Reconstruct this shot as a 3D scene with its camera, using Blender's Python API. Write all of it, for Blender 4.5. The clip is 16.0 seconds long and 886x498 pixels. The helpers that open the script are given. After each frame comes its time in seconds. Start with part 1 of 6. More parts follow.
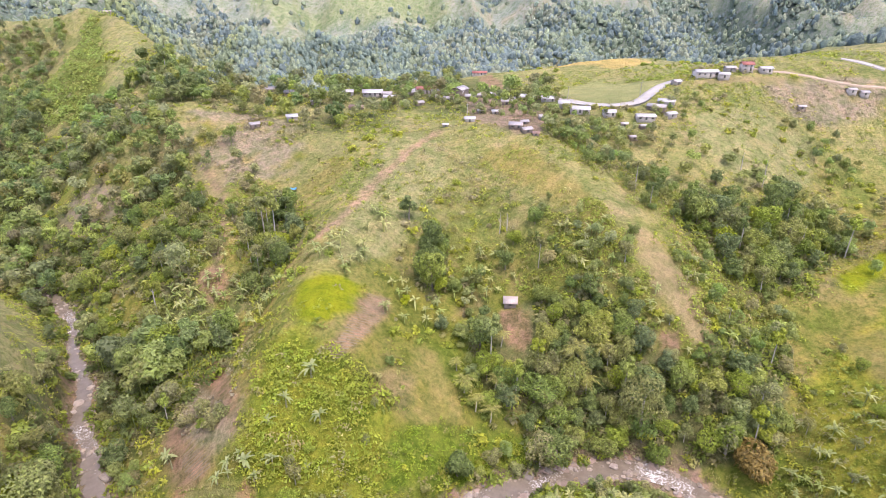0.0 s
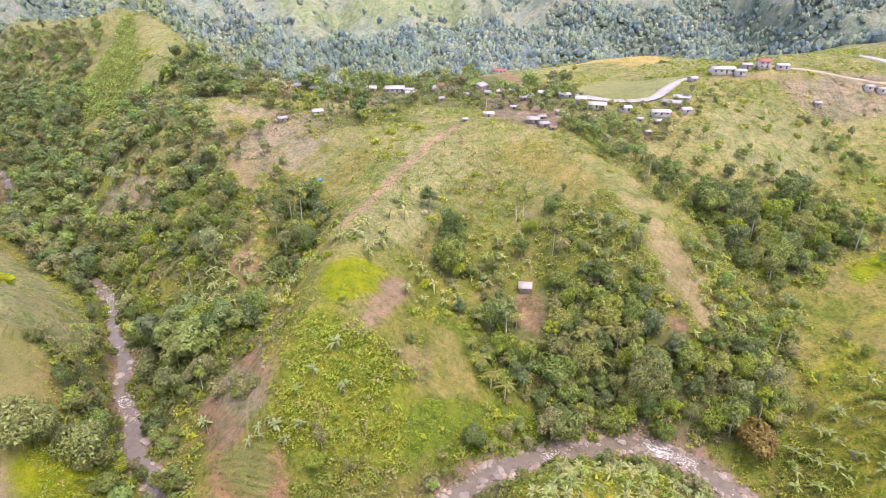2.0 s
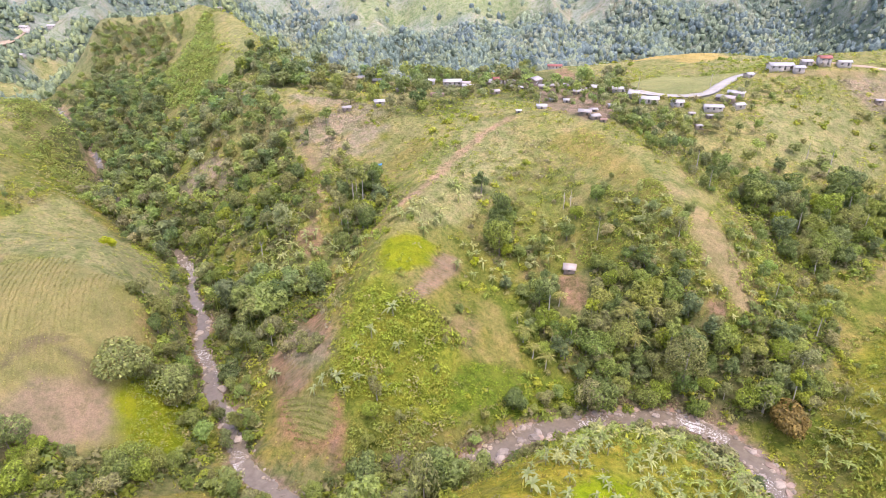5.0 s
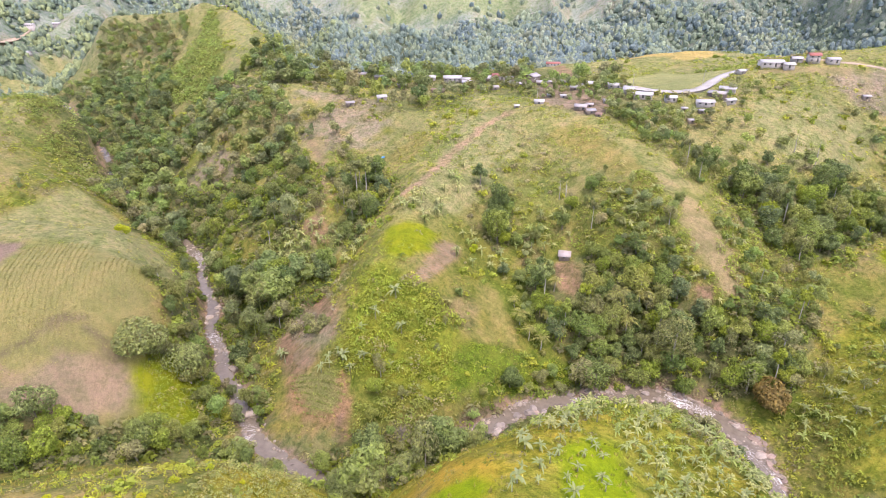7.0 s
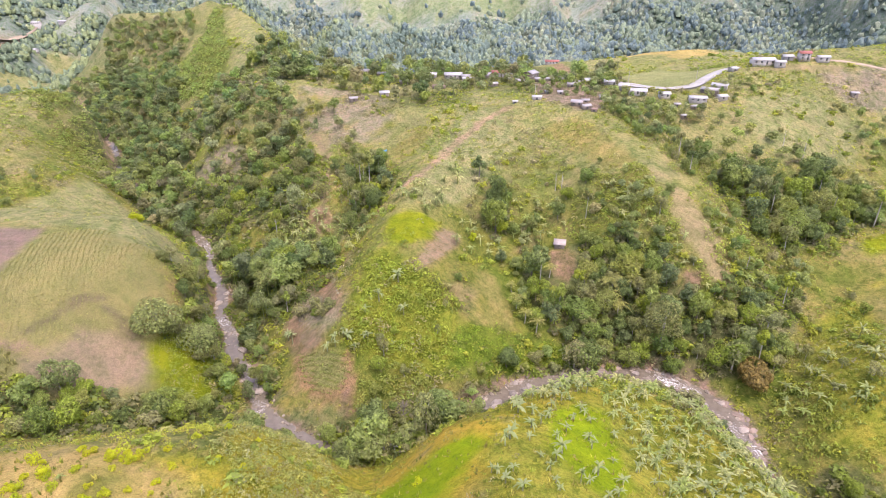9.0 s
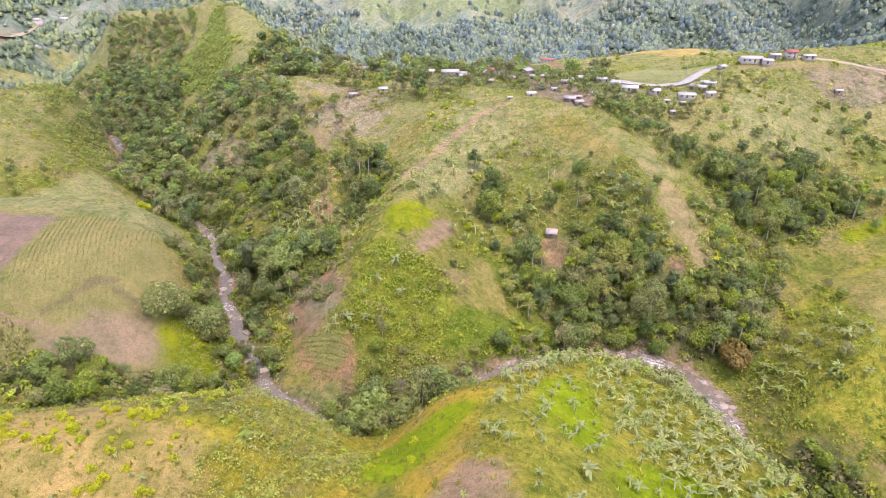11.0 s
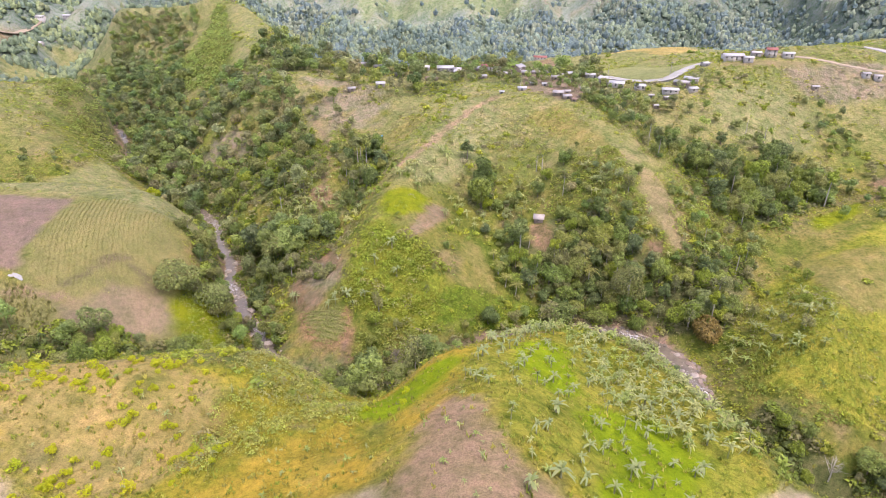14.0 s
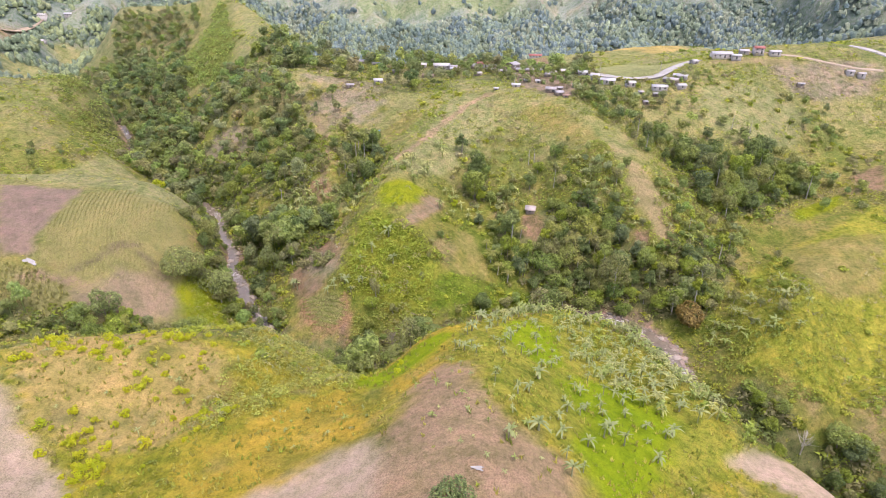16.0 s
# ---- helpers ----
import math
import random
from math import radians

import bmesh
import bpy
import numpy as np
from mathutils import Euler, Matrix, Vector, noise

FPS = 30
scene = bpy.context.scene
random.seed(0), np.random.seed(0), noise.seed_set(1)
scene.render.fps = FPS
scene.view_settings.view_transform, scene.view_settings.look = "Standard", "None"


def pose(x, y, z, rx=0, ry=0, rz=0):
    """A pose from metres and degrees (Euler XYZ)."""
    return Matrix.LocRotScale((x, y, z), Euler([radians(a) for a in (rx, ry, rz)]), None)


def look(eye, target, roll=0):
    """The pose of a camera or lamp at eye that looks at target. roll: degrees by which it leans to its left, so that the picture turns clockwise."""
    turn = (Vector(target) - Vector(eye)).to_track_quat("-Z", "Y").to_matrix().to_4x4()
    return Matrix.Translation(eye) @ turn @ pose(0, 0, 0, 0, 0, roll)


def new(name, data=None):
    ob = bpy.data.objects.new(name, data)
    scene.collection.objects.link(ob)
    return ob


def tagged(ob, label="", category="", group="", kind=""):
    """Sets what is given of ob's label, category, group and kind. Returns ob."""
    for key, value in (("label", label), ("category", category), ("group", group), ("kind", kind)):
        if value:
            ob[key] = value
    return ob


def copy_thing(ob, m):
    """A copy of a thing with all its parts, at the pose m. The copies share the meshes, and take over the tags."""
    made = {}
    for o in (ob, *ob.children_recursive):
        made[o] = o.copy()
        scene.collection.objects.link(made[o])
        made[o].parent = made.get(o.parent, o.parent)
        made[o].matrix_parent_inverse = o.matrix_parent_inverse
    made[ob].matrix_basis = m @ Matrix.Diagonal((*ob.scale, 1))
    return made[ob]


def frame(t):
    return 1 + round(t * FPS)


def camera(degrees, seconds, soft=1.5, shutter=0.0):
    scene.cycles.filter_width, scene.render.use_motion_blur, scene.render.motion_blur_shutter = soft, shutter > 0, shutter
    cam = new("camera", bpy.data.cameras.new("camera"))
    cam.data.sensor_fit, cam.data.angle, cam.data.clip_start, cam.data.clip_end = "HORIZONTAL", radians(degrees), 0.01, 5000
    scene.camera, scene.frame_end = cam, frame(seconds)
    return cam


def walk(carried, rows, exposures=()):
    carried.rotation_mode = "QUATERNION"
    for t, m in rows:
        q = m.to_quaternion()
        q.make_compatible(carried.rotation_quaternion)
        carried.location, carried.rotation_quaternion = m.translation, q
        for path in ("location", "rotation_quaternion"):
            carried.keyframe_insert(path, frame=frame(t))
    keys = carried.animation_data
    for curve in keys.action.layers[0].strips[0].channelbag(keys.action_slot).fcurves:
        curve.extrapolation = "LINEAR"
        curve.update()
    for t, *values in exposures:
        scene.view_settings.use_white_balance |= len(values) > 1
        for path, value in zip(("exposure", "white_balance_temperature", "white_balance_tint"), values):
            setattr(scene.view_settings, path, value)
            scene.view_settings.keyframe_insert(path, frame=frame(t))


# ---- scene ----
cam = camera(75.9, 16.0, soft=0.85)
METRES, EYE, TILT, LEAN, TURN = 80.0, 100.0, -25.0, 0.0, 0.0
ROWS = [
    (0.0, 0.0, 0.0, 0.0, 0.0, 0.0, -0.0),
    (0.5, 0.0013, -0.0283, -0.0134, -0.02, 0.0, 0.03),
    (1.0, 0.0018, -0.0566, -0.0268, 0.13, -0.01, -0.01),
    (1.5, 0.0014, -0.085, -0.0401, 0.54, -0.03, -0.16),
    (2.0, 0.0011, -0.1139, -0.0537, 1.86, -0.06, -0.62),
    (2.5, 0.0007, -0.143, -0.067, 3.34, -0.12, -1.18),
    (3.0, 0.0015, -0.1723, -0.0796, 4.69, -0.21, -1.69),
    (3.5, 0.0016, -0.2019, -0.0926, 5.95, -0.3, -2.17),
    (4.0, 0.0048, -0.2306, -0.1061, 6.71, -0.37, -2.48),
    (6.5, 0.022, -0.3683, -0.1717, 6.97, -0.49, -2.77),
    (7.0, 0.0263, -0.3962, -0.1846, 6.92, -0.52, -2.79),
    (7.5, 0.0304, -0.4236, -0.1983, 6.84, -0.52, -2.81),
    (8.0, 0.035, -0.4516, -0.2115, 6.81, -0.53, -2.83),
    (8.5, 0.0391, -0.4799, -0.2244, 6.98, -0.56, -2.92),
    (11.0, 0.0663, -0.618, -0.2906, 6.74, -0.6, -3.11),
    (11.5, 0.0733, -0.6454, -0.304, 6.71, -0.61, -3.14),
    (12.0, 0.0807, -0.6728, -0.3169, 6.65, -0.62, -3.16),
    (12.5, 0.0884, -0.7002, -0.3299, 6.62, -0.62, -3.2),
    (13.0, 0.0961, -0.7275, -0.3431, 6.57, -0.61, -3.22),
    (13.5, 0.1043, -0.7549, -0.3558, 6.53, -0.61, -3.25),
    (14.0, 0.1124, -0.7822, -0.3685, 6.49, -0.63, -3.27),
    (14.5, 0.1208, -0.8094, -0.3809, 6.45, -0.64, -3.28),
    (15.0, 0.1294, -0.8367, -0.3932, 6.41, -0.65, -3.31),
    (15.5, 0.1383, -0.8639, -0.4056, 6.39, -0.66, -3.31),
    (16.0, 0.1474, -0.8912, -0.418, 6.35, -0.67, -3.32),
]
walk(cam, [(t, pose(0, 0, EYE, TILT, LEAN, TURN) @ pose(METRES * x, METRES * y, METRES * z, 90 + pitch, roll, yaw)) for t, x, y, z, yaw, pitch, roll in ROWS],
     exposures=((0.0, 1.57, 6380, 26), (4.0, 1.58, 6380, 26), (11.0, 1.49, 6400, 25), (16.0, 1.38, 6420, 24)))

# ---------------------------------------------------------------- sky and sun: bright, thin overcast
world = bpy.data.worlds.new("sky")
scene.world = world
world.use_nodes = True
nt = world.node_tree
sky = nt.nodes.new("ShaderNodeTexSky")
sky.sky_type, sky.sun_disc = "NISHITA", False
sky.sun_elevation, sky.sun_rotation = radians(70), radians(138)
sky.air_density, sky.dust_density, sky.ozone_density = 1.0, 4.0, 1.0
nt.links.new(sky.outputs[0], nt.nodes["Background"].inputs[0])
nt.nodes["Background"].inputs[1].default_value = 0.15
sun_data = bpy.data.lights.new("sun", "SUN")
sun_data.energy, sun_data.angle, sun_data.color = 0.95, radians(30), (1.0, 0.96, 0.9)
sun = new("sun", sun_data)
sun.matrix_world = look((45, 50, 190), (0, 100, 0))
# ---------------------------------------------------------------- the lie of the land
# Stream beds, ridge crests and slope lines in plan: (x, y, height) in metres.
STREAM_WEST = [(-400, 430, 8), (-330, 360, 2), (-285, 320, -3), (-240, 266, -9), (-205, 235, -12), (-180, 213, -14), (-160, 203, -14.6), (-140, 184, -15), (-130, 165, -15.5),
               (-115, 147, -16), (-108, 131, -16), (-98, 119, -16), (-91, 107, -16.6), (-80, 97, -17), (-67, 79, -17.5), (-50, 70, -18), (-38, 67, -18)]
STREAM_EAST = [(-38, 67, -18), (-25, 73, -18), (-7, 89, -18), (9, 103, -18), (28, 110, -18), (50, 114, -18), (63, 109, -18.5),
               (71, 98, -19), (72.5, 86, -19.5), (72, 75, -20), (72.5, 62, -20.5), (75, 48, -21), (82, 33, -21.5), (100, 12, -22), (126, -20, -23), (162, -90, -24)]
HOLLOW = [(-52, -3), (-42, 7), (-34, 15), (-27, 27), (-25, 40)]
NICK = [(24, 176), (28, 160), (34, 146)]
SPINES = []


def spine(*points):
    """A crest, a gully or a line down a slope, through these places."""
    SPINES.append(list(points))


spine((10, -160, 30), (10, -60, 37), (11, -18, 38), (8, 0, 36), (5, 9, 33.5), (7, 28, 26.5), (13, 45, 19.6), (18, 62, 12), (21, 72, 7.6), (22, 82, 1.6), (23, 93, -8))  # near east crest
spine((40, -60, 30), (19, -1, 32), (34, 28, 17), (44, 45, 8), (43, 66, 0))  # near east flank
spine((125, -80, 2), (95, -20, 6), (76, 11, 10.5), (65, 11, 12), (52, 3, 16))  # bank below the bare ground
spine((108, -8, -8), (90, 10, -3), (77, 22, 3), (70, 32, 3.5), (67, 41, 1.5), (64, 53, -0.5), (60, 66, -2), (54, 79, -2), (42, 86, -2))
spine((-175, 118, 26.5), (-160, 123, 25), (-150, 132, 22), (-141, 140, 17), (-127, 139, 9), (-117, 136, 0))  # back of the west field  # near east foot
spine((-9, 41, 15.5), (-13, 58, 1), (-3, 75, -9))  # near east back
spine((-13, 19, 20.5), (-18, 40, 6), (-24, 55, -8), (-29, 66, -16))  # saddle
spine((-220, -40, 22), (-150, -15, 29), (-100, 0, 30.5), (-84, 8, 29.5), (-74, 11, 28), (-61, 15, 26.5), (-50, 23, 22.8), (-49, 34, 18.8), (-50, 40, 15.6), (-47, 52, 1), (-43, 58, -8), (-41, 62, -14))  # near west crest
spine((-84, 36, 11), (-66, 39, 13), (-55, 40, 14.4))  # near west shoulder
spine((-100, -60, 25), (-67, -4, 24), (-59, 1, 23.5), (-34, 4, 23.5), (-25, 12, 22.5), (-17, 7, 23))  # near west top
spine((-60, -60, 27), (-35, -30, 28), (-10, -25, 33))  # near west rear
spine((-230, 20, 16), (-160, 38, 8), (-123, 46, 2), (-95, 55, -5), (-70, 64, -13), (-55, 69, -17))  # west gully
spine((-330, 90, 44), (-260, 98, 38), (-210, 105, 30), (-185, 109, 27.5), (-152, 111, 25.5), (-133, 112, 24), (-116, 113, 18.5), (-105, 114, 7))  # west field crest
spine((-200, 60, 24), (-140, 67, 15.5), (-119, 78, 11), (-104, 88, 3), (-92, 92, -8))  # west field face
spine((-320, 155, 26), (-260, 160, 17), (-205, 165, 8), (-170, 172, 0), (-148, 172, -9))  # west hollow
spine((-480, 280, 52), (-380, 262, 46), (-309, 240, 39), (-267, 222, 30), (-248, 215, 21), (-236, 212, 16), (-219, 207, 10), (-203, 205, 1))  # west spur
spine((-460, 330, 32), (-400, 310, 29), (-357, 300, 28), (-321, 292, 24), (-300, 287, 26), (-286, 286, 31), (-278, 286, 32), (-268, 287, 22), (-260, 288, 9), (-250, 286, -4))  # west knoll
PEAK = [(-388, 484, 58), (-381, 482, 64), (-353, 475, 69), (-319, 465, 71), (-287, 455, 73), (-263, 450, 79), (-243, 445, 76), (-226, 430, 74), (-204, 402, 67), (-184, 376, 60), (-163, 350, 57), (-150, 335, 52), (-120, 306, 46), (-80, 290, 43)]
FERN_RIB = [(-250, 438, 73), (-243, 405, 60), (-234, 368, 47), (-224, 340, 31), (-216, 322, 20)]
spine(*PEAK)
spine(*FERN_RIB)
spine((-420, 500, 40), (-395, 470, 38), (-345, 440, 40), (-300, 420, 42), (-275, 395, 37), (-262, 360, 26), (-252, 335, 16))  # hollow west of the fern rib
spine((-330, 520, 30), (-250, 490, 38), (-190, 440, 40), (-150, 400, 36))  # back of the peak
spine((-300, 400, 30), (-250, 345, 22), (-215, 300, 10), (-192, 285, 18), (-150, 265, 38))  # gorge side
spine((-175, 235, 3), (-160, 240, 14), (-143, 262, 40))  # shoulder
spine((-88, 258, 39), (-92, 235, 31), (-88, 221, 25), (-82, 195, 18), (-78, 168, 10), (-82, 145, 0), (-88, 128, -8))  # brush spur
spine((-120, 230, 20), (-125, 200, 8), (-122, 175, -5))  # brush face
spine((-45, 245, 36), (-60, 215, 22), (-62, 190, 14), (-60, 165, 7), (-66, 140, -2), (-76, 115, -11))  # gully west
spine((2, 250, 44), (-10, 232, 39), (-22, 214, 33), (-38, 191, 27.5), (-40, 172, 25), (-42, 150, 21), (-44, 130, 14.5), (-48, 112, 5), (-49, 99, -2), (-45, 88, -12))  # path crest
spine((12, 228, 38), (18, 200, 26), (21, 184, 20.5), (22, 157, 7.5), (25, 137, -2), (28, 123, -11))  # hollow mid
spine((-12, 189, 24), (-17, 157, 12), (-8, 137, 5), (-8, 112, -1), (-5, 99, -12))  # face mid
spine((30, 248, 44), (40, 215, 39), (45, 197, 35), (54, 176, 29), (64, 152, 18), (74, 136, 6), (82, 121, -8))  # east crest
spine((70, 240, 39), (85, 215, 29), (96, 192, 19), (103, 165, 6), (103, 140, -4), (96, 120, -11), (84, 106, -17))  # east gully
spine((-70, 273, 42.5), (-45, 300, 43), (0, 288, 44.5), (33, 266, 43), (77, 267, 46), (94, 272, 49))  # village
spine((-110, 335, 45), (-60, 325, 45), (-38, 318, 45), (8, 304, 46), (38, 288, 45.5))  # houses on the crest
spine((250, 330, 64), (200, 315, 62), (159, 308, 59), (140, 303, 57), (133, 270, 47), (130, 240, 35), (128, 217, 25), (120, 190, 14))  # school hill
spine((260, 280, 42), (210, 265, 32), (180, 240, 20), (155, 215, 11), (130, 180, 7))  # east gully far
spine((330, 240, 40), (250, 225, 28), (200, 212, 18), (165, 185, 10), (140, 158, 3), (118, 140, -3), (104, 128, -9))  # east spur
spine((330, 190, 24), (230, 175, 12), (175, 160, 7), (140, 140, 4), (122, 124, 0), (115, 109, 1), (113.5, 98, 0.5), (109, 87, -4), (104, 76, -13), (98, 68, -20))  # east lobe
spine((330, 120, 6), (230, 115, -4), (165, 108, -11), (142, 104, -16), (128, 92, -18), (120, 78, -20))  # hollow behind it
spine((260, 60, -4), (180, 60, -12), (130, 75, -15), (106, 72, -18))  # east foot
spine((260, -40, 5), (210, 10, -8), (160, 25, -16))  # east far bank
spine((-150, 370, 40), (-60, 350, 38), (20, 340, 40), (100, 340, 46), (170, 370, 52), (280, 400, 58))  # behind village
spine((-20, 430, 34), (27, 438, 38), (75, 430, 44), (106, 440, 48), (150, 450, 46))  # red roof knoll
spine((-900, 640, 5), (-500, 620, 0), (-200, 580, 5), (0, 540, 12), (200, 520, 18), (420, 520, 20), (800, 560, 10))  # far valley
spine((-1100, 900, 30), (-800, 850, 28), (-560, 760, 36), (-420, 640, 44), (-330, 560, 42))  # far left hills
spine((-1000, 1300, 70), (-500, 1050, 68), (-150, 900, 70), (200, 900, 78), (600, 950, 80), (1000, 1000, 60))  # far slope
spine((-2200, 2300, 160), (-900, 1900, 190), (0, 1700, 220), (800, 1800, 230), (2000, 2200, 200))  # far crest
spine((-2000, 600, 120), (-1200, 200, 100), (-900, -300, 90), (-400, -600, 60))  # outer west
spine((2000, 700, 120), (1200, 300, 90), (800, -200, 60), (300, -600, 30))  # outer east
spine((-3600, 4200, 260), (0, 4300, 300), (3600, 4200, 280), (4200, 0, 200), (3000, -2600, 150), (0, -2600, 120), (-3000, -2600, 150), (-4200, 0, 200))  # rim


def resampled(line, step):
    """A line of points, with more put in so that none lie further apart than step."""
    out = [np.array(line[0], float)]
    for a, b in zip(line[:-1], line[1:]):
        a, b = np.array(a, float), np.array(b, float)
        far = max(abs(a[0]), abs(a[1] - 100), abs(b[0]), abs(b[1] - 100))
        n = max(1, int(np.ceil(np.linalg.norm((b - a)[:2]) / (step * max(1.0, far / 300)))))
        out += [a + (b - a) * k / n for k in range(1, n + 1)]
    return out


def fit_land():
    pts = resampled(STREAM_WEST, 12) + resampled(STREAM_EAST, 12)
    for line in SPINES:
        pts += resampled(line, 16)
    p = np.array(pts)
    keep = []
    for i in range(len(p)):
        if all(np.hypot(*(p[i, :2] - p[j, :2])) > 2.0 for j in keep):
            keep.append(i)
    p = p[keep]
    s = 100.0
    xy = p[:, :2] / s
    d2 = ((xy[:, None] - xy[None]) ** 2).sum(2)
    K = np.where(d2 > 0, d2 * np.log(np.maximum(d2, 1e-12)) * 0.5, 0) + np.eye(len(p)) * 0.0015
    P = np.c_[np.ones(len(p)), xy]
    A = np.block([[K, P], [P.T, np.zeros((3, 3))]])
    w = np.linalg.solve(A, np.r_[p[:, 2], 0, 0, 0])
    return xy, w, s


LAND = fit_land()


def hash2(ix, iy, seed):
    h = np.sin(ix * 127.1 + iy * 311.7 + seed * 74.7) * 43758.5453
    return h - np.floor(h)


def vnoise(x, y, seed=0):
    """Smooth value noise in 0..1."""
    ix, iy = np.floor(x), np.floor(y)
    fx, fy = x - ix, y - iy
    fx, fy = fx * fx * (3 - 2 * fx), fy * fy * (3 - 2 * fy)
    a = hash2(ix, iy, seed) * (1 - fx) + hash2(ix + 1, iy, seed) * fx
    b = hash2(ix, iy + 1, seed) * (1 - fx) + hash2(ix + 1, iy + 1, seed) * fx
    return a * (1 - fy) + b * fy


def fbm(x, y, octaves=4, seed=0):
    total, amp, norm = 0.0, 1.0, 0.0
    for k in range(octaves):
        total = total + amp * vnoise(x * 2 ** k, y * 2 ** k, seed + k)
        norm += amp
        amp *= 0.5
    return total / norm


def line_distance(x, y, line):
    """Plan distance to a line of points."""
    best = np.full(np.shape(x), 1e9)
    for a, b in zip(line[:-1], line[1:]):
        dx, dy = b[0] - a[0], b[1] - a[1]
        t = np.clip(((x - a[0]) * dx + (y - a[1]) * dy) / (dx * dx + dy * dy), 0, 1)
        best = np.minimum(best, np.hypot(x - a[0] - t * dx, y - a[1] - t * dy))
    return best


def bed_width(x, y):
    """Half the width of the stream bed."""
    return 1.55 + 1.1 * vnoise(x / 23, y / 23, 9) + 0.9 * np.clip((x + 40) / 60, 0, 1)


def thinned(x, y):
    """Where the woods open into small clearings."""
    return fbm(x / 19, y / 19, 3, 501) < 0.41


def rib_of(x, y):
    """Sharp ribs and ravines of the distant slopes, 0..1."""
    return (1 - abs(2 * fbm(x / 170 + 3.1 + y / 900, y / 330 + 1.7, 4, 21) - 1)) ** 2


def height(x, y):
    """The ground's height at plan places (arrays)."""
    x, y = np.atleast_1d(np.asarray(x, float)), np.atleast_1d(np.asarray(y, float))
    shape = x.shape
    x, y = x.ravel(), y.ravel()
    xy, w, s = LAND
    z = np.empty(len(x))
    for i in range(0, len(x), 20000):
        q = np.c_[x[i:i + 20000], y[i:i + 20000]] / s
        d2 = ((q[:, None] - xy[None]) ** 2).sum(2)
        z[i:i + 20000] = (d2 * np.log(np.maximum(d2, 1e-12)) * 0.5) @ w[:-3] + w[-3] + q @ w[-2:]
    # gullies and ribs on the slopes, coarser and deeper far away
    far = np.clip((np.hypot(x, y - 120) - 330) / 500, 0, 1) * (1 - np.exp(-((x + 290) / 170) ** 4 - ((y - 430) / 120) ** 4))
    z += far * (rib_of(x, y) - 0.5) * 120
    z += (1 - far) * (fbm(x / 34, y / 34, 3, 5) - 0.5) * 3.2
    z += (fbm(x / 7, y / 7, 3, 8) - 0.5) * 0.9
    z += 5.0 * np.exp(-line_distance(x, y, PEAK[:11]) / 11.0) + 3.5 * np.exp(-line_distance(x, y, FERN_RIB) / 8.0)
    z -= 2.4 * np.exp(-(line_distance(x, y, HOLLOW) / 5.0) ** 2)
    z -= 1.6 * np.exp(-(line_distance(x, y, NICK) / 4.0) ** 2)
    # the beds are cut in
    d = np.minimum(line_distance(x, y, STREAM_WEST), line_distance(x, y, STREAM_EAST))
    bed = np.interp(y, [60, 70, 110, 200, 270, 360, 430], [-18.6, -18.4, -18.2, -15.6, -10, 1, 7])
    bed = np.where(x > 60, np.interp(-y, [-110, -86, -50, 90], [-18.8, -19.9, -21.4, -24.4]), bed)
    bw = bed_width(x, y)
    k = np.clip((d - bw) / 5.0, 0, 1)
    k = k * k * (3 - 2 * k)
    z = np.where(d < bw + 5.0, (bed + (fbm(x / 2.2, y / 2.2, 2, 4) - 0.5) * 0.5) * (1 - k) + z * k, z)
    return z.reshape(shape)


def axis(lo, fine_lo, fine_hi, hi, step, growth):
    """Coordinates with even steps in the middle and growing ones outside."""
    mid = list(np.arange(fine_lo, fine_hi, step))
    up, s = [mid[-1]], step
    while up[-1] < hi:
        s *= growth
        up.append(up[-1] + s)
    down, s = [mid[0]], step
    while down[-1] > lo:
        s *= growth
        down.append(down[-1] - s)
    return np.array(down[:0:-1] + mid + up[1:])


GX = axis(-4300, -190, 190, 4300, 1.8, 1.035)
GY = axis(-2600, -90, 340, 4300, 1.8, 1.032)
XX, YY = np.meshgrid(GX, GY)
ZZ = height(XX, YY)


def build_ground(material):
    ny, nx = XX.shape
    idx = np.arange(nx * ny).reshape(ny, nx)
    quads = np.stack([idx[:-1, :-1], idx[:-1, 1:], idx[1:, 1:], idx[1:, :-1]], -1).reshape(-1, 4)
    me = bpy.data.meshes.new("ground")
    me.from_pydata(np.c_[XX.ravel(), YY.ravel(), ZZ.ravel()].tolist(), [], quads.tolist())
    me.polygons.foreach_set("use_smooth", [True] * len(me.polygons))
    me.materials.append(material)
    ob = new("ground", me)
    tagged(ob, "steep grassy hillsides with scrub, ploughed plots and bare earth", "ground", kind="structure")
    return ob


# ---------------------------------------------------------------- what grows where: outlines in plan
PATCHES, WOODS, GROVES = [], {}, {}


def patch(kind, *outline):
    PATCHES.append((kind, outline))


def wood(name, *outline):
    WOODS[name] = outline


def grove(name, *outline):
    GROVES[name] = outline


def inside(x, y, outline):
    """Which of the plan places lie inside an outline."""
    hit = np.zeros(np.shape(x), bool)
    for (ax, ay), (bx, by) in zip(outline, outline[1:] + outline[:1]):
        if ay != by:
            hit ^= ((ay > y) != (by > y)) & (x < (bx - ax) * (y - ay) / (by - ay) + ax)
    return hit


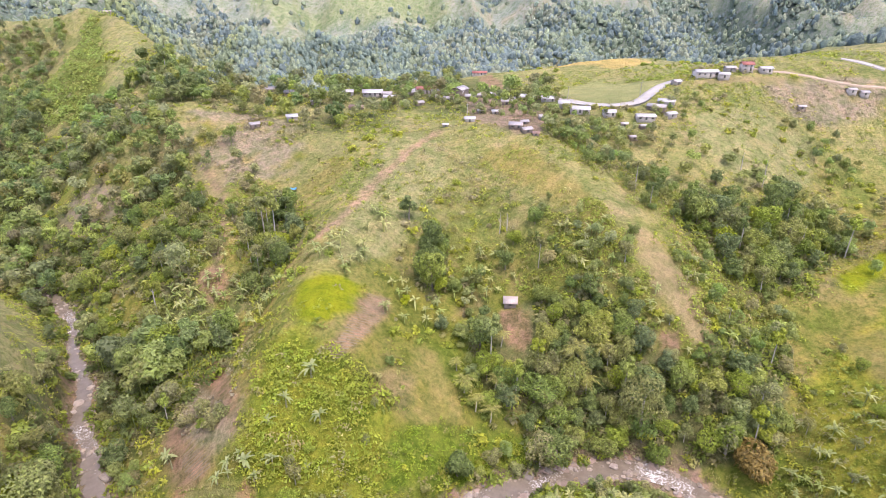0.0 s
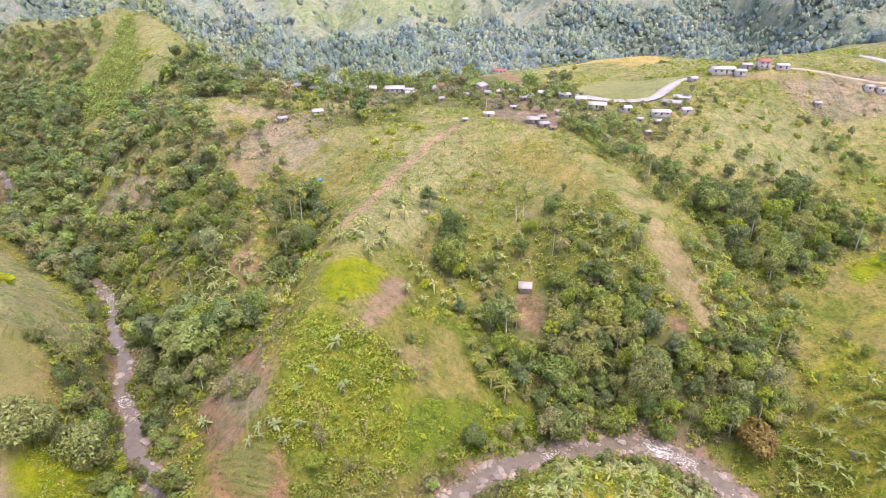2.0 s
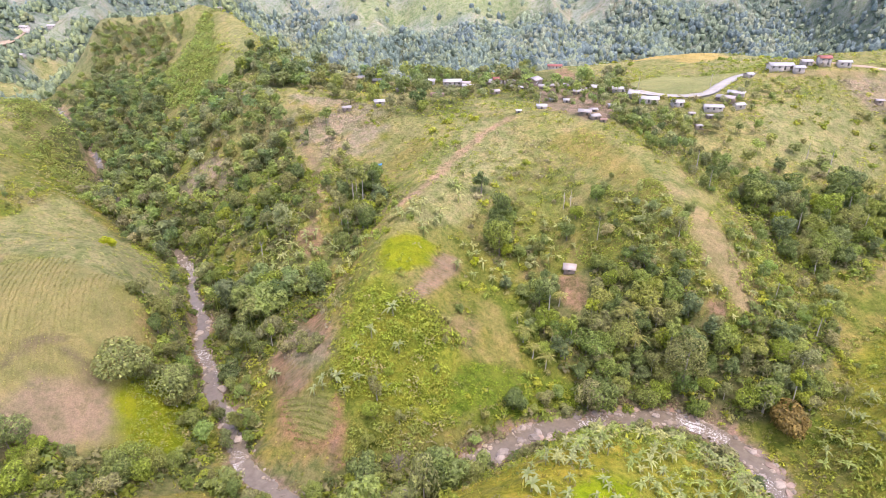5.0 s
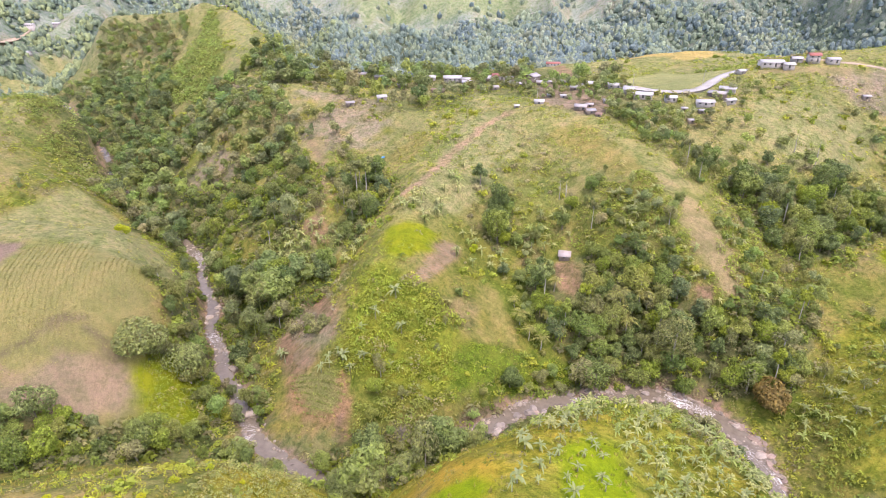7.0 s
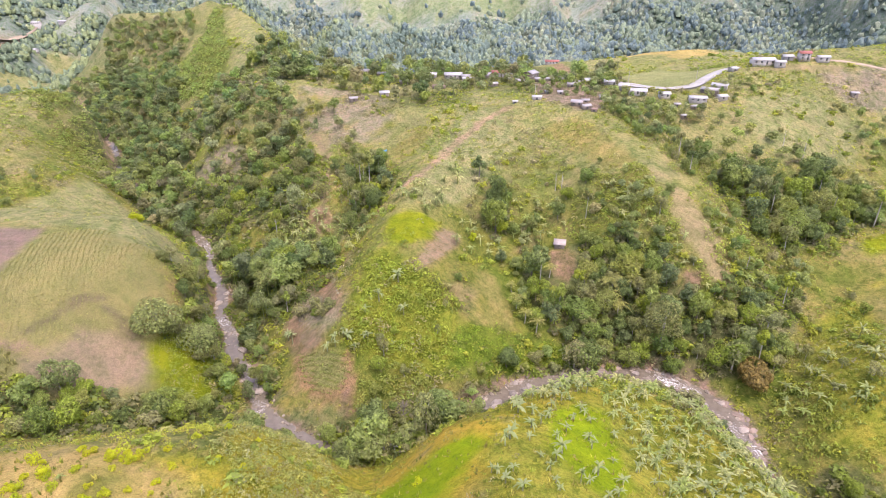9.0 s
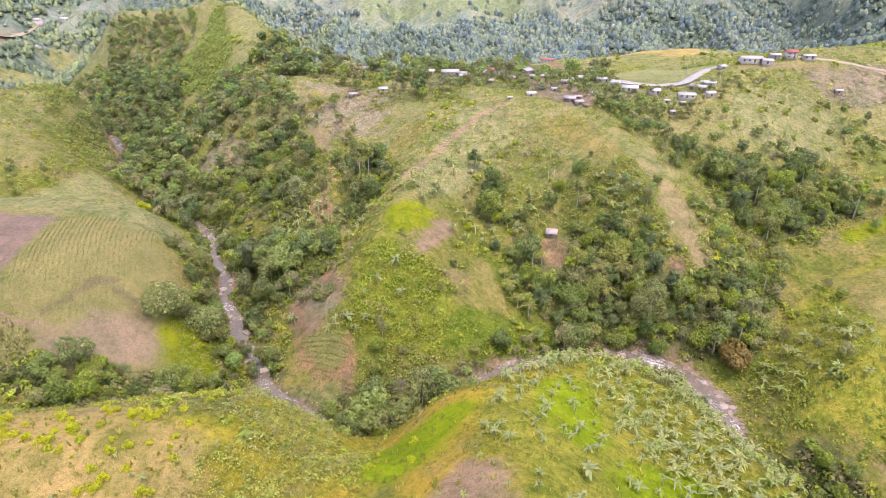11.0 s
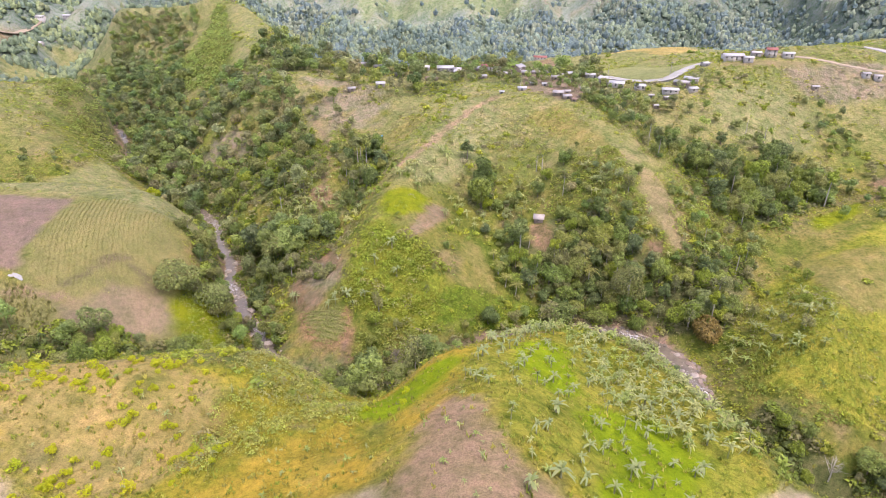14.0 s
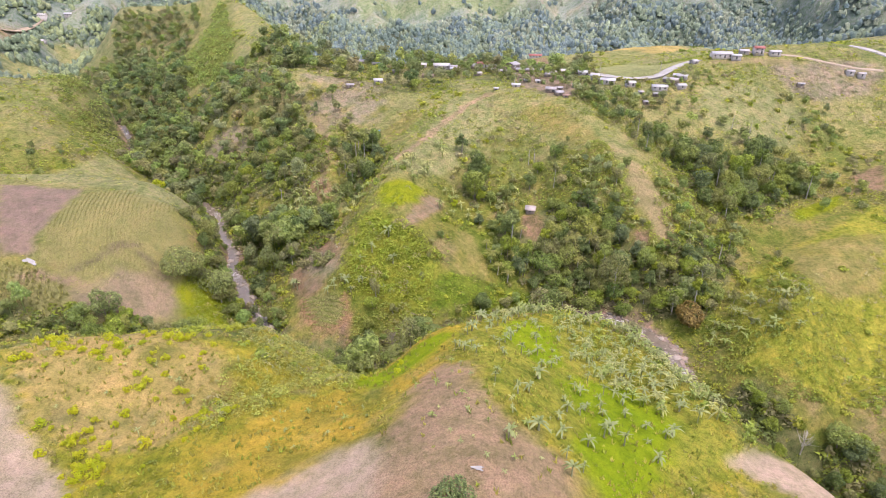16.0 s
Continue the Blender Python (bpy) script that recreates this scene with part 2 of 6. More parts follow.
patch("meadow", (-200, -220), (-140, -60), (-110, 0), (-74, 14), (-50, 26), (-45, 50), (-20, 62), (0, 70), (18, 85), (45, 80), (62, 50), (62, 15), (70, -60), (160, -220))  # knolls under the flight
patch("turf", (0, 32), (14, 51), (32, 78), (50, 77), (58, 26), (64, 15), (51, 2), (28, -13), (20, -4), (10, 3))  # flank under the bananas
patch("turf", (92, 82), (96, 110), (108, 136), (125, 146), (170, 175), (230, 180), (230, 120), (150, 90), (115, 70))  # east lobe
patch("soil", (-31.7, 122.6), (-27.1, 121.4), (-21.4, 131.9), (-16.4, 145.8), (-16.4, 154.0), (-23.0, 150.5), (-24.7, 141.3), (-27.4, 130.6))  # ploughed plot on the spur
patch("lime", (-43.2, 148.2), (-33.0, 151.3), (-24.8, 152.3), (-25.0, 140.2), (-31.4, 131.7), (-38.5, 130.1), (-42.8, 137.9))  # bright grass beside it
patch("dry", (-8.4, 136.5), (-2.6, 138.6), (5.3, 122.8), (5.9, 121.0), (-8.3, 112.6), (-8.2, 127.1))  # dry grass strip
patch("lea", (-25.7, 245.9), (-3.4, 242.0), (3.5, 208.2), (-12.6, 180.6), (-25.9, 161.5), (-38.7, 155.3), (-33.4, 178.1))  # upper slope of the path ridge
patch("spur", (-50, 108), (-45, 130), (-36, 130), (-26, 122), (-12, 110), (-16, 98), (-24, 94), (-38, 95), (-46, 100))  # green point of the spur
patch("soil", (17.7, 156.0), (26.0, 154.9), (27.5, 144.5), (23.6, 139.9), (18.5, 145.6))  # yard below the hut
patch("bare", (63, 174), (69, 173), (78, 154), (79, 139), (79, 133), (74, 133), (70, 141), (63, 150), (61, 162))  # bare strip down the east spur
patch("soil", (62.9, 139.6), (68.6, 140.1), (67.3, 135.2), (62.2, 135.6))  # small clearing
patch("brush", (-75, 116), (-72, 134), (-66, 143), (-56, 122), (-48, 106), (-56, 104), (-66, 112))  # brushy bank above the plots
patch("soil", (-72.2, 133.8), (-68.2, 142.2), (-66.4, 143.3), (-56.2, 122.4), (-49.7, 107.3), (-52, 107), (-57.7, 117.3), (-68.7, 129.9))  # red bank
patch("soil", (-75.8, 117), (-71.8, 120.6), (-66.6, 112.5), (-65.5, 106.6), (-60, 100.8), (-55, 97.5), (-55.6, 93.2), (-62.3, 96.5), (-68.5, 103.5), (-72, 109.9))  # red trodden ground
patch("rows", (-63.7, 99.8), (-46.6, 95.3), (-43.6, 91.2), (-46.2, 86.4), (-53.8, 85.9), (-59.4, 90.1))  # striped vegetable plot
patch("soil", (-84, 173), (-77, 176), (-72, 169), (-71, 161), (-79, 160))  # red slip higher up
patch("soil", (-67.3, 111.7), (-56.7, 104.7), (-55, 98.9), (-61.2, 100.1), (-65.4, 105.4))  # turned plot
patch("brush", (-123, 276), (-100, 281), (-69, 264), (-58, 240), (-64, 228), (-82, 225), (-92, 219), (-104, 232), (-113, 249))  # cleared slope with dry brush
patch("bare", (-101, 234), (-93, 232), (-85, 207), (-78, 181), (-82, 179), (-90, 206))  # tan strip down from the brush slope
patch("dry", (-57.9, 218.5), (-46.9, 237.4), (-36.9, 226.6), (-48.9, 207.7))  # dry field by the blue tarp
patch("plough", (-183.4, 108.0), (-167.1, 108.1), (-151.7, 110.7), (-147.1, 90.6), (-144.6, 76.6), (-141.0, 71.0), (-151.0, 67.8))  # ploughed field
patch("corn", (-149, 109), (-134, 117), (-113, 113), (-106, 100), (-102, 91), (-95, 77), (-101, 67), (-116, 60.5), (-132, 65), (-141, 70), (-145, 82))  # young maize
patch("fallow", (-134, 64), (-124, 66), (-118, 78), (-106, 85), (-99, 78), (-102, 69), (-112, 62), (-122, 60))  # bare end of the maize field
patch("corn", (-149.9, 65), (-139.9, 66.6), (-130.3, 65), (-116, 60.5), (-122.0, 55.2), (-141.0, 52.0))  # maize strip
patch("dun", (-91.2, 9.0), (-80, 24), (-60, 22), (-46.0, 16.9), (-40.4, 5.7), (-43.6, -3.8), (-57.8, -12.8), (-74.0, -8.6))  # dry grass on the west knoll
patch("pale", (-92.2, -1.5), (-85.4, -0.8), (-72.2, -10.4), (-60.7, -17.1), (-56.5, -21.7), (-74.0, -28.0), (-100, -20))  # trodden bare ground
patch("pale", (-25.7, -22.4), (-21.2, -11.9), (-13.7, -7.0), (-8, -10.1), (-3.1, -18), (1.4, -28), (-20, -32))  # pale bare ground
patch("crest", (-6.0, -5.9), (-2.4, 15.2), (5.4, 13.0), (10, 0), (14, -7), (23.1, -9.9), (26.6, -15.3), (12, -30), (-3, -30), (-6, -15.0))  # bare crest
patch("gold", (-39.5, -10.3), (-30.9, 1.2), (-20.8, 11.7), (-9.9, -2.7), (-9.1, -9.6), (-16.6, -13.6), (-24.7, -21.4), (-35.0, -21.4))  # yellow grass
patch("gold", (-24, 42), (-12, 56), (2, 42), (0, 17), (-5, 6), (-15, 12))  # yellow grass on the crest
patch("bright", (-24, 20), (-16, 36), (-3, 41), (2, 34), (-6, 18), (-14, 12))  # green edge of the saddle
patch("bright", (11.2, 33.3), (12.7, 50.4), (20.2, 61.0), (26.7, 60.8), (28.0, 45.4), (26.9, 30.5), (19.3, 23.5))  # bright grass under bananas
patch("bright", (23, 20), (30, 30), (41.9, 34.4), (50.2, 18.4), (44, 4), (36.1, -1.9), (32, 2), (26, 10))  # bright grass under bananas
patch("bright", (24.5, -2.8), (30.0, 6.3), (43.0, -0.5), (32.3, -14.4), (27.7, -12.7))  # bright grass
patch("pale", (57, 12), (68, 18), (82, 14), (90, 6), (74, 3))  # bare bank
patch("dry", (123.5, 146.5), (146.7, 152.8), (164.8, 153.5), (149.1, 120.7), (124.6, 114.3), (122.2, 130.9))  # dry lobe
patch("soil", (178.3, 212.8), (196.6, 220.0), (180.7, 187.2), (175.6, 194.2))  # turned earth
patch("lime", (139.8, 178.5), (165.4, 192.1), (162.1, 182.1), (145.0, 170.9), (134.4, 167.1))  # bright field
patch("dry", (33.3, 228.4), (50.5, 192.2), (57.9, 171.8), (51.6, 169.3), (39.7, 191.2), (13.3, 223.1))  # yellow east crest
patch("lea", (115.8, 263.1), (150.3, 275.0), (173.0, 261.5), (158.8, 235.5), (123.8, 217.2), (107.3, 230.5))  # dry school slope
patch("brush", (167.9, 290.1), (200.9, 303.3), (229.3, 302.0), (217.9, 281.9), (192.3, 279.9))  # earth works by the road
patch("lush", (-19.7, 95.5), (-12, 108), (-5.8, 113.8), (7, 118.5), (20.1, 121), (26, 117), (18.3, 112), (7.4, 106), (-4.7, 100))  # bright grass above the river
patch("lush", (-135.3, 188.8), (-105.1, 161.4), (-107.5, 160.5), (-121.8, 170.6))  # lush bank
patch("lea", (-215, 210), (-179, 198), (-162, 194), (-146, 177), (-127, 152), (-115, 132), (-103, 114), (-135, 114), (-215, 114))  # grass above the west bank of the stream
patch("brush", (-166.2, 242.4), (-151.1, 243.4), (-144.2, 223.5), (-160.9, 220.9))  # dry tangled slope lower down
patch("brush", (-167, 244), (-141, 237), (-137, 226), (-155, 223), (-170, 234))  # grassy clearing in the gorge woods
patch("soil", (-154, 208), (-139, 205), (-133, 195), (-150, 204))  # red slip under the clearing
patch("soil", (-131, 192), (-117, 183), (-118, 180), (-128, 186))  # red slip above the stream
patch("lea", (-222, 417), (-179, 364), (-168, 326), (-192, 333), (-197, 364))  # bright grass along the crest of the peak
patch("brush", (-223, 327), (-194, 320), (-166, 312), (-150, 285), (-170, 280), (-198, 294))  # dry bank under the ferns
patch("lea", (-520, 470), (-495, 509), (-440, 470), (-455, 440), (-490, 445))  # bright field on the far hillside
patch("lea", (-540, 560), (-515, 600), (-470, 560), (-490, 530))  # pasture on the far hillside
patch("soil", (-660, 590), (-628, 610), (-618, 632), (-612, 630), (-616, 608), (-640, 572))  # red cutting of the far road
patch("pasture", (-250, 790), (-130, 830), (-20, 825), (10, 790), (-20, 780), (-75, 768), (-120, 775), (-170, 785), (-190, 690), (-205, 740))  # pasture across the valley
patch("dun", (80, 440), (95, 425), (118, 405), (150, 425), (140, 450), (100, 462))  # dry knoll behind the village
path_ridge = [(-2.2, 244.1), (-10.5, 236.9), (-19.1, 221.8), (-25.8, 208.7), (-29.7, 196.0), (-34.5, 186.3), (-37.3, 179.0), (-41.9, 172.2)]
path_brush = [(-100.3, 231.9), (-91.0, 219.7), (-84.5, 202.5), (-80.4, 185.8), (-78.1, 172.1)]
path_loop = [(-64, 98), (-61.1, 92.9), (-57.2, 87.7), (-54, 85.5), (-47.9, 85.4), (-43.3, 87.4), (-42.2, 90.3), (-44.4, 93.9), (-42.2, 90.3), (-42.8, 85.5), (-41.5, 81.2)]
path_crease = [(-131, 71), (-124, 79), (-121, 87), (-118, 89), (-112, 86), (-108, 82)]
path_field = [(-141, 62), (-133, 67), (-123, 67.5), (-116, 64.5), (-109, 66)]
path_down = [(-43.6, 85.7), (-42.0, 79.9)]
road = [(122.9, 304.5), (111.7, 298.1), (100.0, 282.6), (92.3, 273.2), (79.2, 272.4), (64.1, 281.1), (50.5, 308.8)]
road_east = [(151.9, 314.0), (163.4, 307.1), (179.6, 303.9), (192.9, 300.7), (206.0, 297.5), (225.6, 297.1)]
road_far = [(216.9, 324.5), (224.0, 319.9), (233.1, 311.2)]
wood("gully_trees", (88, 205), (114, 203), (140, 220), (166, 229), (158, 206), (124, 172), (106, 168), (92, 172), (84, 190))
wood("river_trees", (7.6, 145.8), (27.3, 147.7), (43.9, 144.7), (61.0, 137.4), (72.4, 131.4), (90.8, 130.7), (93.2, 120.7), (85.6, 110.9), (71.8, 111.6), (56.0, 114.5), (24.6, 111.9), (23.0, 123.7), (11.7, 130.6))
wood("strip_trees", (-8.3, 184.4), (0.9, 185.7), (3.3, 165.3), (-3.3, 158.3), (-7.6, 165.0))
wood("stream_trees", (-229.4, 284.3), (-140.0, 231.6), (-116.9, 238.3), (-89.3, 208.6), (-81.2, 182.8), (-82.5, 163.5), (-71.4, 136.1), (-72.3, 114.6), (-79.9, 112.0), (-93.7, 123.3), (-108.6, 147.3), (-119.3, 168.6), (-159.0, 204.7))
wood("west_gully_trees", (-78.2, 207.7), (-67.1, 216.9), (-48.1, 190.0), (-53.6, 161.3), (-66.6, 157.2), (-65.3, 145.0), (-73.1, 141.5), (-74.3, 160.0), (-66.8, 175.3))
wood("gorge_trees", (-362, 390), (-364, 435), (-300, 403), (-250, 366), (-231, 336), (-226, 314), (-200, 287), (-170, 285), (-150, 262), (-190, 255), (-238, 270), (-271, 314), (-312, 350))
wood("village_trees", (-163.6, 316.6), (-159.9, 373.5), (-101.7, 341.7), (-54.7, 330.3), (-17.0, 296.9), (-23.0, 256.0), (-61.1, 255.4), (-110.3, 276.8))
wood("road_trees", (26.6, 337.6), (49.8, 280.7), (74.1, 260.1), (76.0, 241.8), (43.7, 232.4), (27.9, 303.1))
wood("left_bank_trees", (-144.4, 186.1), (-123.7, 155.3), (-103.9, 116.0), (-82.3, 103.3), (-82.6, 92.2), (-94.7, 95.1), (-104.7, 88.7), (-105.4, 93.5), (-99.4, 102.0), (-133.3, 159.8))
wood("hedge", (-118.9, 55.7), (-105.8, 66.3), (-84.7, 75.2), (-69.4, 75.6), (-70.8, 69.4), (-108.1, 44.0))
wood("confluence_trees", (-64.0, 78.5), (-50.0, 81.8), (-28.2, 86.8), (-18.4, 85.9), (-27.8, 76.6), (-46.7, 71.3))
wood("east_valley_trees", (92.6, 62.1), (110.7, 60.1), (123.8, 59.8), (113.5, 40.4), (106.6, 45.2), (94.0, 53.5))
wood("ridge_trees", (-180, 340), (-168, 354), (-138, 322), (-112, 300), (-117, 288), (-143, 283))
wood("far_left_trees", (-448, 430), (-390, 449), (-330, 425), (-300, 395), (-340, 400), (-399, 425))
wood("hut_trees", (25.7, 157.5), (42.7, 154.2), (63.1, 141.7), (61.0, 137.4), (40.3, 145.3), (27.3, 147.7))
grove("crest_bananas", (30, 66), (36, 80), (48, 88), (60, 82), (67, 66), (66, 45), (60, 20), (49, 15), (38, 26), (28, 38), (28, 50))
grove("rim_bananas", (6, 62), (14, 84), (24, 96), (38, 98), (52, 98), (60, 84), (48, 88), (36, 82), (28, 70), (16, 60))
grove("crest_bananas_west", (1, 34), (4, 46), (14, 78), (22, 88), (34, 92), (28, 66), (20, 60), (27, 34), (36, 25), (50, 14), (44, 2), (34, -6), (26, 4), (18, 18), (9, 12))
grove("slope_bananas", (10.3, 14.2), (20.5, 12.8), (25.1, 0.8), (32.9, -8.3), (22.9, -12.1), (12.3, -15.4))
grove("east_bananas", (87.9, 113.6), (103.1, 121.3), (118, 122), (122, 108), (108, 90), (96, 86), (85.5, 96))
grove("spur_bananas", (-43, 165.4), (-34, 169), (-24, 170), (-22, 157), (-31, 153), (-40, 156))
grove("mid_bananas", (37.7, 180), (54.7, 178), (56, 160), (66, 150), (63.6, 138), (52, 140), (42, 150))
grove("hut_bananas", (1, 180), (24.3, 180), (23.9, 162), (15.6, 160), (14, 152), (3.4, 150.4))
grove("brush_bananas", (-94.1, 172.2), (-80.7, 195.1), (-70.6, 174.4), (-78.0, 154.7), (-94.0, 149.8))
grove("clearing_bananas", (63.0, 140.1), (75.1, 137.6), (79.0, 128.2), (71.7, 124.8), (63.9, 131.6))
patch("fern", (-258, 444), (-248, 440), (-232, 412), (-220, 385), (-203, 357), (-199, 337), (-203, 325), (-215, 326), (-229, 334), (-243, 343), (-264, 350), (-258, 372), (-244, 388), (-254, 412), (-253, 430))  # green face of the peak
# trees that stand apart over the slopes
wood("apart_river_slope", (-5, 160), (30, 185), (60, 170), (85, 150), (95, 130), (70, 125), (20, 125), (-10, 110), (-20, 100), (-15, 130))
wood("apart_brush_slope", (-110, 255), (-75, 235), (-70, 180), (-72, 130), (-95, 140), (-130, 190), (-165, 235))
wood("apart_east_hill", (75, 245), (120, 245), (150, 215), (200, 230), (170, 170), (110, 185), (70, 200))
wood("apart_east_foot", (90, 125), (130, 150), (160, 130), (120, 95), (95, 80), (82, 100))
wood("apart_west_spur", (-110, 120), (-150, 175), (-220, 200), (-260, 170), (-180, 150), (-130, 125))
wood("apart_peak", (-378, 476), (-268, 436), (-262, 400), (-263, 384), (-352, 435), (-385, 465))
wood("apart_foot", (-66, 118), (-40, 112), (-15, 108), (-20, 95), (-40, 80), (-62, 82))
wood("east_valley_low", (78, 76), (92, 78), (112, 55), (140, 25), (165, -5), (140, -10), (112, 15), (92, 42), (82, 58))
wood("south_bank", (-34, 62), (-6, 84), (10, 98), (30, 104), (48, 108), (60, 103), (52, 98), (25, 97), (8, 88), (-8, 74), (-30, 57))
wood("north_bank", (-40, 74), (-22, 82), (-5, 97), (12, 110), (28, 117), (50, 120), (48, 116), (28, 113), (10, 105), (-8, 92), (-28, 77))
wood("west_bank_low", (-74, 76), (-88, 94), (-104, 116), (-121, 146), (-146, 182), (-185, 211), (-190, 205), (-152, 176), (-128, 144), (-112, 116), (-96, 92), (-80, 70))
wood("village_back", (-70, 335), (60, 300), (62, 345), (30, 425), (-70, 430))
wood("bank_shade", (-40, 62), (-28, 66), (-10, 80), (-2, 88), (3, 85), (-6, 75), (-24, 60), (-38, 56))
wood("meeting_shade", (-68, 74), (-54, 66), (-45, 63), (-46, 58), (-60, 62), (-72, 70))
wood("bend_bank", (48, 106), (60, 102), (66, 92), (69, 80), (72, 66), (67, 64), (63, 78), (58, 92), (46, 100))
WEST_FIELD = ((-215, 112), (-150, 114), (-114, 113), (-100, 94), (-106, 76), (-112, 54), (-150, 42), (-215, 55))
wood("shade_upper", (-228, 256), (-196, 243), (-152, 206), (-122, 170), (-108, 150), (-120, 138), (-138, 160), (-166, 190), (-206, 218), (-236, 246))
wood("shade_east_bank", (-104, 140), (-90, 118), (-73, 99), (-62, 86), (-68, 82), (-80, 92), (-95, 112), (-110, 134))
wood("village_green", (-32, 286), (58, 258), (62, 300), (0, 332), (-62, 330))
patch("field", (66, 284), (60, 310), (75, 345), (95, 372), (116, 345), (118, 304), (104, 288), (90, 276), (80, 275))  # smooth pasture inside the bend of the road
patch("lime", (-104, 83), (-97.9, 101.3), (-90, 98), (-78, 84), (-85.0, 75.9), (-96, 73))  # bright bank below the maize
patch("yard", (12.0, 300), (23.8, 310), (42, 290), (49.0, 262), (42.8, 238), (31.1, 234), (21.5, 247.5), (12, 258))  # trodden yards of the village
patch("soil", (26.6, 430.0), (35.8, 428.7), (41.8, 356), (34.2, 348), (26.0, 362))  # bare slope under the red roof
patch("bare", (127.3, 299), (143.9, 299), (161.0, 300), (178, 299), (188.9, 294), (187.8, 291), (153.0, 293.6), (126.4, 294))  # graded ground before the school
patch("brush", (158, 291), (193.7, 303), (230, 303), (214, 280), (180.6, 270), (168.6, 273))  # cut earth on the hilltop
# ground kept free of trees and scrub
WEST_BANK = ((-215, 210), (-179, 198), (-162, 194), (-146, 177), (-127, 152), (-115, 132), (-103, 114), (-135, 114), (-215, 114))
CLEARINGS = [((-66, 76), (-69, 108), (-58, 112), (-40, 104), (-40, 80), (-46, 76)), ((14, 137), (14, 162), (29, 162), (29, 137)), ((-88, 150), (-90, 166), (-72, 171), (-65, 158), (-76, 147)), next(o for kind, o in PATCHES if kind == "field"),
             ((-10, 108), (-11, 137), (-2, 142), (6, 122), (4, 110)), ((-36, 110), (-35, 124), (-24, 145), (-15, 158), (-14, 140), (-22, 112)),
             ((-160, 240), (-146, 237), (-141, 229), (-154, 228)), ((96, 54), (96, 64), (107, 64), (107, 54)), WEST_BANK, ((-300, 300), (-281, 267), (-262, 244), (-226, 234), (-214, 234), (-248, 276), (-266, 300), (-285, 320)),
             ((12, 350), (10, 445), (46, 445), (50, 345), (30, 340)), ((-48, 300), (-48, 318), (-26, 318), (-22, 300)), ((4, 296), (4, 318), (18, 318), (18, 296))]
grove("valley_foot_bananas", (-92, 150), (-93, 168), (-70, 173), (-63, 158), (-76, 145))
grove("west_slope_bananas", (-29.2, 192), (-18, 198), (-14, 178), (-27.7, 175))
grove("valley_bananas", (-20, 160), (-8, 172), (2, 160), (-4, 142), (-14, 140))
grove("gully_bananas", (-66, 172), (-58, 180), (-50, 160), (-56, 142), (-66, 148))
grove("east_slope_bananas", (70, 172), (84, 172), (92, 150), (90, 134), (80, 140))


OPEN_WOODS = ("stream_trees", "west_gully_trees", "village_trees")


def cleared(x, y):
    ok = np.ones(np.shape(x), bool)
    for outline in CLEARINGS:
        ok &= ~inside(x, y, outline)
    return ok
wood("east_foot_trees", (74, 137), (92, 152), (108, 150), (102, 135), (94, 124), (84, 114), (78, 118))
wood("stream_giants", (-112, 160), (-98, 157), (-76, 146), (-71, 131), (-78, 117), (-89, 121), (-102, 140))
wood("gully_giants", (-90, 182), (-71, 156), (-63, 150), (-64, 137), (-70, 131), (-84, 140), (-88, 153))
wood("shade_gorge", (-330, 360), (-290, 330), (-245, 276), (-222, 258), (-232, 244), (-262, 262), (-300, 305), (-345, 345))
wood("apart_shoulder", (-170, 284), (-152, 281), (-129, 268), (-117, 256), (-109, 239), (-108, 226), (-112, 216), (-132, 227), (-157, 235), (-185, 262))
wood("hedge_west", (-142, 50), (-133, 57), (-119, 60), (-112, 52), (-134, 42))
wood("apart_upper_gully", (42, 240), (57, 252), (72, 240), (89, 221), (91, 203), (72, 189), (60, 204), (49, 219))
wood("apart_hill_shrubs", (29, 192), (43, 190), (55, 170), (62, 152), (64, 138), (50, 140), (34, 156))
wood("apart_gully_side", (69, 172), (84, 168), (96, 158), (118, 166), (100, 142), (86, 139), (76, 148))
wood("apart_school_slope", (102.6, 279.9), (121.9, 280.6), (117.7, 256.8), (100.3, 248.5), (73.8, 229.4), (73.7, 243.3))
wood("apart_east_shoulder", (154.8, 272.4), (183.0, 276.3), (190, 245), (175, 235), (161.0, 249.1))
wood("apart_houses", (5, 330), (50, 310), (62, 285), (52, 262), (20, 262), (-10, 285))
wood("apart_hut_west", (5, 126), (2, 165), (14, 172), (14, 140), (12, 126))
wood("apart_mid_hill", (28, 165), (40, 196), (56, 176), (62, 150), (44, 150))
wood("peak_slope", (-203, 325), (-185, 331), (-168, 312), (-165, 290), (-190, 285), (-215, 310))


# ---------------------------------------------------------------- materials
def material(name):
    m = bpy.data.materials.new(name)
    m.use_nodes = True
    t = m.node_tree
    return m, t, t.nodes["Principled BSDF"]


def mix_colour(t, mode, factor, a, b):
    n = t.nodes.new("ShaderNodeMix")
    n.data_type, n.blend_type = "RGBA", mode
    for socket, value in ((n.inputs[0], factor), (n.inputs[6], a), (n.inputs[7], b)):
        if hasattr(value, "is_output"):
            t.links.new(value, socket)
        elif isinstance(value, (int, float)):
            socket.default_value = value
        else:
            socket.default_value = (*value, 1)
    return n.outputs[2]


def ramp(t, source, stops):
    n = t.nodes.new("ShaderNodeValToRGB")
    e = n.color_ramp.elements
    while len(e) < len(stops):
        e.new(0.5)
    for el, (p, c) in zip(e, stops):
        el.position, el.color = p, (*c, 1)
    t.links.new(source, n.inputs[0])
    return n.outputs[0]


def grey(v):
    return (v, v, v)


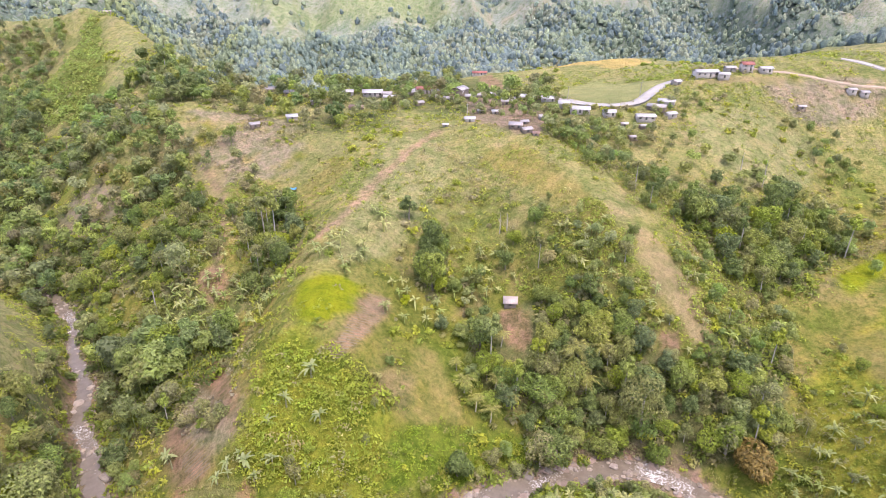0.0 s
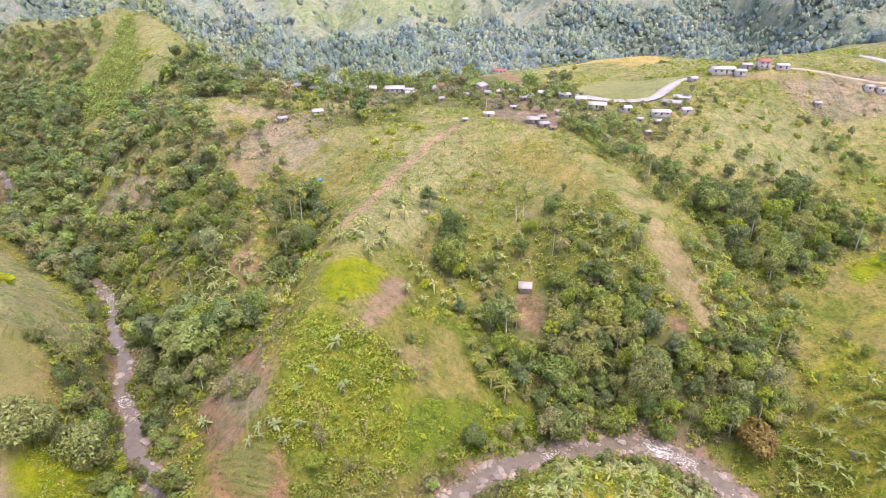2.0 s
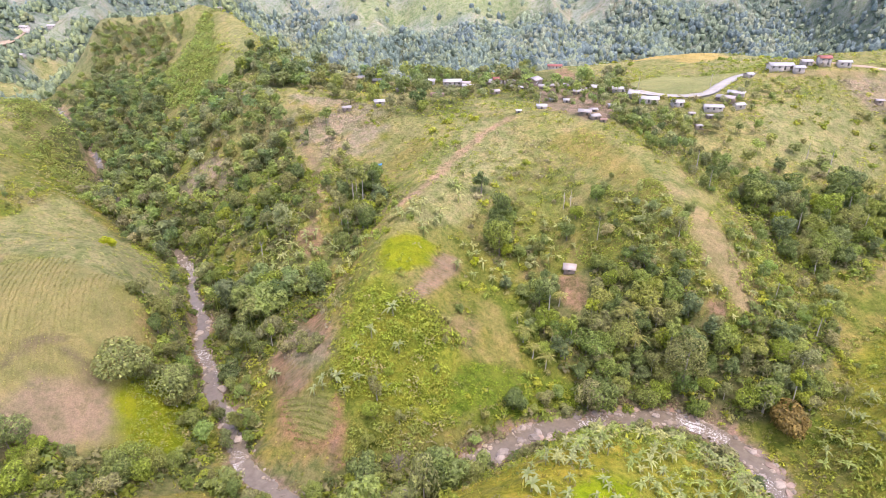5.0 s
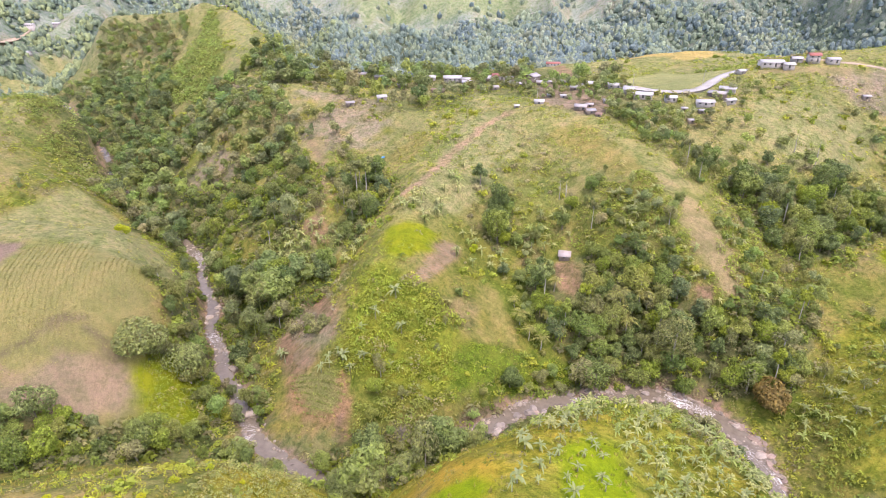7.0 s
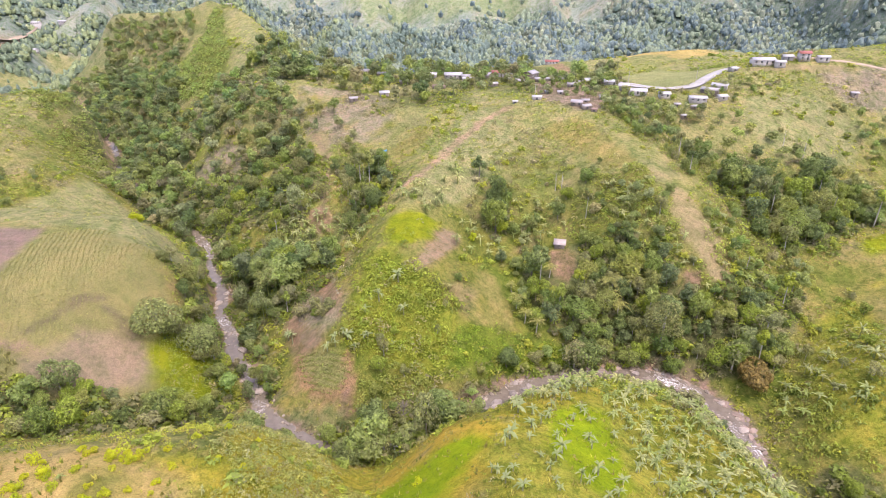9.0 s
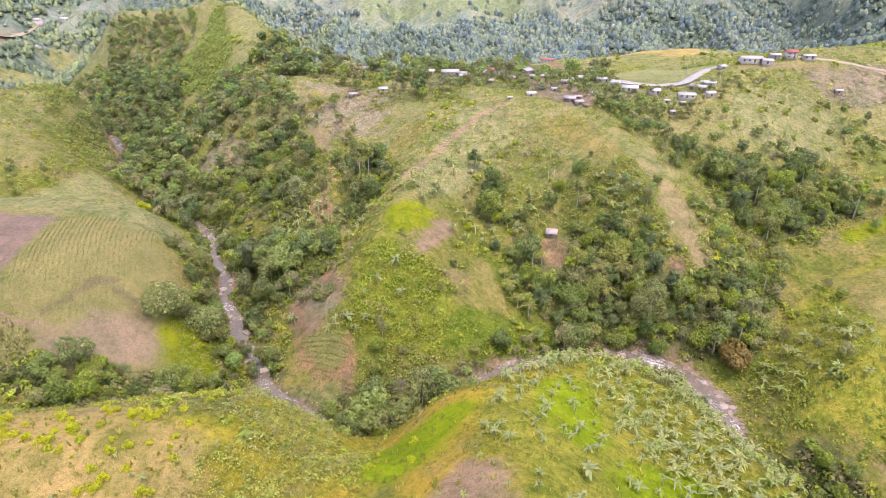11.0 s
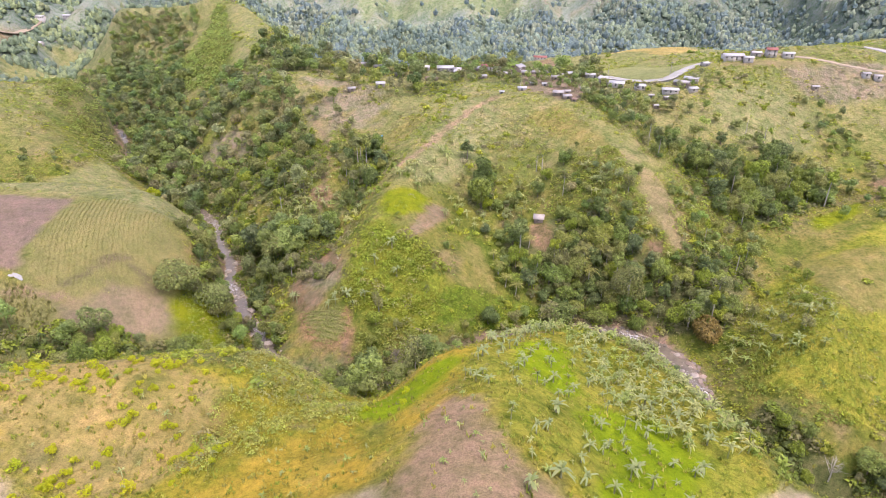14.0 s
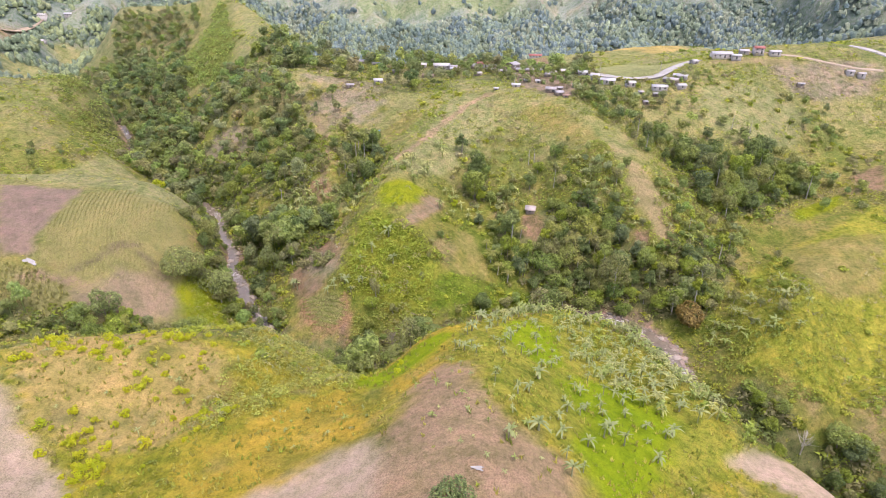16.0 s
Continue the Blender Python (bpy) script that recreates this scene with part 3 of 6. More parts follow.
def noise_tex(t, coords, scale, detail=4.0, rough=0.6):
    n = t.nodes.new("ShaderNodeTexNoise")
    n.inputs["Scale"].default_value, n.inputs["Detail"].default_value, n.inputs["Roughness"].default_value = scale, detail, rough
    t.links.new(coords, n.inputs["Vector"])
    return n.outputs[0]


def bump(t, bsdf, height_socket, strength, distance):
    b = t.nodes.new("ShaderNodeBump")
    b.inputs["Strength"].default_value, b.inputs["Distance"].default_value = strength, distance
    t.links.new(height_socket, b.inputs["Height"])
    t.links.new(b.outputs[0], bsdf.inputs["Normal"])


def ground_material():
    m, t, b = material("hillside_grass_and_earth")
    geo = t.nodes.new("ShaderNodeNewGeometry").outputs["Position"]
    cover = t.nodes.new("ShaderNodeAttribute")
    cover.attribute_name = "cover"
    coarse = noise_tex(t, geo, 0.11, 5)
    fine = noise_tex(t, geo, 0.8, 5, 0.7)
    grain = noise_tex(t, geo, 4.0, 3, 0.7)
    def by(k):
        n = t.nodes.new("ShaderNodeMath")
        n.operation = "MULTIPLY"
        n.inputs[1].default_value = k
        t.links.new(cover.outputs["Alpha"], n.inputs[0])
        return n.outputs[0]
    c = mix_colour(t, "MULTIPLY", by(0.8), cover.outputs["Color"], ramp(t, coarse, [(0.38, (0.7, 0.78, 0.66)), (0.5, grey(1.0)), (0.62, (1.2, 1.1, 1.1))]))
    broad_n = noise_tex(t, geo, 0.02, 6, 0.7)
    c = mix_colour(t, "MULTIPLY", 0.8, c, ramp(t, broad_n, [(0.34, (0.8, 0.85, 0.84)), (0.5, grey(1.0)), (0.66, (1.13, 1.1, 1.08))]))
    mid = noise_tex(t, geo, 0.28, 6, 0.68)
    c = mix_colour(t, "MULTIPLY", by(0.95), c, ramp(t, mid, [(0.39, (0.62, 0.74, 0.52)), (0.48, (0.96, 1.0, 0.92)), (0.56, (1.12, 1.05, 1.1)), (0.65, (1.17, 1.07, 1.2))]))
    c = mix_colour(t, "MULTIPLY", by(0.9), c, ramp(t, fine, [(0.38, (0.56, 0.64, 0.5)), (0.5, grey(1.0)), (0.62, (1.18, 1.15, 1.1))]))
    c = mix_colour(t, "MULTIPLY", 0.7, c, ramp(t, grain, [(0.36, grey(0.6)), (0.5, grey(1.0)), (0.64, grey(1.25))]))
    t.links.new(c, b.inputs["Base Color"])
    b.inputs["Roughness"].default_value = 0.95
    b.inputs["Specular IOR Level"].default_value = 0.1
    both = t.nodes.new("ShaderNodeMath")
    t.links.new(fine, both.inputs[0])
    t.links.new(grain, both.inputs[1])
    bump(t, b, both.outputs[0], 1.0, 0.6)
    return m


def leaf_material(name, tones, spread=(0.52, 1.48), pass_light=0.48, gloss=0.55, tint=False):
    """Leaves: a tone for each plant, a shade for each leaf, light that passes through."""
    m, t, b = material(name)
    if tint:
        attr = t.nodes.new("ShaderNodeAttribute")
        attr.attribute_name = "tint"
        c = attr.outputs["Color"]
    else:
        info = t.nodes.new("ShaderNodeObjectInfo")
        c = ramp(t, info.outputs["Random"], [(k / max(1, len(tones) - 1), tone) for k, tone in enumerate(tones)])
    isle = t.nodes.new("ShaderNodeNewGeometry")
    shade = ramp(t, isle.outputs["Random Per Island"], [(0.0, grey(spread[0])), (0.6, grey(1.0)), (1.0, (spread[1], spread[1], spread[1] * 0.85))])
    c = mix_colour(t, "MULTIPLY", 1.0, c, shade)
    t.links.new(c, b.inputs["Base Color"])
    b.inputs["Roughness"].default_value = gloss
    b.inputs["Specular IOR Level"].default_value = 0.3
    tr = t.nodes.new("ShaderNodeBsdfTranslucent")
    t.links.new(c, tr.inputs["Color"])
    mx = t.nodes.new("ShaderNodeMixShader")
    mx.inputs[0].default_value = pass_light
    t.links.new(b.outputs[0], mx.inputs[1])
    t.links.new(tr.outputs[0], mx.inputs[2])
    t.links.new(mx.outputs[0], t.nodes["Material Output"].inputs["Surface"])
    return m


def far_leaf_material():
    """Massed foliage: a tone for each crown with haze already in it, leafy mottling and relief over it."""
    m, t, b = material("far_hazed_leaves")
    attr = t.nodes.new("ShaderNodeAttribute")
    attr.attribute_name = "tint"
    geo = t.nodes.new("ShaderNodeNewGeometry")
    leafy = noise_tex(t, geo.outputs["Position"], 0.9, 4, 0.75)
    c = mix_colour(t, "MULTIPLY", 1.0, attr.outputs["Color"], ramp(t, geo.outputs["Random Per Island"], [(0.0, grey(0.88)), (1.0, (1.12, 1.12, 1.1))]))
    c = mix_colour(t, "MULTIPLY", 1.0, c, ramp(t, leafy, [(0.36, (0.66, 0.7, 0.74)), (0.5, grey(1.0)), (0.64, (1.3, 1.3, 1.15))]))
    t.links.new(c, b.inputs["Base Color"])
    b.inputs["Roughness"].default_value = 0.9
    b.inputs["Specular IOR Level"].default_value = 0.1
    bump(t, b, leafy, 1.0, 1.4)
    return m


def plain_material(name, colour, rough=0.8, spot=1.5, amount=0.5, metal=0.0, relief=0.0, vary=0.0):
    """A surface with stains at two scales."""
    m, t, b = material(name)
    co = t.nodes.new("ShaderNodeTexCoord").outputs["Object"]
    n1, n2 = noise_tex(t, co, spot, 5), noise_tex(t, co, spot * 9, 3)
    c = mix_colour(t, "MULTIPLY", amount, colour, ramp(t, n1, [(0.3, grey(0.62)), (0.5, grey(1.0)), (0.7, grey(1.25))]))
    c = mix_colour(t, "MULTIPLY", amount * 0.7, c, ramp(t, n2, [(0.3, grey(0.7)), (0.6, grey(1.1))]))
    if vary:
        info = t.nodes.new("ShaderNodeObjectInfo")
        c = mix_colour(t, "MULTIPLY", 1.0, c, ramp(t, info.outputs["Random"], [(0, grey(1 - vary)), (1, grey(1 + vary))]))
    t.links.new(c, b.inputs["Base Color"])
    b.inputs["Roughness"].default_value, b.inputs["Metallic"].default_value = rough, metal
    if relief:
        bump(t, b, n2, 0.7, relief)
    return m


def water_material():
    m, t, b = material("muddy_stream_water")
    geo = t.nodes.new("ShaderNodeNewGeometry").outputs["Position"]
    flow = t.nodes.new("ShaderNodeAttribute")
    flow.attribute_name = "rapids"
    n1, n2 = noise_tex(t, geo, 0.5, 4), noise_tex(t, geo, 2.2, 5, 0.7)
    c = ramp(t, n1, [(0.3, (0.115, 0.094, 0.068)), (0.7, (0.168, 0.14, 0.104))])
    lift = t.nodes.new("ShaderNodeMath")
    lift.operation = "MULTIPLY_ADD"
    lift.inputs[1].default_value = 1.0
    t.links.new(flow.outputs["Fac"], lift.inputs[0])
    t.links.new(n2, lift.inputs[2])
    foam = ramp(t, lift.outputs[0], [(0.9, grey(0.0)), (1.18, grey(1.0))])
    c = mix_colour(t, "MIX", foam, c, (0.52, 0.51, 0.49))
    t.links.new(c, b.inputs["Base Color"])
    t.links.new(ramp(t, lift.outputs[0], [(0.85, grey(0.15)), (1.0, grey(0.7))]), b.inputs["Roughness"])
    bump(t, b, n2, 0.5, 0.12)
    return m


def roof_material(name, colour, rust):
    """Corrugated sheet: grooves along the object's y, streaked with rust."""
    m, t, b = material(name)
    co = t.nodes.new("ShaderNodeTexCoord").outputs["Object"]
    wave = t.nodes.new("ShaderNodeTexWave")
    wave.bands_direction = "X"
    wave.inputs["Scale"].default_value = 3.0
    t.links.new(co, wave.inputs["Vector"])
    n1, n2 = noise_tex(t, co, 0.7, 5), noise_tex(t, co, 5.0, 3)
    c = mix_colour(t, "MIX", ramp(t, n1, [(0.45, grey(0.0)), (0.75, grey(rust))]), colour, (0.3, 0.16, 0.1))
    c = mix_colour(t, "MULTIPLY", 0.5, c, ramp(t, n2, [(0.3, grey(0.7)), (0.7, grey(1.1))]))
    t.links.new(c, b.inputs["Base Color"])
    b.inputs["Roughness"].default_value, b.inputs["Metallic"].default_value = 0.5, 0.15
    bump(t, b, wave.outputs[1], 0.6, 0.03)
    return m


GROUND = ground_material()
LEAF_BROAD = leaf_material("broad_leaves", [(0.174, 0.237, 0.048), (0.266, 0.334, 0.04), (0.215, 0.259, 0.095), (0.338, 0.399, 0.032), (0.298, 0.304, 0.094), (0.256, 0.323, 0.071), (0.184, 0.27, 0.067), (0.279, 0.274, 0.101), (0.297, 0.377, 0.048), (0.225, 0.27, 0.111)])
LEAF_DARK = leaf_material("dark_leaves", [(0.142, 0.196, 0.055), (0.18, 0.236, 0.069), (0.163, 0.213, 0.092), (0.207, 0.265, 0.074)])
LEAF_OLIVE = leaf_material("olive_leaves", [(0.266, 0.286, 0.096), (0.306, 0.301, 0.121), (0.246, 0.275, 0.104), (0.296, 0.286, 0.13)])
LEAF_LIME = leaf_material("lime_leaves", [(0.52, 0.56, 0.015), (0.56, 0.56, 0.02), (0.42, 0.5, 0.025), (0.57, 0.55, 0.02)], (0.8, 1.15), 0.6)
LEAF_FIELD = leaf_material("field_tree_leaves", [(0.25, 0.3, 0.1), (0.29, 0.32, 0.11)])
LEAF_RUST = leaf_material("rusty_leaves", [(0.26, 0.2, 0.06), (0.28, 0.205, 0.06)])
LEAF_BANANA = leaf_material("banana_leaves", [(0.261, 0.307, 0.127), (0.302, 0.336, 0.154), (0.244, 0.302, 0.099), (0.325, 0.348, 0.143)], (0.7, 1.25), 0.4, 0.45)
LEAF_PALM = leaf_material("palm_fronds", [(0.27, 0.28, 0.07), (0.31, 0.3, 0.09)], pass_light=0.3)
LEAF_JOINED = leaf_material("wild_leaves", [], tint=True, spread=(0.68, 1.3), pass_light=0.52)
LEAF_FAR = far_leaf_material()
BARK = plain_material("grey_bark", (0.2, 0.17, 0.13), 0.9, 1.2, 0.7, relief=0.05)
BARK_PALE = plain_material("pale_bark", (0.4, 0.37, 0.32), 0.85, 1.0, 0.6, relief=0.04)
STEM_BANANA = plain_material("banana_stem", (0.24, 0.24, 0.12), 0.7, 2.0, 0.6)
ROCK = plain_material("river_rock", (0.235, 0.2, 0.165), 0.85, 0.9, 0.8, relief=0.08, vary=0.3)
SLAB = plain_material("reddish_rock_slab", (0.235, 0.175, 0.135), 0.9, 0.8, 0.8, relief=0.08, vary=0.25)
WATER = water_material()
ROAD = plain_material("pale_concrete_road", (0.3, 0.285, 0.26), 0.9, 0.25, 0.4, relief=0.01)
DIRT_ROAD = plain_material("trodden_dirt_road", (0.3, 0.24, 0.17), 0.95, 0.3, 0.5, relief=0.02)
WALL = plain_material("painted_house_wall", (0.4, 0.365, 0.33), 0.85, 0.8, 0.5, vary=0.25)
WALL_WOOD = plain_material("weathered_board_wall", (0.3, 0.24, 0.19), 0.9, 1.0, 0.6, vary=0.3)
ROOF_WHITE = roof_material("white_roof_sheet", (0.46, 0.45, 0.44), 0.2)
ROOF_GREY = roof_material("grey_roof_sheet", (0.36, 0.34, 0.33), 0.5)
ROOF_PINK = roof_material("sun_bleached_roof_sheet", (0.4, 0.345, 0.31), 0.35)
ROOF_RED = roof_material("red_roof_sheet", (0.33, 0.11, 0.08), 0.1)
ROOF_BROWN = roof_material("rusted_roof_sheet", (0.25, 0.16, 0.12), 0.8)
ROOF_TEAL = roof_material("teal_roof_sheet", (0.15, 0.33, 0.32), 0.2)
DARK = plain_material("dark_opening", (0.12, 0.115, 0.11), 0.4)
TARP_BLUE = plain_material("blue_tarpaulin", (0.04, 0.2, 0.38), 0.5, 2.0, 0.3)
TARP_WHITE = plain_material("white_plastic_sheet", (0.27, 0.26, 0.245), 0.6, 1.0, 0.3)
EARTH_ROW = plain_material("turned_earth", (0.19, 0.158, 0.095), 0.95, 1.5, 0.6, relief=0.06, vary=0.12)
STONES = leaf_material("loose_stones", [], tint=True, spread=(0.8, 1.2), pass_light=0.0, gloss=0.9)


# ---------------------------------------------------------------- the ground, one sheet to the horizon
COVER = {"spur": (0.21, 0.232, 0.03), "turf": (0.262, 0.262, 0.036), "pasture": (0.215, 0.25, 0.14), "crest": (0.335, 0.235, 0.14), "yard": (0.225, 0.175, 0.12), "lea": (0.245, 0.24, 0.105), "soil": (0.245, 0.168, 0.1), "lime": (0.2, 0.232, 0.01), "dry": (0.255, 0.222, 0.072), "bare": (0.265, 0.218, 0.108), "pale": (0.43, 0.33, 0.235),
         "brush": (0.26, 0.222, 0.145), "plough": (0.235, 0.17, 0.13), "corn": (0.24, 0.222, 0.085), "gold": (0.42, 0.3, 0.04), "fern": (0.15, 0.172, 0.042), "meadow": (0.3, 0.268, 0.03), "lush": (0.15, 0.2, 0.025), "rows": (0.215, 0.21, 0.075), "dun": (0.4, 0.3, 0.105), "fallow": (0.262, 0.205, 0.13), "field": (0.245, 0.25, 0.1), "bright": (0.215, 0.29, 0.006)}
SMOOTH = {"crest": 0.55, "fallow": 0.5, "corn": 0.3, "plough": 0.4, "pale": 0.4, "bare": 0.55, "field": 0.3, "bright": 0.45, "lime": 0.55, "dun": 0.6, "gold": 0.6, "dry": 0.7, "rows": 0.4}


def far_wood(x, y):
    """How thickly the distant slopes are wooded: all but the pastures and the grassy ribs of the far slope."""
    k = (fbm(x / 80 + 5, y / 80, 5, 61) - 0.29) * 6 - np.clip((y - 640) / 200, 0, 1) * (rib_of(x, y) - 0.47) * 5.0
    for cx, cy, rx, ry, more in ((-90, 800, 130, 36, -4.0), (-190, 735, 30, 60, -2.5), (-100, 640, 140, 70, 2.0), (60, 700, 120, 60, 2.0), (110, 430, 50, 40, -3.0), (-480, 475, 26, 26, -3.5), (-505, 565, 28, 26, -3.0), (-620, 610, 30, 30, -2.0)):
        k = k + more * np.exp(-((x - cx) / rx) ** 2 - ((y - cy) / ry) ** 2)
    return np.clip(k, 0, 1)


def ground_cover():
    """The colour of what covers the ground, place by place, with haze put in far off and upslope."""
    x, y = XX.ravel(), YY.ravel()
    n1, n2, n3 = fbm(x / 45, y / 45, 4, 31), fbm(x / 12, y / 12, 4, 41), fbm(x / 4.5, y / 4.5, 3, 51)
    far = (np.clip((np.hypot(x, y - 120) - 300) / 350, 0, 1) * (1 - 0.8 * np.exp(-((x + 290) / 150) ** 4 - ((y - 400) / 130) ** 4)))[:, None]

    def mixed(a, b, k):
        k = np.clip(k, 0, 1)[:, None]
        return np.asarray(a) * (1 - k) + np.asarray(b) * k
    col = mixed((0.165, 0.175, 0.034), (0.225, 0.205, 0.055), (n1 - 0.38) * 4)
    col = mixed(col, (0.222, 0.185, 0.081), (n2 - 0.56) * 5)
    col = mixed(col, (0.13, 0.165, 0.025), (0.44 - n2) * 5)
    # paler and bluer upslope: thin haze put into the grass colour
    col = mixed(col, (0.28, 0.268, 0.126), np.clip((ZZ.ravel() - 10) / 40, 0, 0.55))
    # distant slopes: woods between pastures, darker under trees, haze put into the colours
    wooded = far_wood(x, y)
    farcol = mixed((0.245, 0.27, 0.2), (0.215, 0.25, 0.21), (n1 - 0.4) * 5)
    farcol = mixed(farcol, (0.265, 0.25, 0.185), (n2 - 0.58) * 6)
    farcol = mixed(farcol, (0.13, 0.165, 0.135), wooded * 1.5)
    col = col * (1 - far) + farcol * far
    wx, wy = x + (fbm(x / 6, y / 6, 3, 71) - 0.5) * 5, y + (fbm(x / 6 + 40, y / 6, 3, 72) - 0.5) * 5
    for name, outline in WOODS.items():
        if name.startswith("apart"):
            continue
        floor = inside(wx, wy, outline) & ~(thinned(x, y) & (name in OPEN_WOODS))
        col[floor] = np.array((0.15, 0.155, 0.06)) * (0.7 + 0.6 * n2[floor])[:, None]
    rough = [((fbm(x / 5 + 17 * k, y / 5, 3, 80 + k) - 0.5) * 9, (fbm(x / 5, y / 5 + 17 * k, 3, 90 + k) - 0.5) * 9) for k in range(5)]
    rag = np.full(len(x), 0.88)
    for kind, outline in PATCHES:
        o = np.array(outline)
        edge = np.clip(np.ptp(o, axis=0).min() / 28, 0.15, 0.5 if kind in ("plough", "pale") else 1.0)
        near = np.where((x > o[:, 0].min() - 8) & (x < o[:, 0].max() + 8) & (y > o[:, 1].min() - 8) & (y < o[:, 1].max() + 8))[0]
        if not len(near):
            continue
        w = np.mean([inside(x[near] + dx[near] * edge, y[near] + dy[near] * edge, outline) for dx, dy in rough], 0)
        tone = np.asarray(COVER[kind]) * (0.85 + 0.3 * n3[near])[:, None]
        if kind in ("dry", "gold", "brush", "corn", "meadow", "dun"):
            tone = mixed(tone, (0.19, 0.19, 0.035), (n2[near] - (0.66 if kind in ("corn", "gold", "dun") else 0.56)) * 4)
            tone = mixed(tone, (0.25, 0.21, 0.085), (n3[near] - 0.62) * 4)
        col[near] = col[near] * (1 - w[:, None]) + tone * w[:, None]
        rag[near] = rag[near] * (1 - w) + SMOOTH.get(kind, 0.85) * w
    for line, half, c in ((path_ridge, 1.8, (0.3, 0.22, 0.135)), (path_brush, 0.9, (0.225, 0.165, 0.105)), (path_loop, 1.5, (0.29, 0.185, 0.1)), (path_crease, 0.75, (0.165, 0.14, 0.075)), (path_field, 0.8, (0.28, 0.205, 0.13)), (path_down, 1.0, (0.252, 0.170, 0.111))):
        d = line_distance(wx, wy, line)
        col = mixed(col, c, (half + 0.6 - d) / 0.9)
    d = np.minimum(line_distance(x, y, STREAM_WEST), line_distance(x, y, STREAM_EAST)) - bed_width(x, y)
    col = mixed(col, (0.235, 0.175, 0.125), (2.2 + 1.2 * (x > -40) - d + (n3 - 0.5) * 5) / 1.2)
    return np.c_[col, rag]


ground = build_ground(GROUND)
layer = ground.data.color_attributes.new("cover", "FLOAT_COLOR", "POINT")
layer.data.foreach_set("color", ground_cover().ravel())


def at(x, y):
    return float(height(x, y)[0])


def mesh_of(name, verts, faces, mats, smooth=False, tint=None, picks=None):
    """A mesh from arrays; faces: an array of triangles or quads, or a list."""
    me = bpy.data.meshes.new(name)
    verts = np.asarray(verts, np.float32)
    if isinstance(faces, np.ndarray):
        k = faces.shape[1]
        me.vertices.add(len(verts))
        me.vertices.foreach_set("co", verts.ravel())
        me.loops.add(faces.size)
        me.loops.foreach_set("vertex_index", faces.ravel().astype(np.int32))
        me.polygons.add(len(faces))
        me.polygons.foreach_set("loop_start", np.arange(0, faces.size, k, dtype=np.int32))
        me.update(calc_edges=True)
    else:
        me.from_pydata(verts.tolist(), [], faces)
    for mat in mats if isinstance(mats, (list, tuple)) else [mats]:
        me.materials.append(mat)
    if smooth:
        me.polygons.foreach_set("use_smooth", np.ones(len(me.polygons), bool))
    if picks is not None:
        me.polygons.foreach_set("material_index", np.asarray(picks, np.int32))
    if tint is not None:
        lay = me.color_attributes.new("tint", "FLOAT_COLOR", "POINT")
        lay.data.foreach_set("color", np.c_[tint, np.ones(len(tint))].astype(np.float32).ravel())
    me.validate()
    return me


def part(name, me, parent, label=""):
    ob = new(name, me)
    ob.parent = parent
    return tagged(ob, label)


# ---------------------------------------------------------------- streams and road
def ribbon(line, half, lift, step=2.0):
    """A strip along a line: its verts and quads."""
    p = np.array(resampled([(a, b, 0) for a, b, *_ in line], step))[:, :2]
    for _ in range(6):
        p[1:-1] = (p[:-2] + 2 * p[1:-1] + p[2:]) / 4
    d = np.gradient(p, axis=0)
    d /= np.linalg.norm(d, axis=1)[:, None]
    side = np.c_[-d[:, 1], d[:, 0]]
    rows = [p + side * half * k for k in (-1, -0.33, 0.33, 1)]
    v = np.stack(rows, 1)
    z = lift(v[..., 0], v[..., 1])
    v = np.concatenate([v, z[..., None]], 2).reshape(-1, 3)
    n = len(p)
    i = np.arange(n * 4).reshape(n, 4)
    q = np.stack([i[:-1, :-1], i[:-1, 1:], i[1:, 1:], i[1:, :-1]], -1).reshape(-1, 4)
    return v, q


def water_level(x, y):
    west = np.interp(y, [60, 70, 110, 200, 270, 360, 430], [-18.45, -18.25, -18.05, -15.45, -9.8, 1.2, 7.2])
    east = np.interp(-y, [-110, -86, -50, 90], [-18.62, -19.72, -21.2, -24.2])
    return np.where(x > 60, east, west)


def stream(name, line, wide, label):
    v, q = ribbon(line, wide, water_level)
    me = mesh_of(name, v, q, WATER, True)
    lay = me.attributes.new("rapids", "FLOAT", "POINT")
    fast = np.clip((fbm(v[:, 0] / 9, v[:, 1] / 9, 2, 77) - 0.46) * 1.8, 0, 0.3)
    fast = fast + np.where(v[:, 0] > 60, 0.2, 0.16) * vnoise(v[:, 0] / 5, v[:, 1] / 5, 31)
    lay.data.foreach_set("value", fast.astype(np.float32))
    return tagged(new(name, me), label, "stream", kind="structure")


stream("water_west", STREAM_WEST, 2.5, "narrow brown stream with riffles between boulders")
stream("water_east", STREAM_EAST, 3.1, "shallow muddy river with white rapids round the hill")


def road_piece(name, line, half, label, mat=ROAD):
    p = np.array(resampled([(a, b, 0) for a, b in line], 3.0))[:, :2]
    bed = np.array([at(a, b) for a, b in p])
    for _ in range(20):
        bed[1:-1] = (bed[:-2] + 2 * bed[1:-1] + bed[2:]) / 4

    def lift(x, y):
        i = np.argmin((x[..., None] - p[:, 0]) ** 2 + (y[..., None] - p[:, 1]) ** 2, -1)
        return np.maximum(bed[i], height(x, y)) + 0.22
    v, q = ribbon(line, half, lift, 3.0)
    top = len(v)
    v = np.r_[v, v - (0, 0, 1.2)]
    n = top // 4
    e = [(k * 4 + j, k * 4 + j + 4, k * 4 + j + 4 + top, k * 4 + j + top) for k in range(n - 1) for j in (0, 3)]
    tagged(new(name, mesh_of(name, v, np.r_[q, np.array(e)], mat)), label, "road", kind="structure")


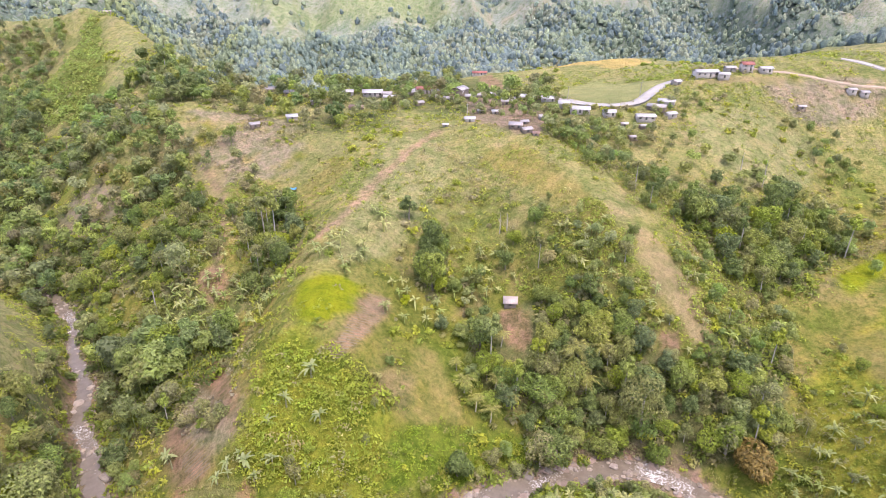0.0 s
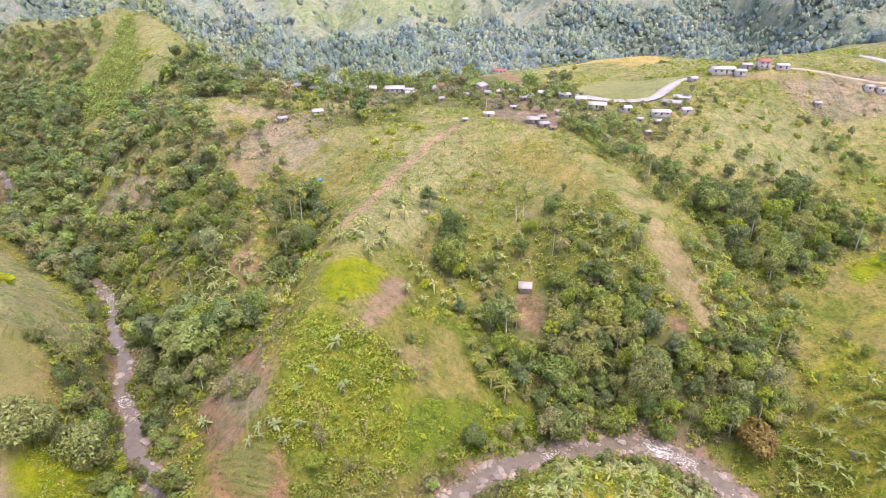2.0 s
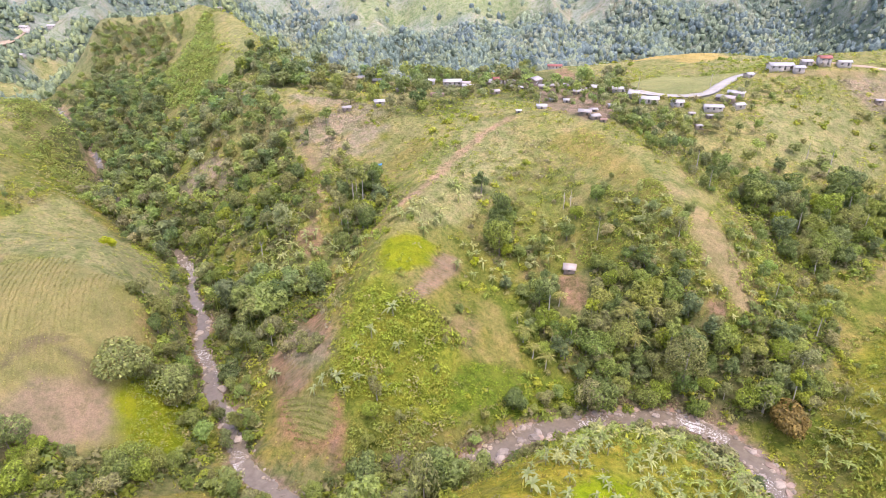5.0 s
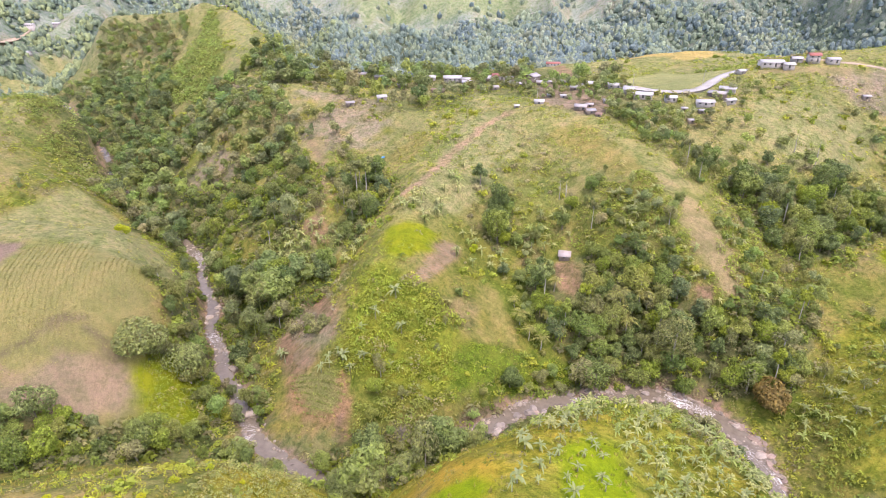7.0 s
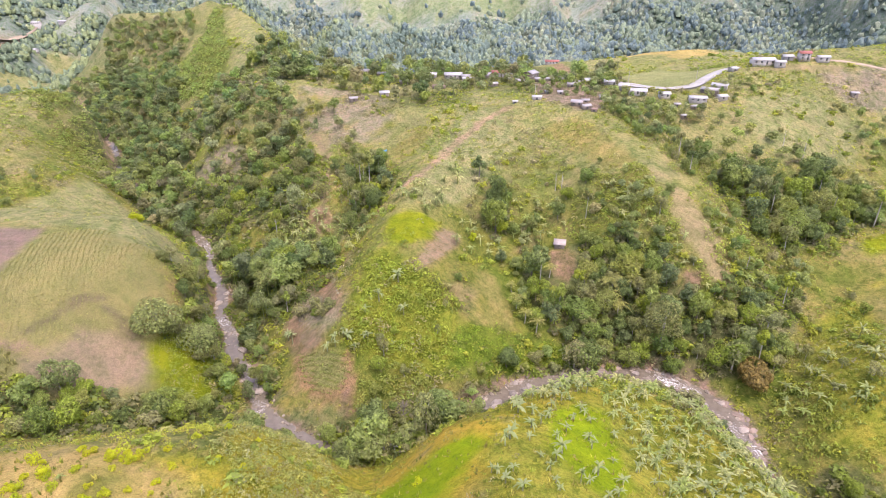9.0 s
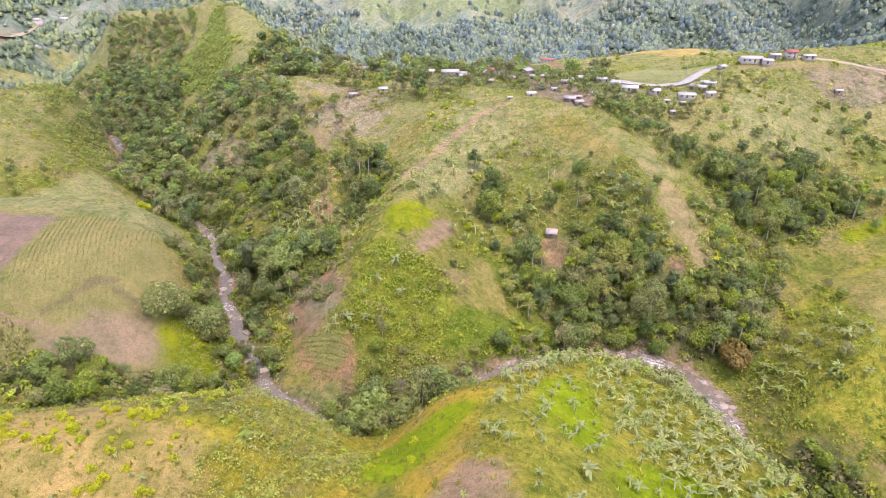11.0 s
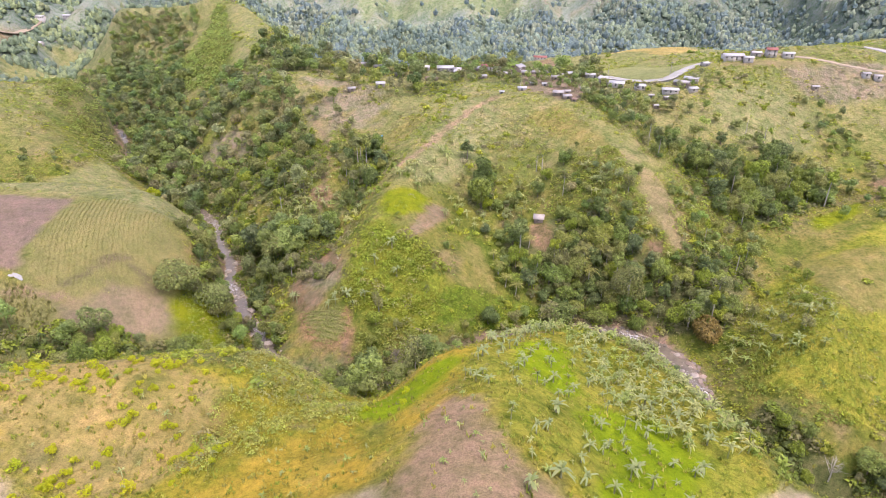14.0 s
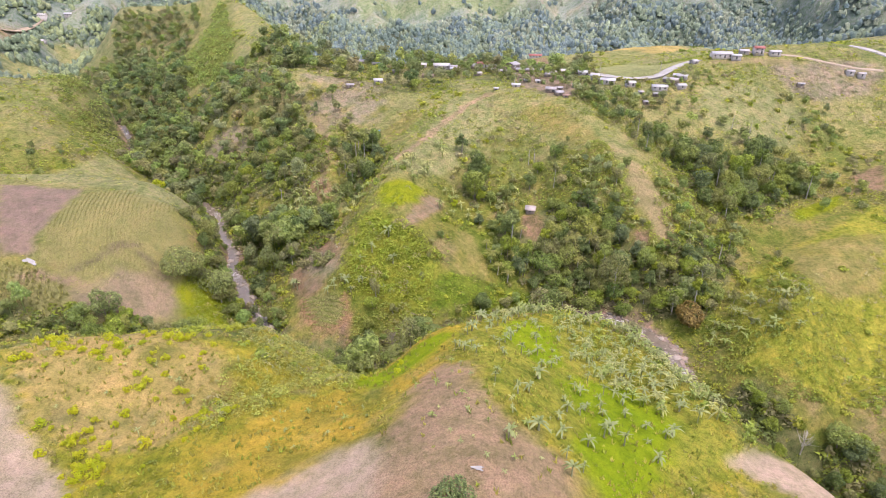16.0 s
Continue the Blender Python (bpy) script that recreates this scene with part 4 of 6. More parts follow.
road_piece("road", road, 2.9, "pale concrete road winding through the village")
road_piece("road_to_school", road_east, 0.9, "pale dirt road along the hilltop", DIRT_ROAD)
road_piece("road_west", [(-672, 578), (-640, 592), (-624, 612), (-616, 634), (-612, 655)], 3.0, "red dirt road on the far western hillside", DIRT_ROAD)
road_piece("road_far", road_far, 2.2, "pale concrete road on the far crest")


# ---------------------------------------------------------------- plants: how each kind is made
rng = np.random.default_rng(7)


def tube(points, radii, sides=6):
    """Verts and quads of a tapered tube along points."""
    pts = np.asarray(points, float)
    d = np.gradient(pts, axis=0)
    d /= np.linalg.norm(d, axis=1)[:, None] + 1e-9
    ref = np.where(abs(d[:, 2:3]) > 0.9, (1.0, 0, 0), (0, 0, 1.0))
    a = np.cross(d, ref)
    a /= np.linalg.norm(a, axis=1)[:, None]
    b = np.cross(d, a)
    ang = np.linspace(0, 2 * np.pi, sides, endpoint=False)
    v = pts[:, None] + np.asarray(radii)[:, None, None] * (a[:, None] * np.cos(ang)[None, :, None] + b[:, None] * np.sin(ang)[None, :, None])
    n = len(pts)
    i = np.arange(n * sides).reshape(n, sides)
    j = np.roll(i, -1, 1)
    q = np.stack([i[:-1], j[:-1], j[1:], i[1:]], -1).reshape(-1, 4)
    return v.reshape(-1, 3), q


def joined(pieces):
    vs, qs, k = [], [], 0
    for v, q in pieces:
        vs.append(v)
        qs.append(q + k)
        k += len(v)
    return np.concatenate(vs), np.concatenate(qs)


def leaf_clumps(centres, normals, size, r, stretch=1.3):
    """A pointed spray of leaves, one triangle, at each centre, facing about along its normal."""
    n = len(centres)
    nn = normals + r.normal(0, 0.45, (n, 3))
    nn /= np.linalg.norm(nn, axis=1)[:, None]
    a = np.cross(nn, r.normal(0, 1, (n, 3)))
    a /= np.linalg.norm(a, axis=1)[:, None] + 1e-9
    b = np.cross(nn, a)
    s = (size * r.uniform(0.6, 1.35, n))[:, None]
    v = np.stack([centres - b * s * 0.38, centres + b * s * 0.38, centres + a * s * stretch - nn * s * 0.3], 1)
    return v.reshape(-1, 3), np.arange(n * 3).reshape(n, 3)


def crown_shape(r, count, radius, rise, base, lobes, size, flat=0.85):
    """Leaves spread over the outside of a heap of lobes, with gaps between them."""
    ang = r.uniform(0, 2 * np.pi, lobes)
    rad = radius * 0.66 * np.sqrt(r.uniform(0.02, 1, lobes))
    c = np.c_[np.cos(ang) * rad, np.sin(ang) * rad, base + rise * (0.15 + 0.85 * r.uniform(0, 1, lobes)) * (1.08 - 0.6 * rad / radius)]
    lr = radius * r.uniform(0.30, 0.52, lobes)
    n = count * 4
    which = r.choice(lobes, n, p=lr ** 2 / (lr ** 2).sum())
    d = r.normal(0, 1, (n, 3))
    d[:, 2] = d[:, 2] * 0.9 + 0.25
    d /= np.linalg.norm(d, axis=1)[:, None]
    p = c[which] + d * (lr[which] * r.uniform(0.8, 1.08, n))[:, None] * (1, 1, flat)
    depth = (np.linalg.norm((p[:, None] - c[None]) / (1, 1, flat), axis=2) / lr[None]).min(1)
    good = np.where(depth > 0.78)[0][:count]
    p, d = p[good], d[good]
    return leaf_clumps(p, d + (0, 0, 0.5), np.full(len(p), size), r), c


def limbs(trunk_top, centres, r, radius):
    out = []
    for c in centres:
        mid = (trunk_top + c) / 2 + r.normal(0, 0.25, 3) - (0, 0, 0.3)
        out.append(tube([trunk_top * (1, 1, 0.85), mid, c], [radius, radius * 0.6, radius * 0.2], 5))
    return out


def make_tree(name, seed, label, leaf, bark, tall, radius, rise, count, size, lobes=8, trunk=0.22, group=""):
    """A tree: tapered trunk with limbs, and a crown of leaf clumps."""
    r = np.random.default_rng(seed)
    thing = tagged(new(name), label, "tree", group)
    base = tall - rise
    (v, q), centres = crown_shape(r, count, radius, rise * 0.8, base, lobes, size)
    bend = r.normal(0, 0.25, 2)
    top = np.array((bend[0], bend[1], base + rise * 0.35))
    stem = [np.array((0, 0, -0.6)), np.array((bend[0] * 0.2, bend[1] * 0.2, base * 0.4)), np.array((bend[0] * 0.6, bend[1] * 0.6, base * 0.8)), top]
    wood_v, wood_q = joined([tube(stem, [trunk * 1.3, trunk, trunk * 0.8, trunk * 0.45], 7)] + limbs(top, centres[:5], r, trunk * 0.4))
    part("trunk", mesh_of("trunk", wood_v, wood_q, bark, True), thing)
    part("crown", mesh_of("crown", v, q, leaf), thing)
    return thing


def make_bare_tree(name, seed, label, bark, tall, spread, forks=26):
    """A leafless tree of forking boughs."""
    r = np.random.default_rng(seed)
    thing = tagged(new(name), label, "tree")
    v, q = tube([(0, 0, -0.5), (0.1, 0, tall * 0.35), (0.0, 0.15, tall * 0.6), (0.1, 0.1, tall)], [0.2, 0.16, 0.12, 0.03], 6)
    part("trunk", mesh_of("trunk", v, q, bark, True), thing)
    for _ in range(forks):
        h = r.uniform(0.3, 0.95) * tall
        a = r.uniform(0, 6.28)
        reach = spread * r.uniform(0.5, 1.0) * (1.15 - h / tall)
        out = np.array((np.cos(a), np.sin(a), 0))
        tip = out * reach + (0, 0, h + reach * 0.9)
        v, q = tube([(0, 0, h), out * reach * 0.5 + (0, 0, h + reach * 0.3), tip], [0.07, 0.05, 0.015], 4)
        v2, q2 = tube([out * reach * 0.5 + (0, 0, h + reach * 0.3), tip + r.normal(0, reach * 0.3, 3)], [0.04, 0.012], 4)
        part("bough", mesh_of("bough", *joined([(v, q), (v2, q2)]), bark, True), thing)
    return thing


def blade(length, width, lift, droop, folds=6):
    """A long arched leaf from the origin along +x, folded on its midrib."""
    t = np.linspace(0, 1, folds)
    x = length * (t * np.cos(lift) * (1 + 0.1 * t))
    z = length * (np.sin(lift) * t - droop * t ** 2.2)
    w = width * np.sqrt(np.clip(np.sin(np.pi * np.clip(0.10 + 0.9 * t, 0, 1)), 0, 1)) * 0.5
    v = np.stack([np.c_[x, w, z - w * 0.35], np.c_[x, 0 * x, z], np.c_[x, -w, z - w * 0.35]], 1).reshape(-1, 3)
    i = np.arange(folds * 3).reshape(folds, 3)
    q = np.stack([i[:-1, :-1], i[:-1, 1:], i[1:, 1:], i[1:, :-1]], -1).reshape(-1, 4)
    return v, q


def make_banana(seed, tall, leaves, leaf, name="banana_plant", label="banana plant with large arching grey-green leaves", group="banana plants"):
    r = np.random.default_rng(seed)
    thing = tagged(new(name), label, "banana plant", group)
    v, q = tube([(0, 0, -0.4), (0, 0, tall * 0.5), (0.05, 0, tall)], [0.2, 0.16, 0.1], 7)
    part("stem", mesh_of("stem", v, q, STEM_BANANA, True), thing)
    turn = r.uniform(0, 6)
    for k in range(leaves):
        v, q = blade(r.uniform(2.0, 2.7), r.uniform(0.36, 0.5), r.uniform(0.5, 1.4), r.uniform(0.4, 1.1), 7)
        leaf_ob = part("leaf", mesh_of("leaf", v, q, leaf), thing)
        leaf_ob.matrix_basis = pose(0.03, 0, tall * 0.94, 0, 0, math.degrees(turn + k * 2.4 + r.normal(0, 0.25)))
    return thing


def frond(length, wide, lift, droop, pairs=13):
    """A feathered palm leaf from the origin along +x: a rib and pairs of leaflets."""
    t = np.linspace(0.06, 1, pairs)
    x, z = length * t * np.cos(lift), length * (np.sin(lift) * t - droop * t ** 2.1)
    rib = np.c_[x, 0 * x, z]
    w = wide * np.sin(np.pi * np.clip(0.12 + 0.86 * t, 0, 1)) ** 0.7
    step = length / pairs
    tris = []
    for s in (-1, 1):
        tip = rib + np.c_[np.full(pairs, step * 1.6), s * w, -0.35 * w]
        tris.append(np.stack([rib - (step * 0.3, 0, 0), rib + (step * 0.3, 0, 0), tip], 1))
    v, q = tube(np.r_[[(0, 0, 0)], rib[::3]], np.linspace(0.05, 0.015, 1 + len(rib[::3])), 4)
    tri = np.concatenate(tris).reshape(-1, 3)
    faces = [tuple(f) for f in q] + [tuple(f) for f in np.arange(len(tri)).reshape(-1, 3) + len(v)]
    return np.r_[v, tri], faces


def make_palm(seed, tall):
    r = np.random.default_rng(seed)
    thing = tagged(new("coconut_palm"), "coconut palm with a thin ringed trunk and drooping fronds", "palm", "palms")
    v, q = tube([(0, 0, -0.5), (0.25, 0.1, tall * 0.4), (0.3, 0.3, tall * 0.8), (0.2, 0.3, tall)], [0.22, 0.16, 0.14, 0.12], 7)
    part("trunk", mesh_of("trunk", v, q, BARK_PALE, True), thing)
    for k in range(17):
        v, q = frond(r.uniform(3.4, 4.6), 0.8, r.uniform(0.1, 1.25), r.uniform(0.45, 0.9))
        f = part("frond", mesh_of("frond", v, q, LEAF_PALM), thing)
        f.matrix_basis = pose(0.2, 0.3, tall, 0, 0, k * 137.5)
    return thing


def scatter(outline, spacing, r, tries=1.0):
    """Uneven places inside an outline, none much nearer together than spacing."""
    o = np.array(outline)
    lo, hi = o.min(0), o.max(0)
    gx, gy = np.meshgrid(np.arange(lo[0], hi[0], spacing), np.arange(lo[1], hi[1], spacing))
    p = np.c_[gx.ravel(), gy.ravel()] + r.uniform(-0.48, 0.48, (gx.size, 2)) * spacing
    wide = np.ptp(o, axis=0).min() * 0.22
    wob = np.c_[fbm(p[:, 0] / 9, p[:, 1] / 9, 2, 611), fbm(p[:, 0] / 9 + 50, p[:, 1] / 9, 2, 612)] - 0.5
    wob = p + wob * min(wide, 9.0) * 2
    p = p[inside(wob[:, 0], wob[:, 1], outline)]
    return p[r.uniform(0, 1, len(p)) < tries]


def clear_of_streams(p, gap=1.0):
    d = np.minimum(line_distance(p[:, 0], p[:, 1], STREAM_WEST), line_distance(p[:, 0], p[:, 1], STREAM_EAST))
    return p[d > bed_width(p[:, 0], p[:, 1]) + gap]


def spread(kinds, places, sizes, r, first=None):
    """Copies of the kinds on the ground at the places; the pattern plants stand at the first of them."""
    z = height(places[:, 0], places[:, 1]) if len(places) else []
    for k, ((x, y), h, s) in enumerate(zip(places, z, sizes)):
        m = pose(x, y, h, 0, 0, r.uniform(0, 360)) @ Matrix.Diagonal((s * r.uniform(0.88, 1.12), s * r.uniform(0.88, 1.12), s * r.uniform(0.85, 1.18), 1))
        src = kinds[int(r.integers(len(kinds)))]
        if src.name not in planted:
            src.matrix_basis = m
            planted.add(src.name)
        else:
            copy_thing(src, m)


planted = set()
broad = [make_tree("broadleaf_tree", 10 + k, "broadleaf tree with a rounded green crown on the slope", LEAF_BROAD, BARK, 8.5 + k * 0.5, 3.6 + 0.25 * k, 7.0 + k * 0.3, 1500, 0.5, 12 + k, group="woodland trees") for k in range(5)]
dark = [make_tree("dark_tree", 30 + k, "dense dark green tree in the gully", LEAF_DARK, BARK, 9.5 + k, 3.2 + 0.3 * k, 8.2, 1500, 0.47, 12, group="gully trees") for k in range(3)]
olive = [make_tree("olive_tree", 40 + k, "dull olive-grey tree with a loose crown", LEAF_OLIVE, BARK_PALE, 8.0 + k, 3.3 + 0.3 * k, 6.4, 950, 0.48, 10, group="dull trees") for k in range(3)]
slender = [make_tree("slender_tree", 50 + k, "tall slender tree with a pale trunk and small crown", LEAF_BROAD, BARK_PALE, 13.0 + k, 2.6 + 0.2 * k, 6.0, 760, 0.48, 7, 0.2, group="slender trees") for k in range(3)]
lime = [make_tree("lime_bush", 60 + k, "rounded yellow-green bush on the grass slope", LEAF_LIME, BARK, 2.1 + 0.3 * k, 1.45 + 0.15 * k, 1.95, 300, 0.34, 7, 0.06, group="bushes") for k in range(3)]
banana = [make_banana(70 + k, 1.6 + 0.35 * k, 11 + k % 2, LEAF_BANANA) for k in range(4)]


# ---------------------------------------------------------------- woods
# spacing, then shares of broad, dark, olive and slender trees, and their size
MIX = {"apart_shoulder": (5.0, (0.45, 0.25, 0.27, 0.03), 0.8), "hedge_west": (5.0, (0.8, 0.1, 0.1, 0), 0.85), "apart_upper_gully": (4.8, (0.6, 0.15, 0.2, 0.05), 0.55), "east_foot_trees": (5.4, (0.55, 0.1, 0.25, 0.1), 0.65), "stream_giants": (6.2, (0.6, 0.25, 0.15, 0), 1.25), "gully_giants": (6.0, (0.6, 0.3, 0.1, 0), 1.1), "shade_gorge": (4.4, (0.5, 0.45, 0.05, 0), 0.95),
       "apart_hill_shrubs": (6.4, (0.75, 0.02, 0.23, 0), 0.5), "apart_gully_side": (4.6, (0.75, 0.1, 0.15, 0), 0.5), "gully_trees": (5.4, (0.42, 0.28, 0.15, 0.15), 0.95), "river_trees": (4.3, (0.52, 0.2, 0.22, 0.06), 0.95), "strip_trees": (4.2, (0.3, 0.7, 0.0, 0.0), 0.95),
       "stream_trees": (7.0, (0.5, 0.13, 0.3, 0.07), 0.8), "west_gully_trees": (4.8, (0.35, 0.4, 0.1, 0.15), 0.95), "shade_upper": (4.2, (0.6, 0.2, 0.2, 0), 0.95), "shade_east_bank": (4.0, (0.6, 0.15, 0.25, 0), 0.6), "village_green": (7.0, (0.55, 0.2, 0.22, 0.03), 0.5), "gorge_trees": (5.0, (0.35, 0.6, 0.05, 0), 0.88), "peak_slope": (6.5, (0.5, 0.4, 0.1, 0), 0.85),
       "village_trees": (7.5, (0.4, 0.2, 0.25, 0.15), 0.9), "road_trees": (9.0, (0.5, 0.2, 0.2, 0.1), 0.5), "left_bank_trees": (4.6, (0.6, 0.15, 0.25, 0), 0.85),
       "village_back": (8.0, (0.5, 0.25, 0.2, 0.05), 0.85), "bank_shade": (4.2, (0.6, 0.2, 0.2, 0), 0.95), "meeting_shade": (3.6, (0.6, 0.2, 0.2, 0), 0.7), "hedge": (4.6, (0.8, 0.08, 0.12, 0), 0.85), "confluence_trees": (4.4, (0.75, 0.02, 0.23, 0), 0.6), "east_valley_trees": (5.0, (0.6, 0.3, 0.1, 0), 0.8),
       "ridge_trees": (5.0, (0.35, 0.4, 0.1, 0.15), 0.95), "apart_river_slope": (10.5, (0.5, 0.15, 0.25, 0.1), 0.6), "apart_brush_slope": (8.5, (0.4, 0.15, 0.4, 0.05), 0.65), "apart_east_hill": (9.5, (0.5, 0.2, 0.2, 0.1), 0.65), "apart_east_foot": (13, (0.5, 0.1, 0.3, 0.1), 0.5), "apart_west_spur": (10.0, (0.7, 0.1, 0.2, 0), 0.5), "apart_peak": (5.4, (0.5, 0.2, 0.3, 0), 0.75), "apart_foot": (7.0, (0.5, 0.05, 0.45, 0), 0.5), "bend_bank": (3.6, (0.6, 0.1, 0.3, 0), 0.42), "east_valley_low": (5.2, (0.6, 0.1, 0.3, 0), 0.6), "south_bank": (3.6, (0.6, 0.1, 0.3, 0), 0.42), "north_bank": (3.8, (0.6, 0.15, 0.25, 0), 0.5), "apart_hut_west": (4.6, (0.55, 0.15, 0.2, 0.1), 0.6), "apart_mid_hill": (11.0, (0.55, 0.15, 0.2, 0.1), 0.6), "west_bank_low": (4.2, (0.6, 0.1, 0.3, 0), 0.75), "far_left_trees": (8.5, (0.6, 0.3, 0.1, 0), 0.9), "apart_school_slope": (6.5, (0.5, 0.15, 0.25, 0.1), 0.45), "apart_east_shoulder": (6.5, (0.6, 0.15, 0.25, 0), 0.5), "apart_houses": (6.5, (0.55, 0.15, 0.2, 0.1), 0.4), "hut_trees": (4.6, (0.6, 0.25, 0.15, 0), 0.85)}
TONES = np.array([(0.265, 0.32, 0.095), (0.205, 0.26, 0.1), (0.31, 0.32, 0.15), (0.295, 0.345, 0.085)])
KINDS = (broad, dark, olive, slender)
LIMIT = [270, 110, 150, 70]
chosen = [[], [], [], []]
WEST_LINE = np.array(STREAM_WEST)[::-1]
back_woods = []
for name, outline in WOODS.items():
    spacing, shares, size = MIX[name]
    p = clear_of_streams(scatter(outline, spacing, rng, 0.9), -1.8 if name.startswith("shade") else 0.4)
    for sort, ground_outline in PATCHES:
        if sort in ("soil", "bare", "crest", "pale", "plough", "corn", "fallow") or (sort == "dry" and name != "stream_trees"):
            p = p[~inside(p[:, 0], p[:, 1], ground_outline)]
    p = p[cleared(p[:, 0], p[:, 1])]
    bank = line_distance(p[:, 0], p[:, 1], STREAM_WEST) - bed_width(p[:, 0], p[:, 1])
    p = p[~((bank < 3.2) & (p[:, 1] > 100) & (p[:, 1] < 198))]
    off = p[:, 0] - np.interp(p[:, 1], WEST_LINE[:, 1], WEST_LINE[:, 0])
    p = p[~((off > -1) & (off < 6) & (p[:, 1] > 100) & (p[:, 1] < 196) & (rng.uniform(0, 1, len(p)) < 0.93))]
    if name in OPEN_WOODS:
        p = p[~thinned(p[:, 0], p[:, 1]) | (rng.uniform(0, 1, len(p)) < 0.12)]
    kind = rng.choice(4, len(p), p=np.array(shares) / sum(shares))
    s = size * rng.uniform(0.6, 1.25, len(p))
    for q, k, sz in zip(p, kind, s):
        near = q[1] < 215 and -150 < q[0] < 150
        if near and len(chosen[k]) < LIMIT[k]:
            chosen[k].append((q[0], q[1], sz))
        else:
            back_woods.append((q[0], q[1], sz, k))
for k in range(4):
    c = np.array(chosen[k])
    spread(KINDS[k], c[:, :2], c[:, 2], rng)


def joined_crowns(name, rows, templates, label, lift=0.0):
    """Many plants as one mesh. rows: x, y, size and the colour of each."""
    rows = np.asarray(rows, float)
    z = height(rows[:, 0], rows[:, 1]) + lift
    which = rng.integers(0, len(templates), len(rows))
    vs, ts = [], []
    for k, tv in enumerate(templates):
        sel = rows[which == k]
        if not len(sel):
            continue
        a = rng.uniform(0, 6.28, len(sel))
        c, s = np.cos(a), np.sin(a)
        sz = sel[:, 2][:, None]
        sx, sy, sh = sz * rng.uniform(0.85, 1.2, (len(sel), 1)), sz * rng.uniform(0.85, 1.2, (len(sel), 1)), sz * rng.uniform(0.8, 1.25, (len(sel), 1))
        x = tv[None, :, 0] * sx
        y = tv[None, :, 1] * sy
        v = np.stack([x * c[:, None] - y * s[:, None] + sel[:, 0][:, None], x * s[:, None] + y * c[:, None] + sel[:, 1][:, None], tv[None, :, 2] * sh + z[which == k][:, None]], -1)
        vs.append(v.reshape(-1, 3))
        ts.append(np.repeat(sel[:, 3:6], len(tv), 0))
    v, t = np.concatenate(vs), np.concatenate(ts)
    me = mesh_of(name, v, np.arange(len(v)).reshape(-1, 3), LEAF_JOINED, tint=t)
    return tagged(new(name, me), label, "vegetation", kind="stuff")


def mound_template(seed, count, radius, tall, size):
    """A low mound of leaf sprays, most of them facing the sky."""
    r = np.random.default_rng(seed)
    a, d = r.uniform(0, 6.28, count), np.sqrt(r.uniform(0, 1, count))
    c = np.c_[np.cos(a) * d * radius, np.sin(a) * d * radius, tall * (1 - 0.85 * d * d * r.uniform(0.7, 1.2, count)) + r.normal(0, 0.08 * tall, count)]
    out = np.c_[np.cos(a) * d, np.sin(a) * d, 0 * a] * 0.7 + (0, 0, 0.85)
    return leaf_clumps(c, out, np.full(count, size), r, 1.2)[0]


def crown_template(seed, count, radius, tall, rise, size, lobes=7):
    r = np.random.default_rng(seed)
    (v, _), centres = crown_shape(r, count, radius, rise * 0.8, tall - rise, lobes, size)
    trunk = np.array([(-0.2, 0, -0.5), (0.2, 0, -0.5), (0, 0, tall - rise * 0.5), (0, -0.2, -0.5), (0, 0.2, -0.5), (0, 0, tall - rise * 0.5)], float)
    return np.r_[v, trunk]


back = np.array(back_woods)
tone = TONES[back[:, 3].astype(int)] * rng.uniform(0.75, 1.28, (len(back), 1)) * rng.uniform(0.9, 1.1, (len(back), 3))
close = (back[:, 1] < 215) & (abs(back[:, 0]) < 160)
joined_crowns("near_woodland", np.c_[back[close, :3], tone[close]], [crown_template(80 + k, 620, 3.6, 8.5 + k, 7.0, 0.66, 11) for k in range(5)], "mixed green trees crowded on the valley sides")
back, tone = back[~close], tone[~close]
joined_crowns("woodland", np.c_[back[:, :3], tone], [crown_template(90 + k, 230, 3.7, 8.5 + k, 7.0, 1.05, 10) for k in range(5)], "dense mixed green woodland in the gorge and round the village")

# undergrowth that fills the nearer woods
under = []
for name, outline in WOODS.items():
    if not name.startswith(("apart", "village", "gorge", "far")):
        q = clear_of_streams(scatter(outline, 2.15, rng, 0.9), 0.4)
        q = q[cleared(q[:, 0], q[:, 1])]
        if name in OPEN_WOODS:
            q = q[~thinned(q[:, 0], q[:, 1]) | (rng.uniform(0, 1, len(q)) < 0.4)]
        under.append(q[(q[:, 1] < 225) & (abs(q[:, 0]) < 170)])
under = np.concatenate(under)
ut = np.array([(0.2, 0.26, 0.045), (0.28, 0.335, 0.045), (0.165, 0.21, 0.06), (0.28, 0.27, 0.12)])[rng.integers(0, 4, len(under))] * rng.uniform(0.7, 1.2, (len(under), 1))
joined_crowns("undergrowth", np.c_[under, rng.uniform(0.7, 1.5, len(under)), ut], [mound_template(110 + k, 30, 1.4, 1.6, 0.75) for k in range(5)], "lush undergrowth and ferns beneath the woodland trees", -0.2)

